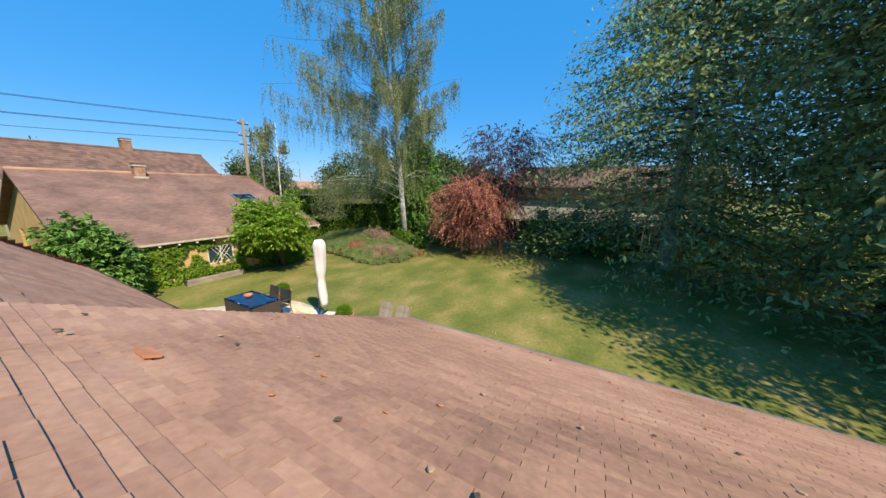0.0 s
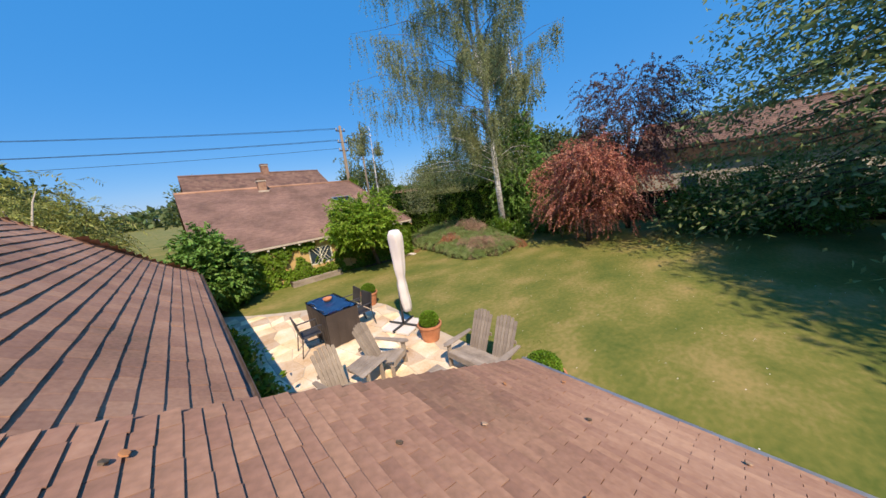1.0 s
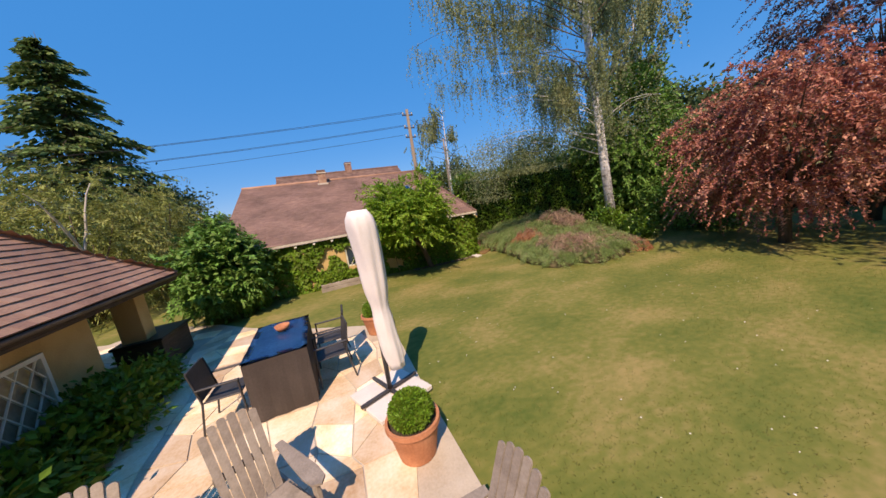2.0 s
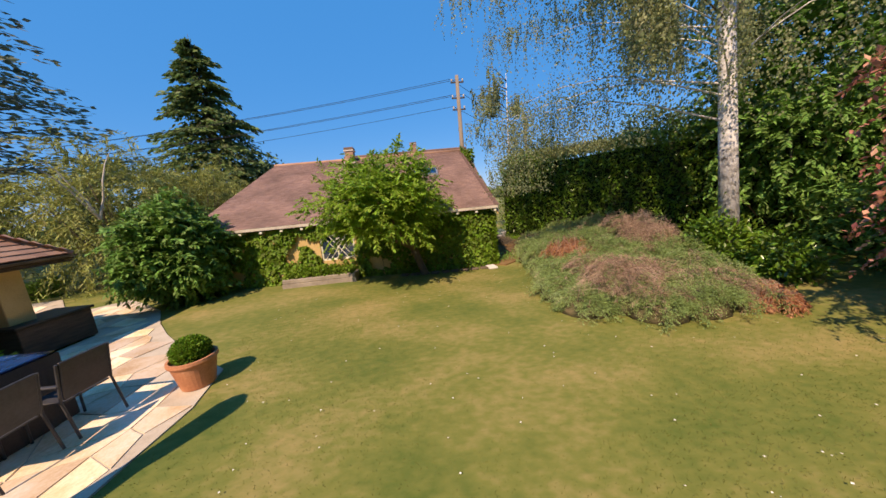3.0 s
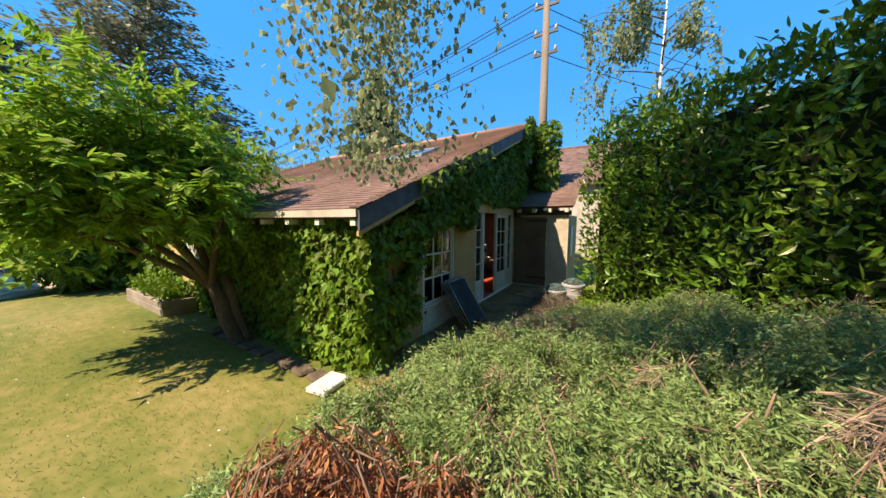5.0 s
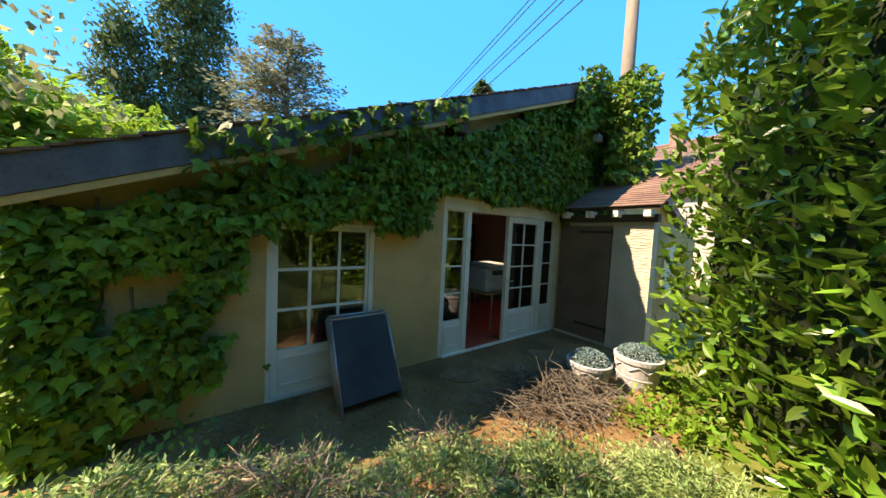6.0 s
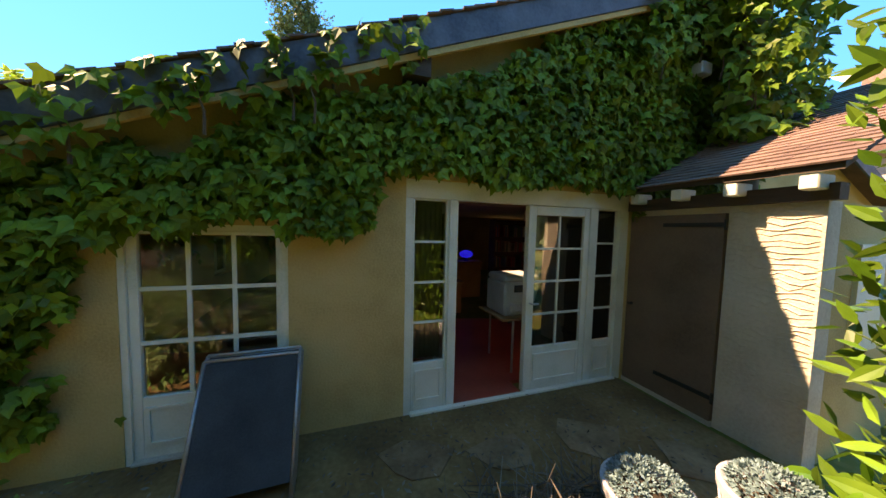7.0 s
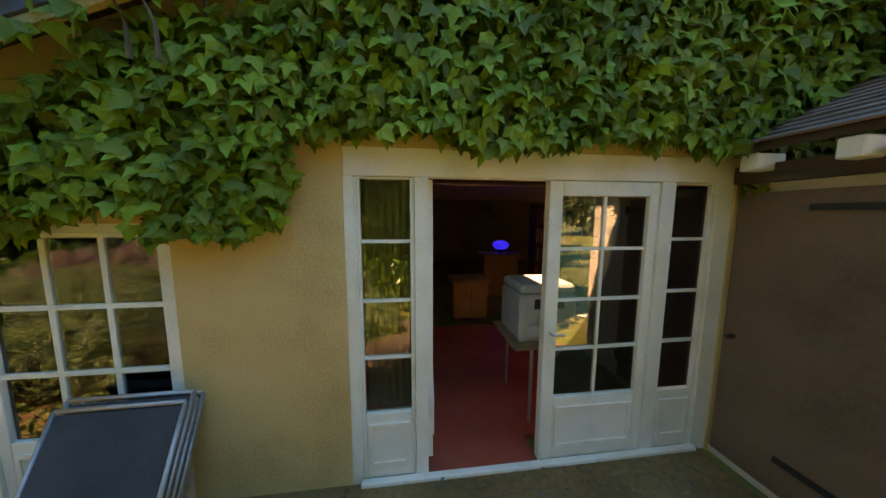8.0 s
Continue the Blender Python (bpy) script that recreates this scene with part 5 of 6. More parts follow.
def bush(name, x, y, rx, ry, z0, z1, material, label, category="shrub", n=260, per=30, leaf=0.12, width=0.5, shape="oval", spread=0.2, trunk=True, up=0.3, group="", shoot=0.0, droop=0.4):
    gz = ground_z(x, y)
    b = thing(name, x, y, gz, 0, label, category, group)
    zc, rz = (z0 + z1) / 2, (z1 - z0) / 2
    if shoot:
        C, P, out = clumps((0, 0, zc), (rx - 0.5 * shoot, ry - 0.5 * shoot, rz - 0.3 * shoot), n, 1, 0.08, 0.4, lump=0.2)
        C[:, 2] = P[:, 2] = np.maximum(P[:, 2], 0.15)
        sprays("crown", P, out + 0.6 * RNG.normal(size=P.shape) + np.array([0, 0, 0.15]), shoot, per, leaf, width, material, b, droop, "long")
    else:
        C, P, out = clumps((0, 0, zc), (rx, ry, rz), n, per, spread)
        P[:, 2] = np.maximum(P[:, 2], 0.03)
        D = unit(out + 0.9 * RNG.normal(size=P.shape) + np.array([0, 0, -0.25]))
        leaves("crown", P, D, out * 0.6 + 0.5 * RNG.normal(size=P.shape) + np.array([0, 0, up + 0.3]), leaf, width, material, shape, b)
    if trunk:
        tips = [tuple(C[i] * 0.93) for i in RNG.integers(0, len(C), 22)]
        part("trunk", limb_bm((0, 0, -0.1), tips, 0.05, 0.012, 0.1), M_BARK, b, smooth=True)
    return b


# -- shrub tree in front of the vine wall
st = thing("shrub_tree", -0.28, 2.3, ground_z(0, 2.5), 0, "bright-green bushy tree with a leaning stem by the cottage wall", "tree")
C, P, OUT = clumps((-0.8, 1.0, 2.35), (1.5, 1.55, 1.2), 2600, 1, 0.05, 0.3, 0.45, -0.7, 0.26)
sprays("crown", P, OUT * np.array([1, 1, 0.6]) + 0.5 * RNG.normal(size=P.shape) + np.array([0, 0, 0.12]), 0.36, 16, 0.125, 0.36, L_SHRUB, st, 0.25)
stem = limb_bm((0, 0, -0.1), [(-0.15, 0.35, 0.9)], 0.12, 0.09, 0.0, 9)
limb_bm((0.1, -0.05, -0.1), [(0.0, 0.3, 1.0)], 0.08, 0.06, 0.0, 8, stem)
limb_bm((-0.15, 0.35, 0.88), [(-1.4, 1.2, 2.1), (-0.7, 1.9, 2.4), (0.2, 0.9, 2.6), (-1.2, 0.1, 2.2), (-0.7, 0.8, 3.0), (-1.8, 1.8, 1.9), (-0.2, -0.3, 2.4)], 0.06, 0.02, 0.15, 7, stem)
limb_bm((-0.6, 0.8, 1.8), [tuple(C[i]) for i in RNG.integers(0, len(C), 40)], 0.025, 0.006, 0.1, 5, stem)
part("trunk", stem, M_BARK, st, smooth=True)

# -- dark elder at the end of the wall, and willowy thicket behind
bush("elder_bush", -0.75, 9.3, 1.25, 1.25, 0.0, 3.0, L_ELDER, "dense dark-green rounded elder bush beside the path", n=2000, per=14, leaf=0.14, width=0.45, shoot=0.32, droop=0.35)
for bx, by, r, h in ((3.4, 14.6, 2.8, 6.0), (1.0, 19.3, 3.2, 6.2), (7.2, 13.8, 2.5, 5.6), (-2.5, 22.0, 3.2, 6.2), (11.0, 15.5, 2.8, 5.4)):
    bush("willow_bush", bx, by, r, r, 0.2, h, L_WILLOW, "yellowish willowy thicket with grey bare twigs", n=1100, per=20, leaf=0.17, width=0.22, shoot=0.95, droop=0.8, group="thicket behind the path")
dry = thing("bare_branch", 1.6, 13.4, 4.0, 0, "bleached bare branch sticking out of the thicket", "branch")
part("limb", limb_bm((0, 0, -1.2), [(0.4, -0.5, 1.1), (-0.9, 0.3, 0.7), (-1.5, -0.2, 0.4)], 0.045, 0.012, 0.2), M_CEMENT, dry)
for bx, by in ((-1.4, 14.9), (2.2, 16.6)):
    bush("box_ball", bx, by, 0.55, 0.5, 0.0, 0.75, L_BOX, "small clipped round bush beside the path", "shrub", 120, 30, 0.06, 0.6, "oval", 0.06, True)

# -- planting along the house wall
for i in range(11):
    bx = -11.9 + i * 0.7
    bush("border_plant", bx, 9.72 + 0.1 * math.sin(i * 2.1), 0.5, 0.36, 0.05, 0.6 + 0.18 * math.sin(i * 1.7), L_VINE, "leafy dark-green border plant against the wall", "plant", 60, 34, 0.13, 0.5, "oval", 0.12, True, group="border along the wall")


# -- wall vines
def vine(name, pts, nrm, label, leaf=0.115, droop=0.9, mat_=None):
    v = tagged(new(name), label, "vine")
    P = np.array(pts)
    n = len(P)
    N = np.tile(np.array(nrm, float), (n, 1)) + RNG.normal(size=(n, 3)) * 0.38
    D = RNG.normal(size=(n, 3)) * 0.45 + np.array([0, 0, -droop]) + 0.25 * np.array(nrm, float)
    leaves("foliage", P, D, N, leaf, 0.95, mat_ or L_VINE, "vine", v, "stuff")
    bm = bmesh.new()
    lower = np.flatnonzero(P[:, 2] <= np.median(P[:, 2]))
    for i in lower[RNG.integers(0, len(lower), 14)]:
        p = Vector(P[i]) - Vector(nrm) * 0.01
        low_ = p + Vector((0.04, 0.04, 0.34 if P[:, 2].max() < 4.7 else -0.3))
        mid_ = (p + low_) / 2 + Vector((0.03, 0.0, 0.0))
        tube(bm, [low_, mid_, p], [0.012, 0.008, 0.004], 5)
    part("stem", bm, M_BARK, v)["kind"] = "stuff"
    return v


def fbm(a, b, s=1.0, o=0.0):
    return noise.noise((a * s, b * s, o)) + 0.5 * noise.noise((a * s * 2.3, b * s * 2.3, o + 4))


pts = []
while len(pts) < 7600:
    y, z = RNG.uniform(0.02, 9.2), RNG.uniform(0.05, 1.98)
    if 4.55 < y < 5.65 and 0.6 < z < 1.6 and RNG.random() < 0.85:
        continue
    if fbm(y, z, 1.1) > (-0.75 if y < 3.4 else -0.25):
        pts.append((0.07 - 0.15 * RNG.random() * (0.6 + 0.4 * math.sin(y * 2.1)), y, z))
va = vine("wall_vine", pts, (-1, 0, 0.15), "sunlit green vine covering the cottage side wall")


def gable_keep(x, z):
    top = roof_z(x) - 0.28
    if z > top or (z < 2.0 and 5.95 < x):
        return False
    lo = 1.95 + 0.3 * fbm(x, 1.3, 1.4) - (0.2 if 2.5 < x < 3.2 else 0.0)
    if 3.25 < x < 6.3:
        lo = 2.34 + 0.1 * fbm(x, 1.3, 2.4)
    if x < 1.5:
        lo = 0.8 + 0.5 * fbm(x, 4.0, 2.2) - 1.1 * max(0, 0.95 - x)
        if 0.15 < fbm(x * 1.3, z * 1.3, 1.6, 3.0) and z < 1.4 and x > 0.35:
            return False
    if 1.25 < x < 2.6:
        lo = max(lo, 1.72 + 0.08 * fbm(x, 0.0, 3.0))
    patch = x < 1.45 and 0.3 < z < 0.8 and fbm(x, z, 2.0, 9.0) > -0.05
    if 4.9 < x < 6.9 and z > top - 0.25:
        return True
    bare = 0.0 < x < 4.8 and z > top - 0.1 + 0.25 * fbm(x, 7.0, 1.5)
    return (z > lo or patch) and not bare


pts = []
for _ in range(90000):
    x, z = RNG.uniform(0.0, 8.4), RNG.uniform(0.0, 4.9)
    if gable_keep(x, z):
        pts.append((x, -0.03 - 0.2 * RNG.random() ** 1.3, z))
    if len(pts) > 17000:
        break
vb = vine("wall_vine", pts, (0, -1, 0.2), "shaded vine hanging over the gable and door head", 0.1)
pts = [(x, -0.03 - 0.16 * RNG.random(), z) for x, z in zip(RNG.uniform(-0.02, 0.32, 800), RNG.uniform(0.0, 1.85, 800))]
vine("wall_vine", pts, (-0.6, -0.8, 0.1), "sunlit vine edge at the cottage corner", 0.12)
pts = []
for _ in range(1100):
    a, r = RNG.uniform(0, 2 * math.pi), 0.5 * RNG.random() ** 0.5
    pts.append((7.5 + r * math.cos(a) - 0.15, -0.6 + r * math.sin(a) * 0.8 - 0.1, RNG.uniform(2.9, 5.15 - 0.4 * r)))
vine("climbing_vine", pts, (-0.4, -0.6, 0.5), "bright vine mass climbing the foot of the pole", 0.13)
pts = []
for _ in range(1250):
    x = RNG.choice([RNG.uniform(0.9, 3.6), RNG.uniform(6.0, 8.6)], p=[0.16, 0.84])
    pts.append((x, RAKE_Y - 0.02 - 0.1 * RNG.random(), roof_z(x) + (RNG.uniform(-0.36, 0.03) if x < 4 else RNG.uniform(-0.9, 0.3))))
vine("wall_vine", pts, (-0.2, -0.8, 0.5), "bright vine shoots climbing over the verge to the ridge", 0.105)

# -- laurel hedge
hedge = thing("laurel_hedge", label="tall glossy green laurel hedge beside the patio", category="hedge")
line = [(5.55, -1.88), (3.8, -3.3), (1.4, -5.1), (-1.2, -7.2), (-4.0, -9.6)]
P, N_ = [], []
for (x0, y0), (x1, y1) in zip(line, line[1:]):
    ln = math.hypot(x1 - x0, y1 - y0)
    nx, ny = (y1 - y0) / ln, -(x1 - x0) / ln
    nx, ny = (nx, ny) if -nx + ny > 0 else (-nx, -ny)
    near = 5200 if x0 > 1 else 3200
    for _ in range(int(near * ln / 3.0)):
        f = RNG.random()
        face = RNG.random() < 0.8
        z = RNG.uniform(0.1, 4.0) if face else 4.0
        dep = (0.55 * abs(RNG.normal()) * 0.5 if face else RNG.uniform(0, 1.5)) - 0.22 * fbm(f * ln + x0, z, 1.3)
        if not face:
            z = 3.9 + 0.25 * fbm(f * ln + x0, dep, 1.8)
        P.append((x0 + f * (x1 - x0) - nx * dep, y0 + f * (y1 - y0) - ny * dep, z + 0.1 * RNG.normal()))
        N_.append((nx, ny, 0.5) if face else (0, 0, 1))
P, N_ = np.array(P), np.array(N_)
D = unit(N_ * 0.7 + 0.8 * RNG.normal(size=P.shape) + np.array([0, 0, 0.25]))
leaves("foliage", P, D, N_ * 0.3 + 0.7 * RNG.normal(size=P.shape) + np.array([0, 0, 0.7]), 0.155, 0.36, L_HEDGE, "long", hedge, "stuff")
bm = bmesh.new()
for (x0, y0), (x1, y1) in zip(line, line[1:]):
    for f in np.arange(0, 1, 0.16):
        bx, by = x0 + f * (x1 - x0) + 0.65, y0 + f * (y1 - y0) - 0.75
        limb_bm((bx, by, -0.1), [(bx + RNG.uniform(-0.4, 0.4), by + RNG.uniform(-0.4, 0.4), RNG.uniform(2.6, 3.8)) for _ in range(2)], 0.05, 0.015, 0, 5, bm)
part("stem", bm, M_BARK, hedge, smooth=True)
# near-black boxes added behind the leaves: the hedge's inner shade, painted as colour
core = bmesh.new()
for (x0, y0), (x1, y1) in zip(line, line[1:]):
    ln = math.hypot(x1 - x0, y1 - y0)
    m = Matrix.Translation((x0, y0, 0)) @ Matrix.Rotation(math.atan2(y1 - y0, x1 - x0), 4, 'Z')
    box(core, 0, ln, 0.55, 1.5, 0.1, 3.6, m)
part("shade_core", core, mat("hedge_depth_shade", [(0.008, 0.014, 0.004), (0.015, 0.025, 0.007), (0.025, 0.04, 0.01)], 1.0, 3, 20, 1.0), hedge)


# -- birches
def birch(x, y, h, r, stems, label, strands, per, rt=0.17, lf=0.085, lean=(0.0, 0.0)):
    b = thing("birch_tree", x, y, 0, 0, label, "tree", "birches by the hedge")
    bm, lbm = bmesh.new(), bmesh.new()
    tips, P, D = [], [], []
    for dx, dy, f0 in stems:
        path = []
        for i in range(8):
            f = i / 7
            path.append((lean[0] * h * f + dx * max(0, f - f0) * 2.2 + 0.03 * math.sin(f * 5), lean[1] * h * f + dy * max(0, f - f0) * 2.2 + 0.03 * math.sin(f * 4), -0.1 + h * f))
        tube(bm, path, [rt * (1 - 0.85 * i / 7) for i in range(8)], 10)
        for k in range(32):
            f = RNG.uniform(0.26, 0.97)
            i = min(6, int(f * 7))
            p = np.array(path[i]) + (f * 7 - i) * (np.array(path[i + 1]) - np.array(path[i]))
            a = RNG.uniform(0, 2 * math.pi)
            L = r * (0.8 - 0.3 * f) * RNG.uniform(0.4, 1.1) * (0.65 if f < 0.3 else 1.0)
            t = p + np.array([math.cos(a) * L + 0.22 * L, math.sin(a) * L + 0.16 * L, 0.35 * L])
            tips.append((p, t))
    for p, t in tips:
        limb_bm(tuple(p), [tuple(t)], 0.024, 0.005, 0.12 * np.linalg.norm(t - p), 5, lbm)
        for k in range(strands):
            f = RNG.uniform(0.3, 1.0)
            s = p + f * (t - p) + RNG.normal(size=3) * 0.12
            ln = RNG.uniform(0.4, 2.0)
            q = np.linspace(0, 1, per)[:, None]
            drift = RNG.normal(size=3) * 0.15
            pp = s + q * (np.array([0, 0, -ln]) + drift) + RNG.normal(size=(per, 3)) * 0.032
            P.append(pp)
    P = np.concatenate(P)
    P[:, 2] = np.maximum(P[:, 2], 1.2)
    P = P[~((P[:, 2] < 3.6) & (P[:, 0] + x > -5.5) & (P[:, 0] + x < 3.0) & (P[:, 1] + y > -4.2) & (P[:, 1] + y < 0.5))]
    P = P[~((P[:, 2] < 7.0) & (np.hypot(P[:, 0] - lean[0] * P[:, 2], P[:, 1] - lean[1] * P[:, 2]) < 1.3))]
    D = RNG.normal(size=P.shape) * 0.5 + np.array([0, 0, -1])
    part("trunk", bm, M_BIRCH, b, "white peeling birch bark with dark marks", True)
    part("limb", lbm, M_BARK, b, "thin brown branches", True)["kind"] = "stuff"
    leaves("crown", P, D, RNG.normal(size=P.shape), lf, 0.75, L_BIRCH, "oval", b)
    return b


birch(-3.3, -5.05, 21.0, 8.6, [(0.0, 0.0, 0.4), (0.9, 0.6, 0.4)], "tall weeping birch with twin white stems", 84, 36, rt=0.2, lf=0.07, lean=(0.045, 0.037))
birch(8.6, -3.6, 9.4, 3.4, [(0.0, 0.0, 0.4)], "slender weeping birch behind the hedge", 15, 20, rt=0.1, lf=0.13)
birch(-1.0, -11.0, 14.0, 5.5, [(0.3, 0.2, 0.4)], "tall birch in the row behind", 26, 20, rt=0.13, lf=0.15)
for bx, by, rr_, h in ((-3.2, -4.8, 0.4, 1.35), (-3.9, -5.4, 0.55, 0.85)):
    bush("laurel_bush", bx, by, rr_, rr_, 0.0, h, L_HEDGE, "glossy green undergrowth round the birch foot", n=170, per=30, leaf=0.13, width=0.45, spread=0.14, group="undergrowth by the birch")
bush("garden_tree", -1.8, -8.7, 2.3, 2.3, 0.4, 8.0, L_ELDER, "dense green tree behind the birch", "tree", n=2200, per=16, leaf=0.16, width=0.42, shoot=0.5, droop=0.4)
# low bough reaching over the juniper towards the cottage
bough = thing("birch_bough", -3.3, -5.05, 0, 0, "long drooping birch bough with hanging leafy twigs", "branch")
bm = bmesh.new()
ends = [((0.2, 0.15, 3.6), (2.9, 4.35, 4.5)), ((0.2, 0.17, 4.0), (2.4, 4.2, 4.9)), ((0.22, 0.18, 4.4), (3.3, 4.5, 4.6))]
P = []
for a, e in ends:
    a, e = np.array(a), np.array(e)
    limb_bm(tuple(a), [tuple(e)], 0.024, 0.006, 0.5, 7, bm)
    for k in range(170):
        f = 0.3 + 0.76 * RNG.random() ** 0.55
        s = a + f * (e - a) + np.array([0, 0, 0.5 * 4 * f * (1 - f)]) + RNG.normal(size=3) * 0.22
        ln = RNG.uniform(1.1, 3.0)
        pp = s + np.linspace(0, 1, 22)[:, None] * np.array([RNG.normal() * 0.12, RNG.normal() * 0.12, -ln]) + RNG.normal(size=(22, 3)) * 0.05
        pp[:, 2] = np.maximum(pp[:, 2], (2.3 if f > 0.84 else 3.3) + 0.3 * RNG.random(22))
        P.append(pp)
for a, e in (((0.2, 0.15, 4.2), (-0.9, 1.9, 5.0)), ((0.2, 0.15, 4.6), (0.7, 2.3, 5.2)), ((0.2, 0.15, 4.4), (-2.2, 1.0, 5.0)), ((0.2, 0.15, 5.0), (1.9, 1.2, 5.6)), ((0.2, 0.15, 4.8), (-1.2, -1.4, 5.4)), ((0.2, 0.15, 5.4), (-2.6, 2.4, 6.4)),
             ((0.25, 0.2, 5.2), (2.3, 3.4, 6.5)), ((0.25, 0.2, 5.6), (1.2, 4.2, 7.0)), ((0.25, 0.2, 5.4), (3.4, 2.4, 6.6)), ((0.25, 0.2, 6.0), (0.2, 3.0, 7.4))):
    a, e = np.array(a), np.array(e)
    limb_bm(tuple(a), [tuple(e)], 0.02, 0.005, 0.4, 6, bm)
    for k in range(34):
        f = RNG.uniform(0.3, 1.06)
        s = a + f * (e - a) + np.array([0, 0, 0.4 * 4 * f * (1 - f)]) + RNG.normal(size=3) * 0.3
        ln = RNG.uniform(0.5, 1.8)
        P.append(s + np.linspace(0, 1, 20)[:, None] * np.array([RNG.normal() * 0.12, RNG.normal() * 0.12, -ln]) + RNG.normal(size=(20, 3)) * 0.06)
        P[-1][:, 2] = np.maximum(P[-1][:, 2], 3.1 + 0.3 * RNG.random(20))
P = np.concatenate(P)
P[:, 2] = np.maximum(P[:, 2], 2.15 + 0.4 * RNG.random(len(P)))
part("limb", bm, M_BIRCH, bough, smooth=True)["kind"] = "stuff"
leaves("foliage", P, RNG.normal(size=P.shape) * 0.5 + np.array([0, 0, -1]), RNG.normal(size=P.shape), 0.058, 0.75, L_BIRCH, "oval", bough, "stuff")

# -- copper-leaved tree and the purple one behind
for x, y, z, r, rz, n, m_, lab in ((-8.0, -6.0, 3.0, 3.2, 2.6, 1300, L_RED, "copper-pink weeping tree at the lawn edge"), (-8.8, -9.9, 6.0, 3.6, 3.4, 1200, L_PURPLE, "dark purple-leaved tree behind the copper one")):
    t = thing("copper_tree", x, y, ground_z(x, y), 0, lab, "tree")
    C, P, OUT = clumps((0, 0, z), (r - 0.4, r - 0.4, rz - 0.2), n // 5, 6, 0.2, 0.3, lump=0.26)
    P[:, 2] = np.maximum(P[:, 2], 1.3 + 0.5 * RNG.random(len(P)))
    keep = P[:, 0] + 0.55 * P[:, 1] < 3.4 + 0.5 * np.sin(P[:, 2] * 3)
    P, OUT = P[keep], OUT[keep]
    sprays("crown", P, OUT * np.array([1, 1, 0.5]) + 0.55 * RNG.normal(size=P.shape) + np.array([0, 0, -0.15]), 0.75, 34, 0.095, 0.55, m_, t, 0.6, "oval", 0.9)
    bm = limb_bm((0, 0, -0.1), [(0.1, 0.1, z)], 0.16, 0.09)
    limb_bm((0.05, 0.05, z * 0.45), [tuple(C[i] * 0.95) for i in RNG.integers(0, len(C), 26)], 0.04, 0.008, 0.4, 5, bm)
    part("trunk", bm, M_BARK, t, smooth=True)


# -- conifers
def conifer(name, x, y, h, r, material, label, whorls=26, per=9, needles=90, droop=0.25, base=0.12, bark=None, cone=1.0, nl=0.2, fuzz=0.0):
    t = thing(name, x, y, ground_z(x, y), 0, label, "tree")
    bm = tube(bmesh.new(), [(0, 0, -0.1), (0.05, 0, h * 0.5), (0, 0.04, h)], [0.025 * h, 0.014 * h, 0.01], 9)
    P, D = [], []
    lbm = bmesh.new()
    for w in range(whorls):
        f = base + (1 - base) * (w / whorls) ** 0.9
        L0 = r * ((1 - f) ** cone + 0.05)
        for k in range(per):
            if RNG.random() < 0.1:
                continue
            a = RNG.uniform(0, 2 * math.pi)
            L = L0 * RNG.uniform(0.7, 1.15)
            z = h * f + RNG.normal() * 0.12
            e = np.array([math.cos(a) * L, math.sin(a) * L, z - droop * L + 0.12 * L * RNG.normal()])
            s = np.array([0, 0, z])
            limb_bm(tuple(s), [tuple(e)], 0.012 * h * 0.25, 0.005, 0.06 * L, 4, lbm)
            n = int(needles * (0.35 + L / r))
            q = RNG.uniform(0.15, 1.0, n)[:, None]
            side = np.cross(unit((e - s)[None])[0], [0, 0, 1.0])
            pp = s + q * (e - s) + side * (RNG.normal(size=(n, 1)) * 0.22 * L * (1.05 - 0.6 * q)) + RNG.normal(size=(n, 3)) * 0.06 + np.array([0, 0, 0.06 * L]) * 4 * q * (1 - q) - np.array([0, 0, 0.18]) * RNG.random((n, 1))
            P.append(pp)
            D.append(unit(e - s + side * RNG.normal(size=(n, 1)) * 0.9 * L + np.array([0, 0, -0.3 * L])))
    part("trunk", bm, bark or M_BARK, t, smooth=True)
    part("limb", lbm, M_BARK, t, smooth=True)["kind"] = "stuff"
    P, D = np.concatenate(P), np.concatenate(D)
    P, D = P + fuzz * 0.3 * RNG.normal(size=P.shape), D + fuzz * RNG.normal(size=D.shape)
    leaves("crown", P, D, RNG.normal(size=P.shape) * 0.6 + np.array([0, 0, 0.8]), nl, 0.42, material, "oval", t)
    return t


conifer("spruce", 26.9, 24.8, 22.0, 10.5, L_FIR, "dark layered spruce behind the cottage", 22, 12, 110, droop=0.35, nl=0.6)
conifer("pine", 4.5, 24.0, 17.0, 7.6, L_PINE, "grey-green broad pine beyond the thicket", 20, 10, 80, droop=-0.15, base=0.2, cone=0.55, nl=0.4)
conifer("pine", 1.2, 45.0, 18.5, 4.6, L_PINE, "grey-green broad pine beyond the thicket", 18, 9, 70, droop=-0.15, base=0.2, cone=0.55, nl=0.4)
conifer("cedar", -19.1, -8.7, 17.5, 8.8, L_CEDAR, "huge spreading cedar shading the lawn", 20, 13, 250, droop=0.3, base=0.16, cone=0.35, bark=M_BIRCH, nl=0.24, fuzz=0.9)
conifer("cedar", -27.0, 2.5, 17.5, 7.0, L_CEDAR, "dark cedar on the shaded side of the lawn", 20, 13, 230, droop=0.3, base=0.12, cone=0.38, nl=0.25, fuzz=0.9)
conifer("cedar", -25.0, -4.0, 21.0, 6.5, L_CEDAR, "dark cedar on the shaded side of the lawn", 22, 12, 150, droop=0.3, base=0.1, cone=0.45, nl=0.3, fuzz=0.9)
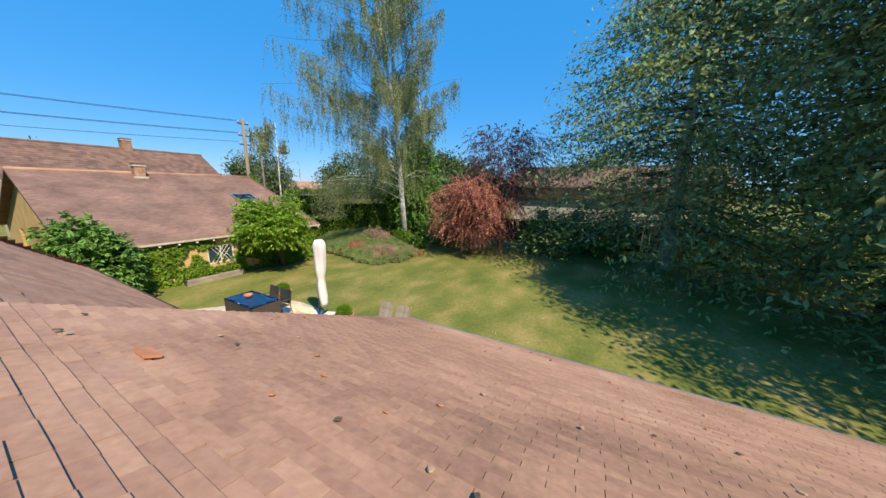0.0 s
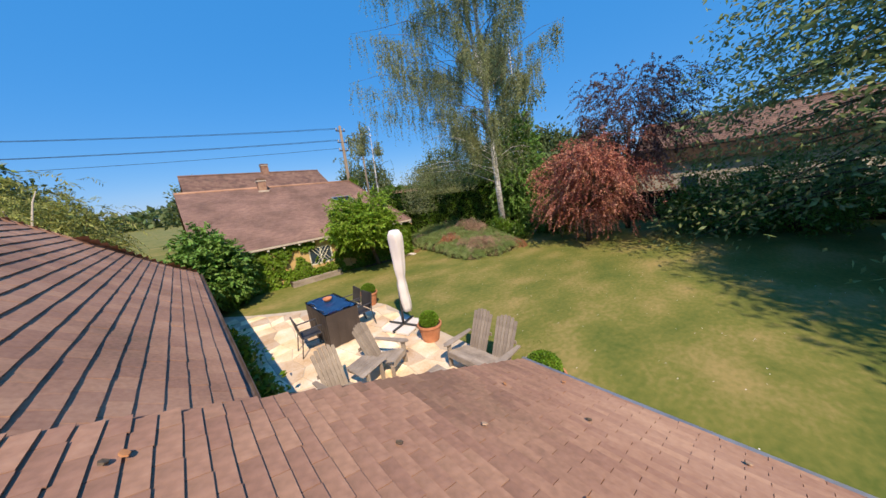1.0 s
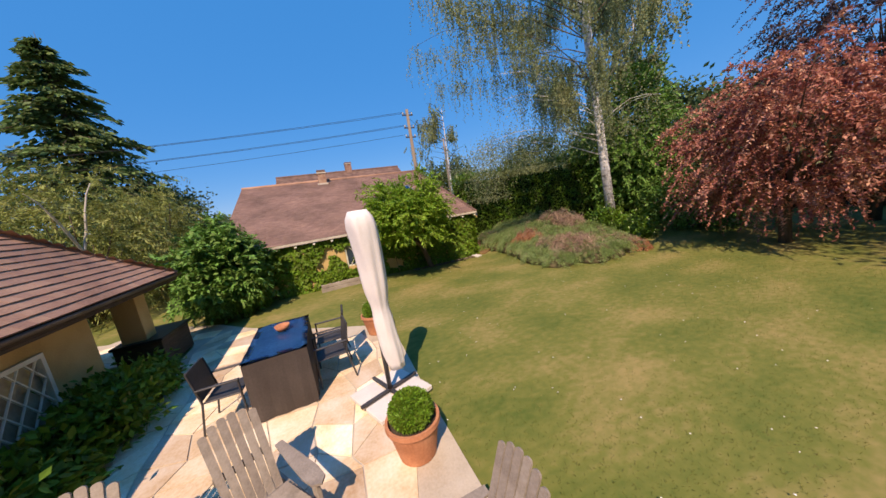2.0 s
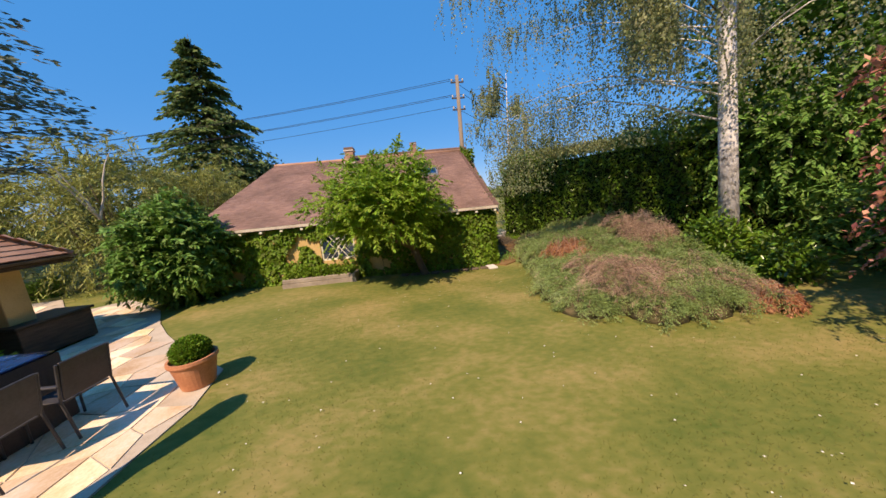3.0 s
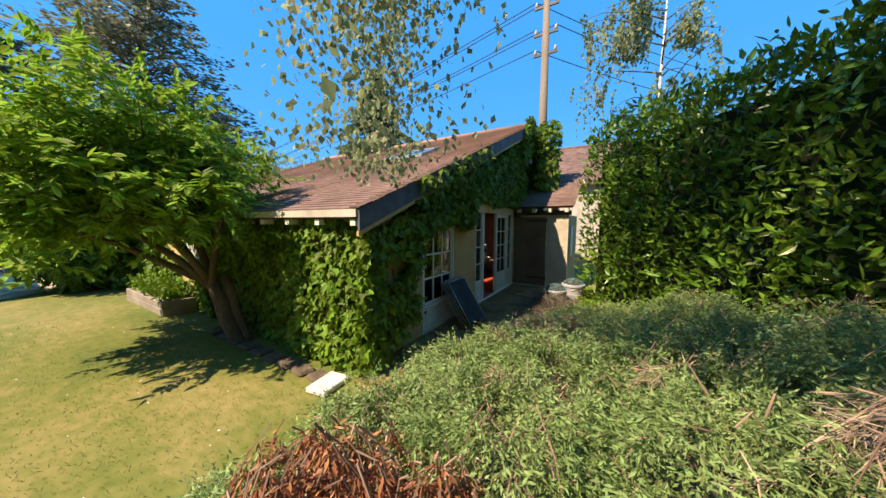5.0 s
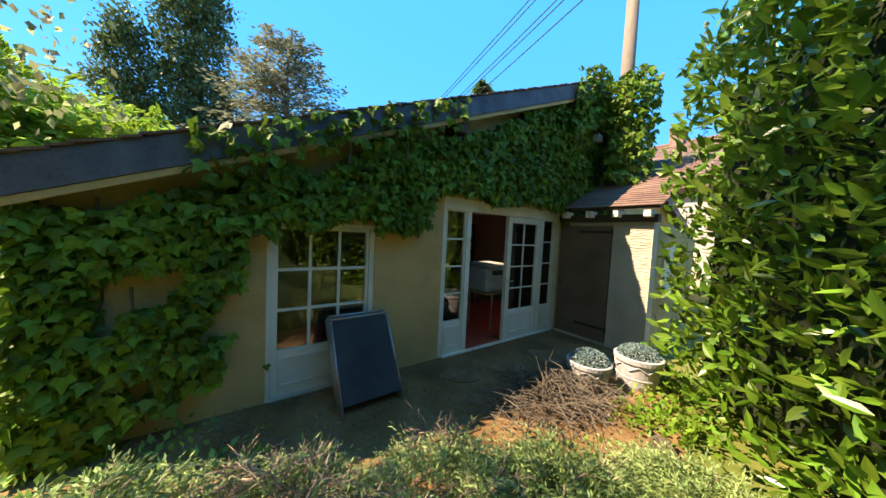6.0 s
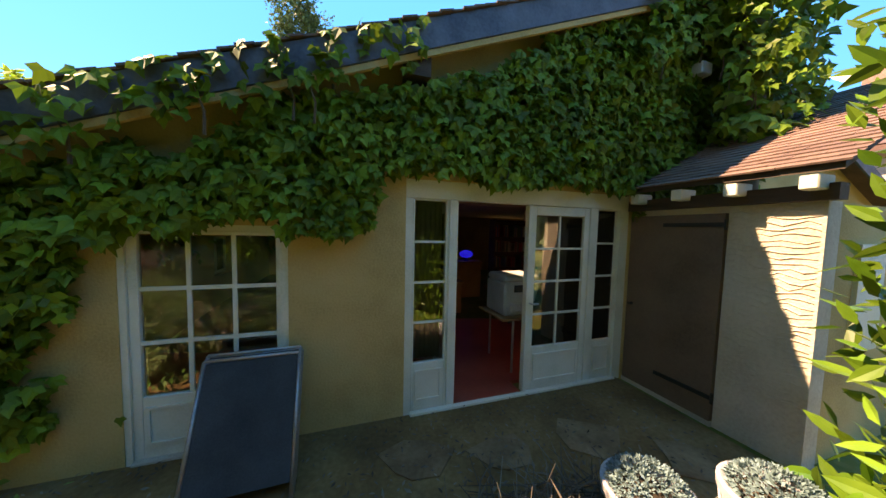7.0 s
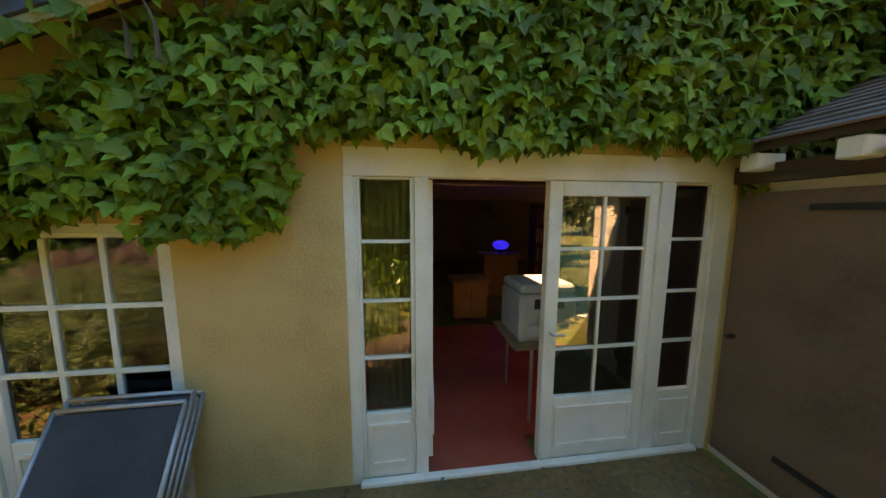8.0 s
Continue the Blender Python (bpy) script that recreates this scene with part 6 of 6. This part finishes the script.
for px, py, h in ((-4.2, 45.0, 40.0), (-9.0, 46.0, 26.0), (-1.9, 46.5, 37.0)):
    bush("poplar", px, py, 2.4, 2.4, 1.0, h, L_FAR, "tall column-shaped poplar far beyond the roof", "tree", 300, 40, 0.5, 0.6, "oval", 0.55, True, group="far poplars")
conifer("pine", 14.5, 40.0, 15.0, 5.0, L_PINE, "grey round pine far behind the roof", 16, 9, 60, droop=-0.2, base=0.25, cone=0.45, nl=0.5)
# dark shrubs along the back of the lawn
for i, (bx, by, r, h) in enumerate(((-12.5, -9.8, 1.8, 2.9), (-15.3, -10.2, 1.9, 3.2), (-22.0, -11.0, 2.2, 3.4), (-25.5, -9.5, 2.2, 3.4), (-4.8, -8.2, 1.5, 2.4), (-29.0, -3.0, 2.4, 3.5), (0.8, -9.6, 1.8, 3.2))):
    bush("laurel_bush", bx, by, r * 1.25, r, 0.0, h, L_ELDER, "dark evergreen shrub at the back of the lawn", n=190, per=36, leaf=0.17, width=0.42, spread=0.26, group="shrubs behind the lawn")

# -- junipers: low feathery mounds, green with dead brown boughs
JUN = [(-4.3, -0.75, 0.62, 0.42, "g"), (-3.5, -0.72, 0.62, 0.48, "g"), (-2.7, -0.98, 0.62, 0.55, "g"), (-1.8, -1.2, 0.55, 0.55, "g"), (-0.95, -1.35, 0.58, 0.72, "g"), (-0.05, -1.42, 0.6, 0.72, "g"),
       (-4.15, -1.65, 0.95, 0.92, "d"), (-4.85, -1.75, 0.62, 0.55, "g"), (-4.8, -2.5, 0.7, 0.58, "g"), (-3.3, -1.7, 0.8, 0.82, "m"), (-4.55, -3.2, 0.75, 0.6, "m"), (-4.95, -3.75, 0.5, 0.45, "r"),
       (-3.85, -2.6, 0.85, 0.72, "m"), (-3.0, -2.6, 0.85, 0.75, "g"), (-3.7, -3.5, 0.85, 0.75, "g"), (-2.6, -3.5, 0.85, 0.85, "g"), (-2.4, -1.85, 0.6, 0.75, "g"),
       (-1.75, -1.7, 0.62, 1.15, "r"), (-2.15, -1.9, 0.5, 0.85, "r"), (-1.55, -2.15, 0.45, 1.05, "r"), (-1.9, -2.75, 0.85, 0.92, "g"), (-0.95, -2.2, 0.8, 1.0, "g"), (0.05, -2.25, 0.8, 0.95, "g"), (-0.75, -3.1, 0.9, 1.12, "g"),
       (0.55, -3.05, 0.85, 0.98, "g"), (-1.0, -4.25, 1.05, 1.5, "d"), (-1.95, -4.15, 0.85, 1.25, "d"), (0.15, -4.2, 0.95, 1.38, "g"), (1.2, -3.7, 0.85, 1.08, "g"), (-0.3, -5.0, 0.85, 1.3, "d"), (-2.8, -4.3, 0.75, 0.95, "g"),
       (0.7, -1.65, 0.6, 0.7, "g"), (1.35, -1.95, 0.58, 0.68, "m"), (1.95, -2.2, 0.58, 0.66, "g"), (1.5, -2.75, 0.75, 0.72, "g"), (2.3, -3.0, 0.75, 0.64, "g"), (2.65, -2.45, 0.5, 0.52, "g"), (3.2, -2.95, 0.55, 0.48, "g"), (1.9, -3.6, 0.75, 1.1, "g"), (2.7, -3.6, 0.6, 0.95, "g"), (1.5, -4.3, 0.7, 1.2, "g")]
TX = {"g": "feathery green spreading juniper mound on the lawn", "d": "juniper mound with dead grey-brown boughs", "r": "rust-red dead juniper clump", "m": "patchy juniper mound, half green half dry"}
# dark colour that stands in for the shade between the boughs
M_DEPTH_SHADE = mat("juniper_depth_shade", [(0.06, 0.06, 0.026), (0.095, 0.085, 0.04), (0.14, 0.11, 0.06)], 1.0, 6, 40, 1.0)


def juniper(x, y, r, h, k):
    """Overlapping feathered boughs that arch outwards over a low dome."""
    j = thing("juniper", x, y, 0, 0, TX[k], "shrub", "junipers")
    nb, tw, pe = int(95 + 75 * r), 17, 8
    ph = RNG.uniform(0, 6.28, 3)
    a = RNG.uniform(0, 2 * math.pi, nb) + 0.3
    lob = 1 + 0.2 * np.sin(2 * a + ph[0]) + 0.16 * np.sin(5 * a + ph[1])
    rho = r * lob * 0.8 * RNG.random(nb) ** 0.75
    rho2 = rho + r * RNG.uniform(0.22, 0.5, nb)

    def height(p):
        return h * np.clip(1 - (p / (1.18 * r * lob)) ** 2, 0, 1) ** 0.6

    a2 = a + RNG.normal(size=nb) * 0.35
    hang = 0.35 if k == "r" else 0.85
    S = np.column_stack([rho * np.cos(a), rho * np.sin(a), height(rho) * RNG.uniform(0.55, 1.0, nb)])
    E = np.column_stack([rho2 * np.cos(a2), rho2 * np.sin(a2), np.maximum(0.04, height(rho2) * hang * RNG.uniform(0.8, 1.15, nb))])
    M = (S + E) / 2 + np.array([0, 0, 1.0]) * (0.12 * h + 0.05) * RNG.uniform(0.5, 1.6, (nb, 1))
    q = RNG.uniform(0.1, 1.0, (nb, tw, 1))
    B = (1 - q) ** 2 * S[:, None] + 2 * q * (1 - q) * M[:, None] + q * q * E[:, None]
    T = unit((2 * (1 - q) * (M - S)[:, None] + 2 * q * (E - M)[:, None]).reshape(-1, 3)).reshape(nb, tw, 3)
    side = np.cross(T, np.array([0, 0, 1.0])) * RNG.choice([-1.0, 1.0], (nb, tw, 1))
    dead = RNG.random(nb) < {"g": 0.04, "m": 0.45, "d": 0.82, "r": 0.97}[k]
    W = 0.8 * T + 0.8 * side + 0.35 * RNG.normal(size=T.shape) + np.array([0, 0, -0.1 if k != "r" else -0.9])
    W /= np.linalg.norm(W, axis=2, keepdims=True)
    ln = RNG.uniform(0.08, 0.2, (nb, tw, 1, 1)) * (1.15 - 0.5 * q[..., None])
    P = B[:, :, None] + ln * np.linspace(0.1, 1, pe)[None, None, :, None] * W[:, :, None] + 0.008 * RNG.normal(size=(nb, tw, pe, 3))
    P[..., 2] = np.maximum(P[..., 2], 0.02)
    D = W[:, :, None] + 0.45 * RNG.normal(size=P.shape)
    for sel, name, sz, wd, m_ in ((~dead, "green_spray", 0.038, 0.3, L_JUNI), (dead, "dead_spray", 0.055 if k == "r" else 0.08, 0.26 if k == "r" else 0.06, L_DEAD if k == "r" else L_TWIG)):
        if sel.any():
            p, d = P[sel].reshape(-1, 3), D[sel].reshape(-1, 3)
            leaves(name, p, d, RNG.normal(size=p.shape) + np.array([0, 0, 0.6]), sz, wd, m_, "oval", j, "stuff")
    bm = bmesh.new()
    for b in range(nb):
        if dead[b] or b % 5 == 0:
            tube(bm, [tuple(S[b]), tuple((S[b] + M[b]) / 2 * np.array([1, 1, 1.02])), tuple((M[b] + E[b]) / 2), tuple(E[b])], [0.005, 0.004, 0.003, 0.0012], 4)
    part("stem", bm, L_TWIG, j)["kind"] = "stuff"
    # added dark dome hides the lawn and paints shaded depth under the boughs
    part("shade_core", lathe([(0.84 * r, 0.0), (0.76 * r, 0.24 * h), (0.5 * r, 0.46 * h), (0.15 * r, 0.54 * h)], 14), M_DEPTH_SHADE, j, smooth=True)


for x, y, r, h, k in JUN:
    juniper(x, y, r, h, k)
# ---------- poles, wires and far buildings ----------
M_POLE = mat("pole_wood", [(0.16, 0.13, 0.1), (0.24, 0.2, 0.16), (0.3, 0.26, 0.21)], 0.9, 3, 30, 0.4, stretch=(1, 1, 0.2))


def pole(x, y, h, label):
    p = thing("utility_pole", x, y, 0, 0, label, "pole", "overhead line poles")
    part("post", tube(bmesh.new(), [(0, 0, -0.2), (0.02, 0, h * 0.5), (0, 0, h)], [0.15, 0.125, 0.095], 12), M_POLE, p, smooth=True)
    for z in (h - 0.35, h - 1.15, h - 1.75):
        part("crossarm", boxes((-0.03, 0.03, -0.36, 0.36, z - 0.035, z + 0.035)), M_ANTHR, p)
        for s in (-0.3, 0.3):
            part("insulator", lathe([(0.03, z + 0.036), (0.05, z + 0.07), (0.035, z + 0.12), (0.045, z + 0.15), (0.02, z + 0.18)], 10), M_CEMENT, p, m=pose(0, s, 0), smooth=True)
    return p


pole(7.42, -0.5, 8.9, "wooden utility pole behind the cottage gable")
pole(21.0, -9.5, 10.0, "wooden utility pole beyond the hedge")
pole(17.0, 48.0, 9.5, "wooden utility pole down the lane")


def wire(a, b, sag):
    w = thing("overhead_wire", label="thin black overhead cable sagging between poles", category="cable", group="overhead cables")
    a, b = Vector(a), Vector(b)
    pts = []
    for i in range(15):
        f = i / 14
        p = a.lerp(b, f)
        p.z -= sag * 4 * f * (1 - f)
        pts.append(p)
    part("strand", tube(bmesh.new(), pts, 0.014, 4), M_BLACK, w)


for z, s in ((8.73, 0.32), (8.73, -0.32), (7.93, 0.32), (7.93, -0.32), (7.33, 0.3)):
    wire((7.42, -0.5 + s, z), (17.0, 48.0 + s, z + 0.5), 0.9)
for z, s in ((8.73, 0.3), (7.93, -0.3), (7.33, 0.3)):
    wire((7.42, -0.5 + s, z), (21.0, -9.5 + s, z + 1.0), 0.35)


def far_house(name, label, x0, x1, y0, y1, eave, ridge, axis, wallm, tilem):
    h = thing(name, label=label, category="house")
    part("wall", boxes((x0 + 0.4, x1 - 0.4, y0 + 0.4, y1 - 0.4, 0, eave)), wallm, h)
    if axis == "y":
        xm = (x0 + x1) / 2
        part("roof", slab([(x0, y0, eave - 0.1), (xm, y0, ridge), (xm, y1, ridge), (x0, y1, eave - 0.1)], 0.14), tilem, h)
        part("roof", slab([(x1, y0, eave - 0.1), (xm, y0, ridge), (xm, y1, ridge), (x1, y1, eave - 0.1)], 0.14), tilem, h)
        tile_roof("roof_tiles", (x0, y0, eave - 0.08), (0, 1, 0), (xm - x0, 0, ridge - eave + 0.1), y1 - y0, math.hypot(xm - x0, ridge - eave + 0.1), h, 0.3, 0.3, material=tilem)
        for y in (y0 + 0.4, y1 - 0.6):
            bm = bmesh.new()
            v = [bm.verts.new(p) for p in ((x0 + 0.4, y, eave - 0.01), (x1 - 0.4, y, eave - 0.01), (xm, y, ridge - 0.2), (x0 + 0.4, y + 0.2, eave - 0.01), (x1 - 0.4, y + 0.2, eave - 0.01), (xm, y + 0.2, ridge - 0.2))]
            for f in ((0, 1, 2), (5, 4, 3), (0, 3, 4, 1), (1, 4, 5, 2), (2, 5, 3, 0)):
                bm.faces.new([v[i] for i in f])
            part("gable", bm, M_CEMENT, h, "pale rendered gable")
        part("ridge_cap", tube(bmesh.new(), [(xm, y0, ridge + 0.03), (xm, y1, ridge + 0.03)], 0.12, 8), tilem, h)
    else:
        ym = (y0 + y1) / 2
        part("roof", slab([(x0, y1, eave - 0.1), (x0, ym, ridge), (x1, ym, ridge), (x1, y1, eave - 0.1)], 0.14), tilem, h)
        part("roof", slab([(x0, y0, eave - 0.1), (x0, ym, ridge), (x1, ym, ridge), (x1, y0, eave - 0.1)], 0.14), tilem, h)
        tile_roof("roof_tiles", (x0, y1, eave - 0.08), (1, 0, 0), (0, ym - y1, ridge - eave + 0.1), x1 - x0, math.hypot(ym - y1, ridge - eave + 0.1), h, 0.3, 0.3, material=tilem)
        part("ridge_cap", tube(bmesh.new(), [(x0, ym, ridge + 0.03), (x1, ym, ridge + 0.03)], 0.12, 8), tilem, h)
    return h


rear = far_house("rear_house", "old farmhouse with weathered brown roof behind the cottage", 15.0, 25.0, -3.0, 8.9, 4.2, 7.05, "y", M_CEMENT, M_TILE_OLD)
chimney(20.1, 2.2, 6.6, 7.75, 0.75, 0.6, M_BRICK, parent=rear)
side = far_house("neighbour_house", "long low neighbouring house with a pinkish tile roof", -25.0, -6.5, -27.0, -19.5, 4.75, 6.7, "x", M_CEMENT, M_TILE_OLD)
# long dark strip just below the neighbour's roof edge
part("fascia", boxes((-24.9, -6.6, -19.62, -19.54, 3.5, 4.6)), M_WOOD_D, side, "dark band under the eave")
for x in (-21.0, -17.5, -13.6, -10.2):
    w = part("window", boxes((x - 0.6, x + 0.6, -19.9, -19.86, 1.2, 2.4)), M_PAINT, side)
    part("pane", boxes((x - 0.52, x + 0.52, -19.858, -19.85, 1.28, 2.32)), M_SKYGLASS, w)
fence = thing("board_fence", label="dark close-boarded garden fence at the back", category="fence")
for k in range(46):
    part("board", boxes((-26 + k * 0.45, -25.57 + k * 0.45, -13.22, -13.2 + 0.01 * (k % 2), 0, 1.85), bevel=0.0), M_WOOD_D, fence)
for k in range(11):
    part("post", boxes((-26.05 + k * 2.02, -25.95 + k * 2.02, -13.19, -13.09, 0, 1.9)), M_WOOD_D, fence)
low = thing("stone_wall", label="low rubble stone wall beside the drive", category="wall")
for k in range(11):
    for j in range(4):
        a = 0.15 * k - 0.7 + 0.07 * (j % 2)
        part("stone", boxes((-0.17, 0.17, -0.13, 0.13, 0, 0.15), bevel=0.02), M_STONE, low, m=pose(0.6 + 2.6 * math.sin(a), 20.0 - 2.6 * math.cos(a), 0.12 + j * 0.155, 0, 0, math.degrees(a) + random.uniform(-3, 3)))
barn = far_house("distant_barn", "distant red-roofed farm building across the field", 55.0, 66.0, -48.0, -34.0, 2.6, 5.2, "y", M_CEMENT, M_TILE)

# wooded horizon
far = tagged(new("far_woods"), "band of distant trees along the horizon", "trees", kind="stuff")
n = 26000
a = RNG.uniform(0, 2 * math.pi, n)
R = 150 + 70 * RNG.random(n) + 25 * np.sin(a * 5)
hh = 6 + 3.5 * np.sin(a * 7) * np.sin(a * 3 + 1) + 2.5 * np.sin(a * 31)
P = np.column_stack([R * np.cos(a), R * np.sin(a), hh * RNG.random(n) ** 0.7])
leaves("canopy", P, RNG.normal(size=P.shape), RNG.normal(size=P.shape), 3.2, 0.7, L_FAR, "oval", far, "stuff")
# middle-distance trees that close the view between the near ones
for i, (bx, by, r, h) in enumerate(((30, 22, 4.5, 9), (36, 6, 4, 7), (33, -16, 4.5, 8.5), (22, -24, 4.5, 9), (12, -24, 4, 8.5), (2, -21, 3.8, 8), (-3, -17, 3, 6.5), (-34, -22, 5, 10), (-36, 8, 5, 10), (28, 36, 5, 10), (-8, 36, 5, 9), (10, 33, 4.5, 8))):
    bush("garden_tree", bx, by, r, r, 1.0, h, L_FAR, "full green broadleaf tree in a neighbouring garden", "tree", 260, 36, 0.4, 0.6, "oval", 0.5, True, group="trees round about")

# grass tufts, clover heads and lawn flowers
fl = tagged(new("lawn_daisies"), "scattered tiny white daisies in the lawn", "flowers", kind="stuff")
n = 300
P = np.column_stack([RNG.uniform(-16, -1, n), RNG.uniform(-4.5, 6, n), np.zeros(n)])
P[:, 2] = [ground_z(x, y) + 0.045 for x, y in P[:, :2]]
M_DAISY = mat("daisy_white", [(0.75, 0.75, 0.68), (0.8, 0.8, 0.74), (0.85, 0.85, 0.8)], 0.7, 5, 30, 0)
leaves("heads", P, RNG.normal(size=P.shape) * np.array([1, 1, 0.1]), np.tile((0, 0, 1.0), (n, 1)), 0.022, 0.9, M_DAISY, "oval", fl, "stuff")
gr = tagged(new("grass_blades"), "short dry and green grass blades of the lawn", "grass", kind="stuff")
n = 62000
x = RNG.uniform(-11, -0.3, n)
y = RNG.uniform(-4.0, 6.0, n)
gz = 0.12 * np.clip((y - 1) / 4.5, 0, 1) ** 2 * (3 - 2 * np.clip((y - 1) / 4.5, 0, 1))
P = np.column_stack([x, y, gz - 0.005])
leaves("blades", P, RNG.normal(size=P.shape) * np.array([0.7, 0.7, 0.1]) + np.array([0, 0, 0.7]), RNG.normal(size=P.shape), 0.032, 0.14, L_GRASS, "oval", gr, "stuff")

# moss, dead leaves and a slipped tile on the near roof
for k in range(60):
    x, y = RNG.uniform(-16.5, -12.8), RNG.uniform(8.0, 11.6)
    if (x + 14.2) ** 2 + (y - 9.9) ** 2 < 0.5:
        continue
    m = pose(x, y, bz(y) + 0.022, math.degrees(math.atan(BS)), 0, 0) @ Matrix.Rotation(RNG.uniform(0, 6.28), 4, 'Z')
    poly = [(0.018 * (0.6 + 0.5 * RNG.random()) * math.cos(t * 1.05), 0.013 * (0.6 + 0.5 * RNG.random()) * math.sin(t * 1.05)) for t in range(6)]
    tagged(part("dead_leaf", prism(poly, 0, 0.006), [L_DEAD, L_TWIG, M_BARK][k % 3], m=m), "curled dead leaf lying on the roof tiles", "leaf", "dead leaves on the roof")
tagged(part("slipped_tile", boxes((-0.06, 0.06, -0.03, 0.03, 0, 0.012)), M_TERRA, m=pose(-13.75, 11.41, bz(11.41) + 0.024, 23.5, 0, 0)), "bright orange replaced roof tile", "roof tile")


# ---------- paving stones ----------
def flagstones():
    rnd = random.Random(11)
    nx, ny, g = 34, 16, 0.5
    x0, y0 = -13.4, 5.5
    J = {(i, j): (x0 + i * g + (0.5 * g if j % 2 else 0) * 0.6 + rnd.uniform(-0.17, 0.17), y0 + j * g + rnd.uniform(-0.17, 0.17)) for i in range(nx + 1) for j in range(ny + 12)}
    for i in range(nx):
        for j in range(ny + 11):
            q = [J[i, j], J[i + 1, j], J[i + 1, j + 1], J[i, j + 1]]
            if not all(inside(px, py, TERRACE) for px, py in q):
                continue
            cx, cy = sum(p[0] for p in q) / 4, sum(p[1] for p in q) / 4
            poly = []
            for px, py in q:
                d = math.hypot(px - cx, py - cy)
                k = 1 - 0.014 / d
                poly.append((cx + (px - cx) * k, cy + (py - cy) * k))
            part("flagstone", prism(poly, 0.1, 0.15 + rnd.uniform(0, 0.006)), M_STONE, terrace)


flagstones()
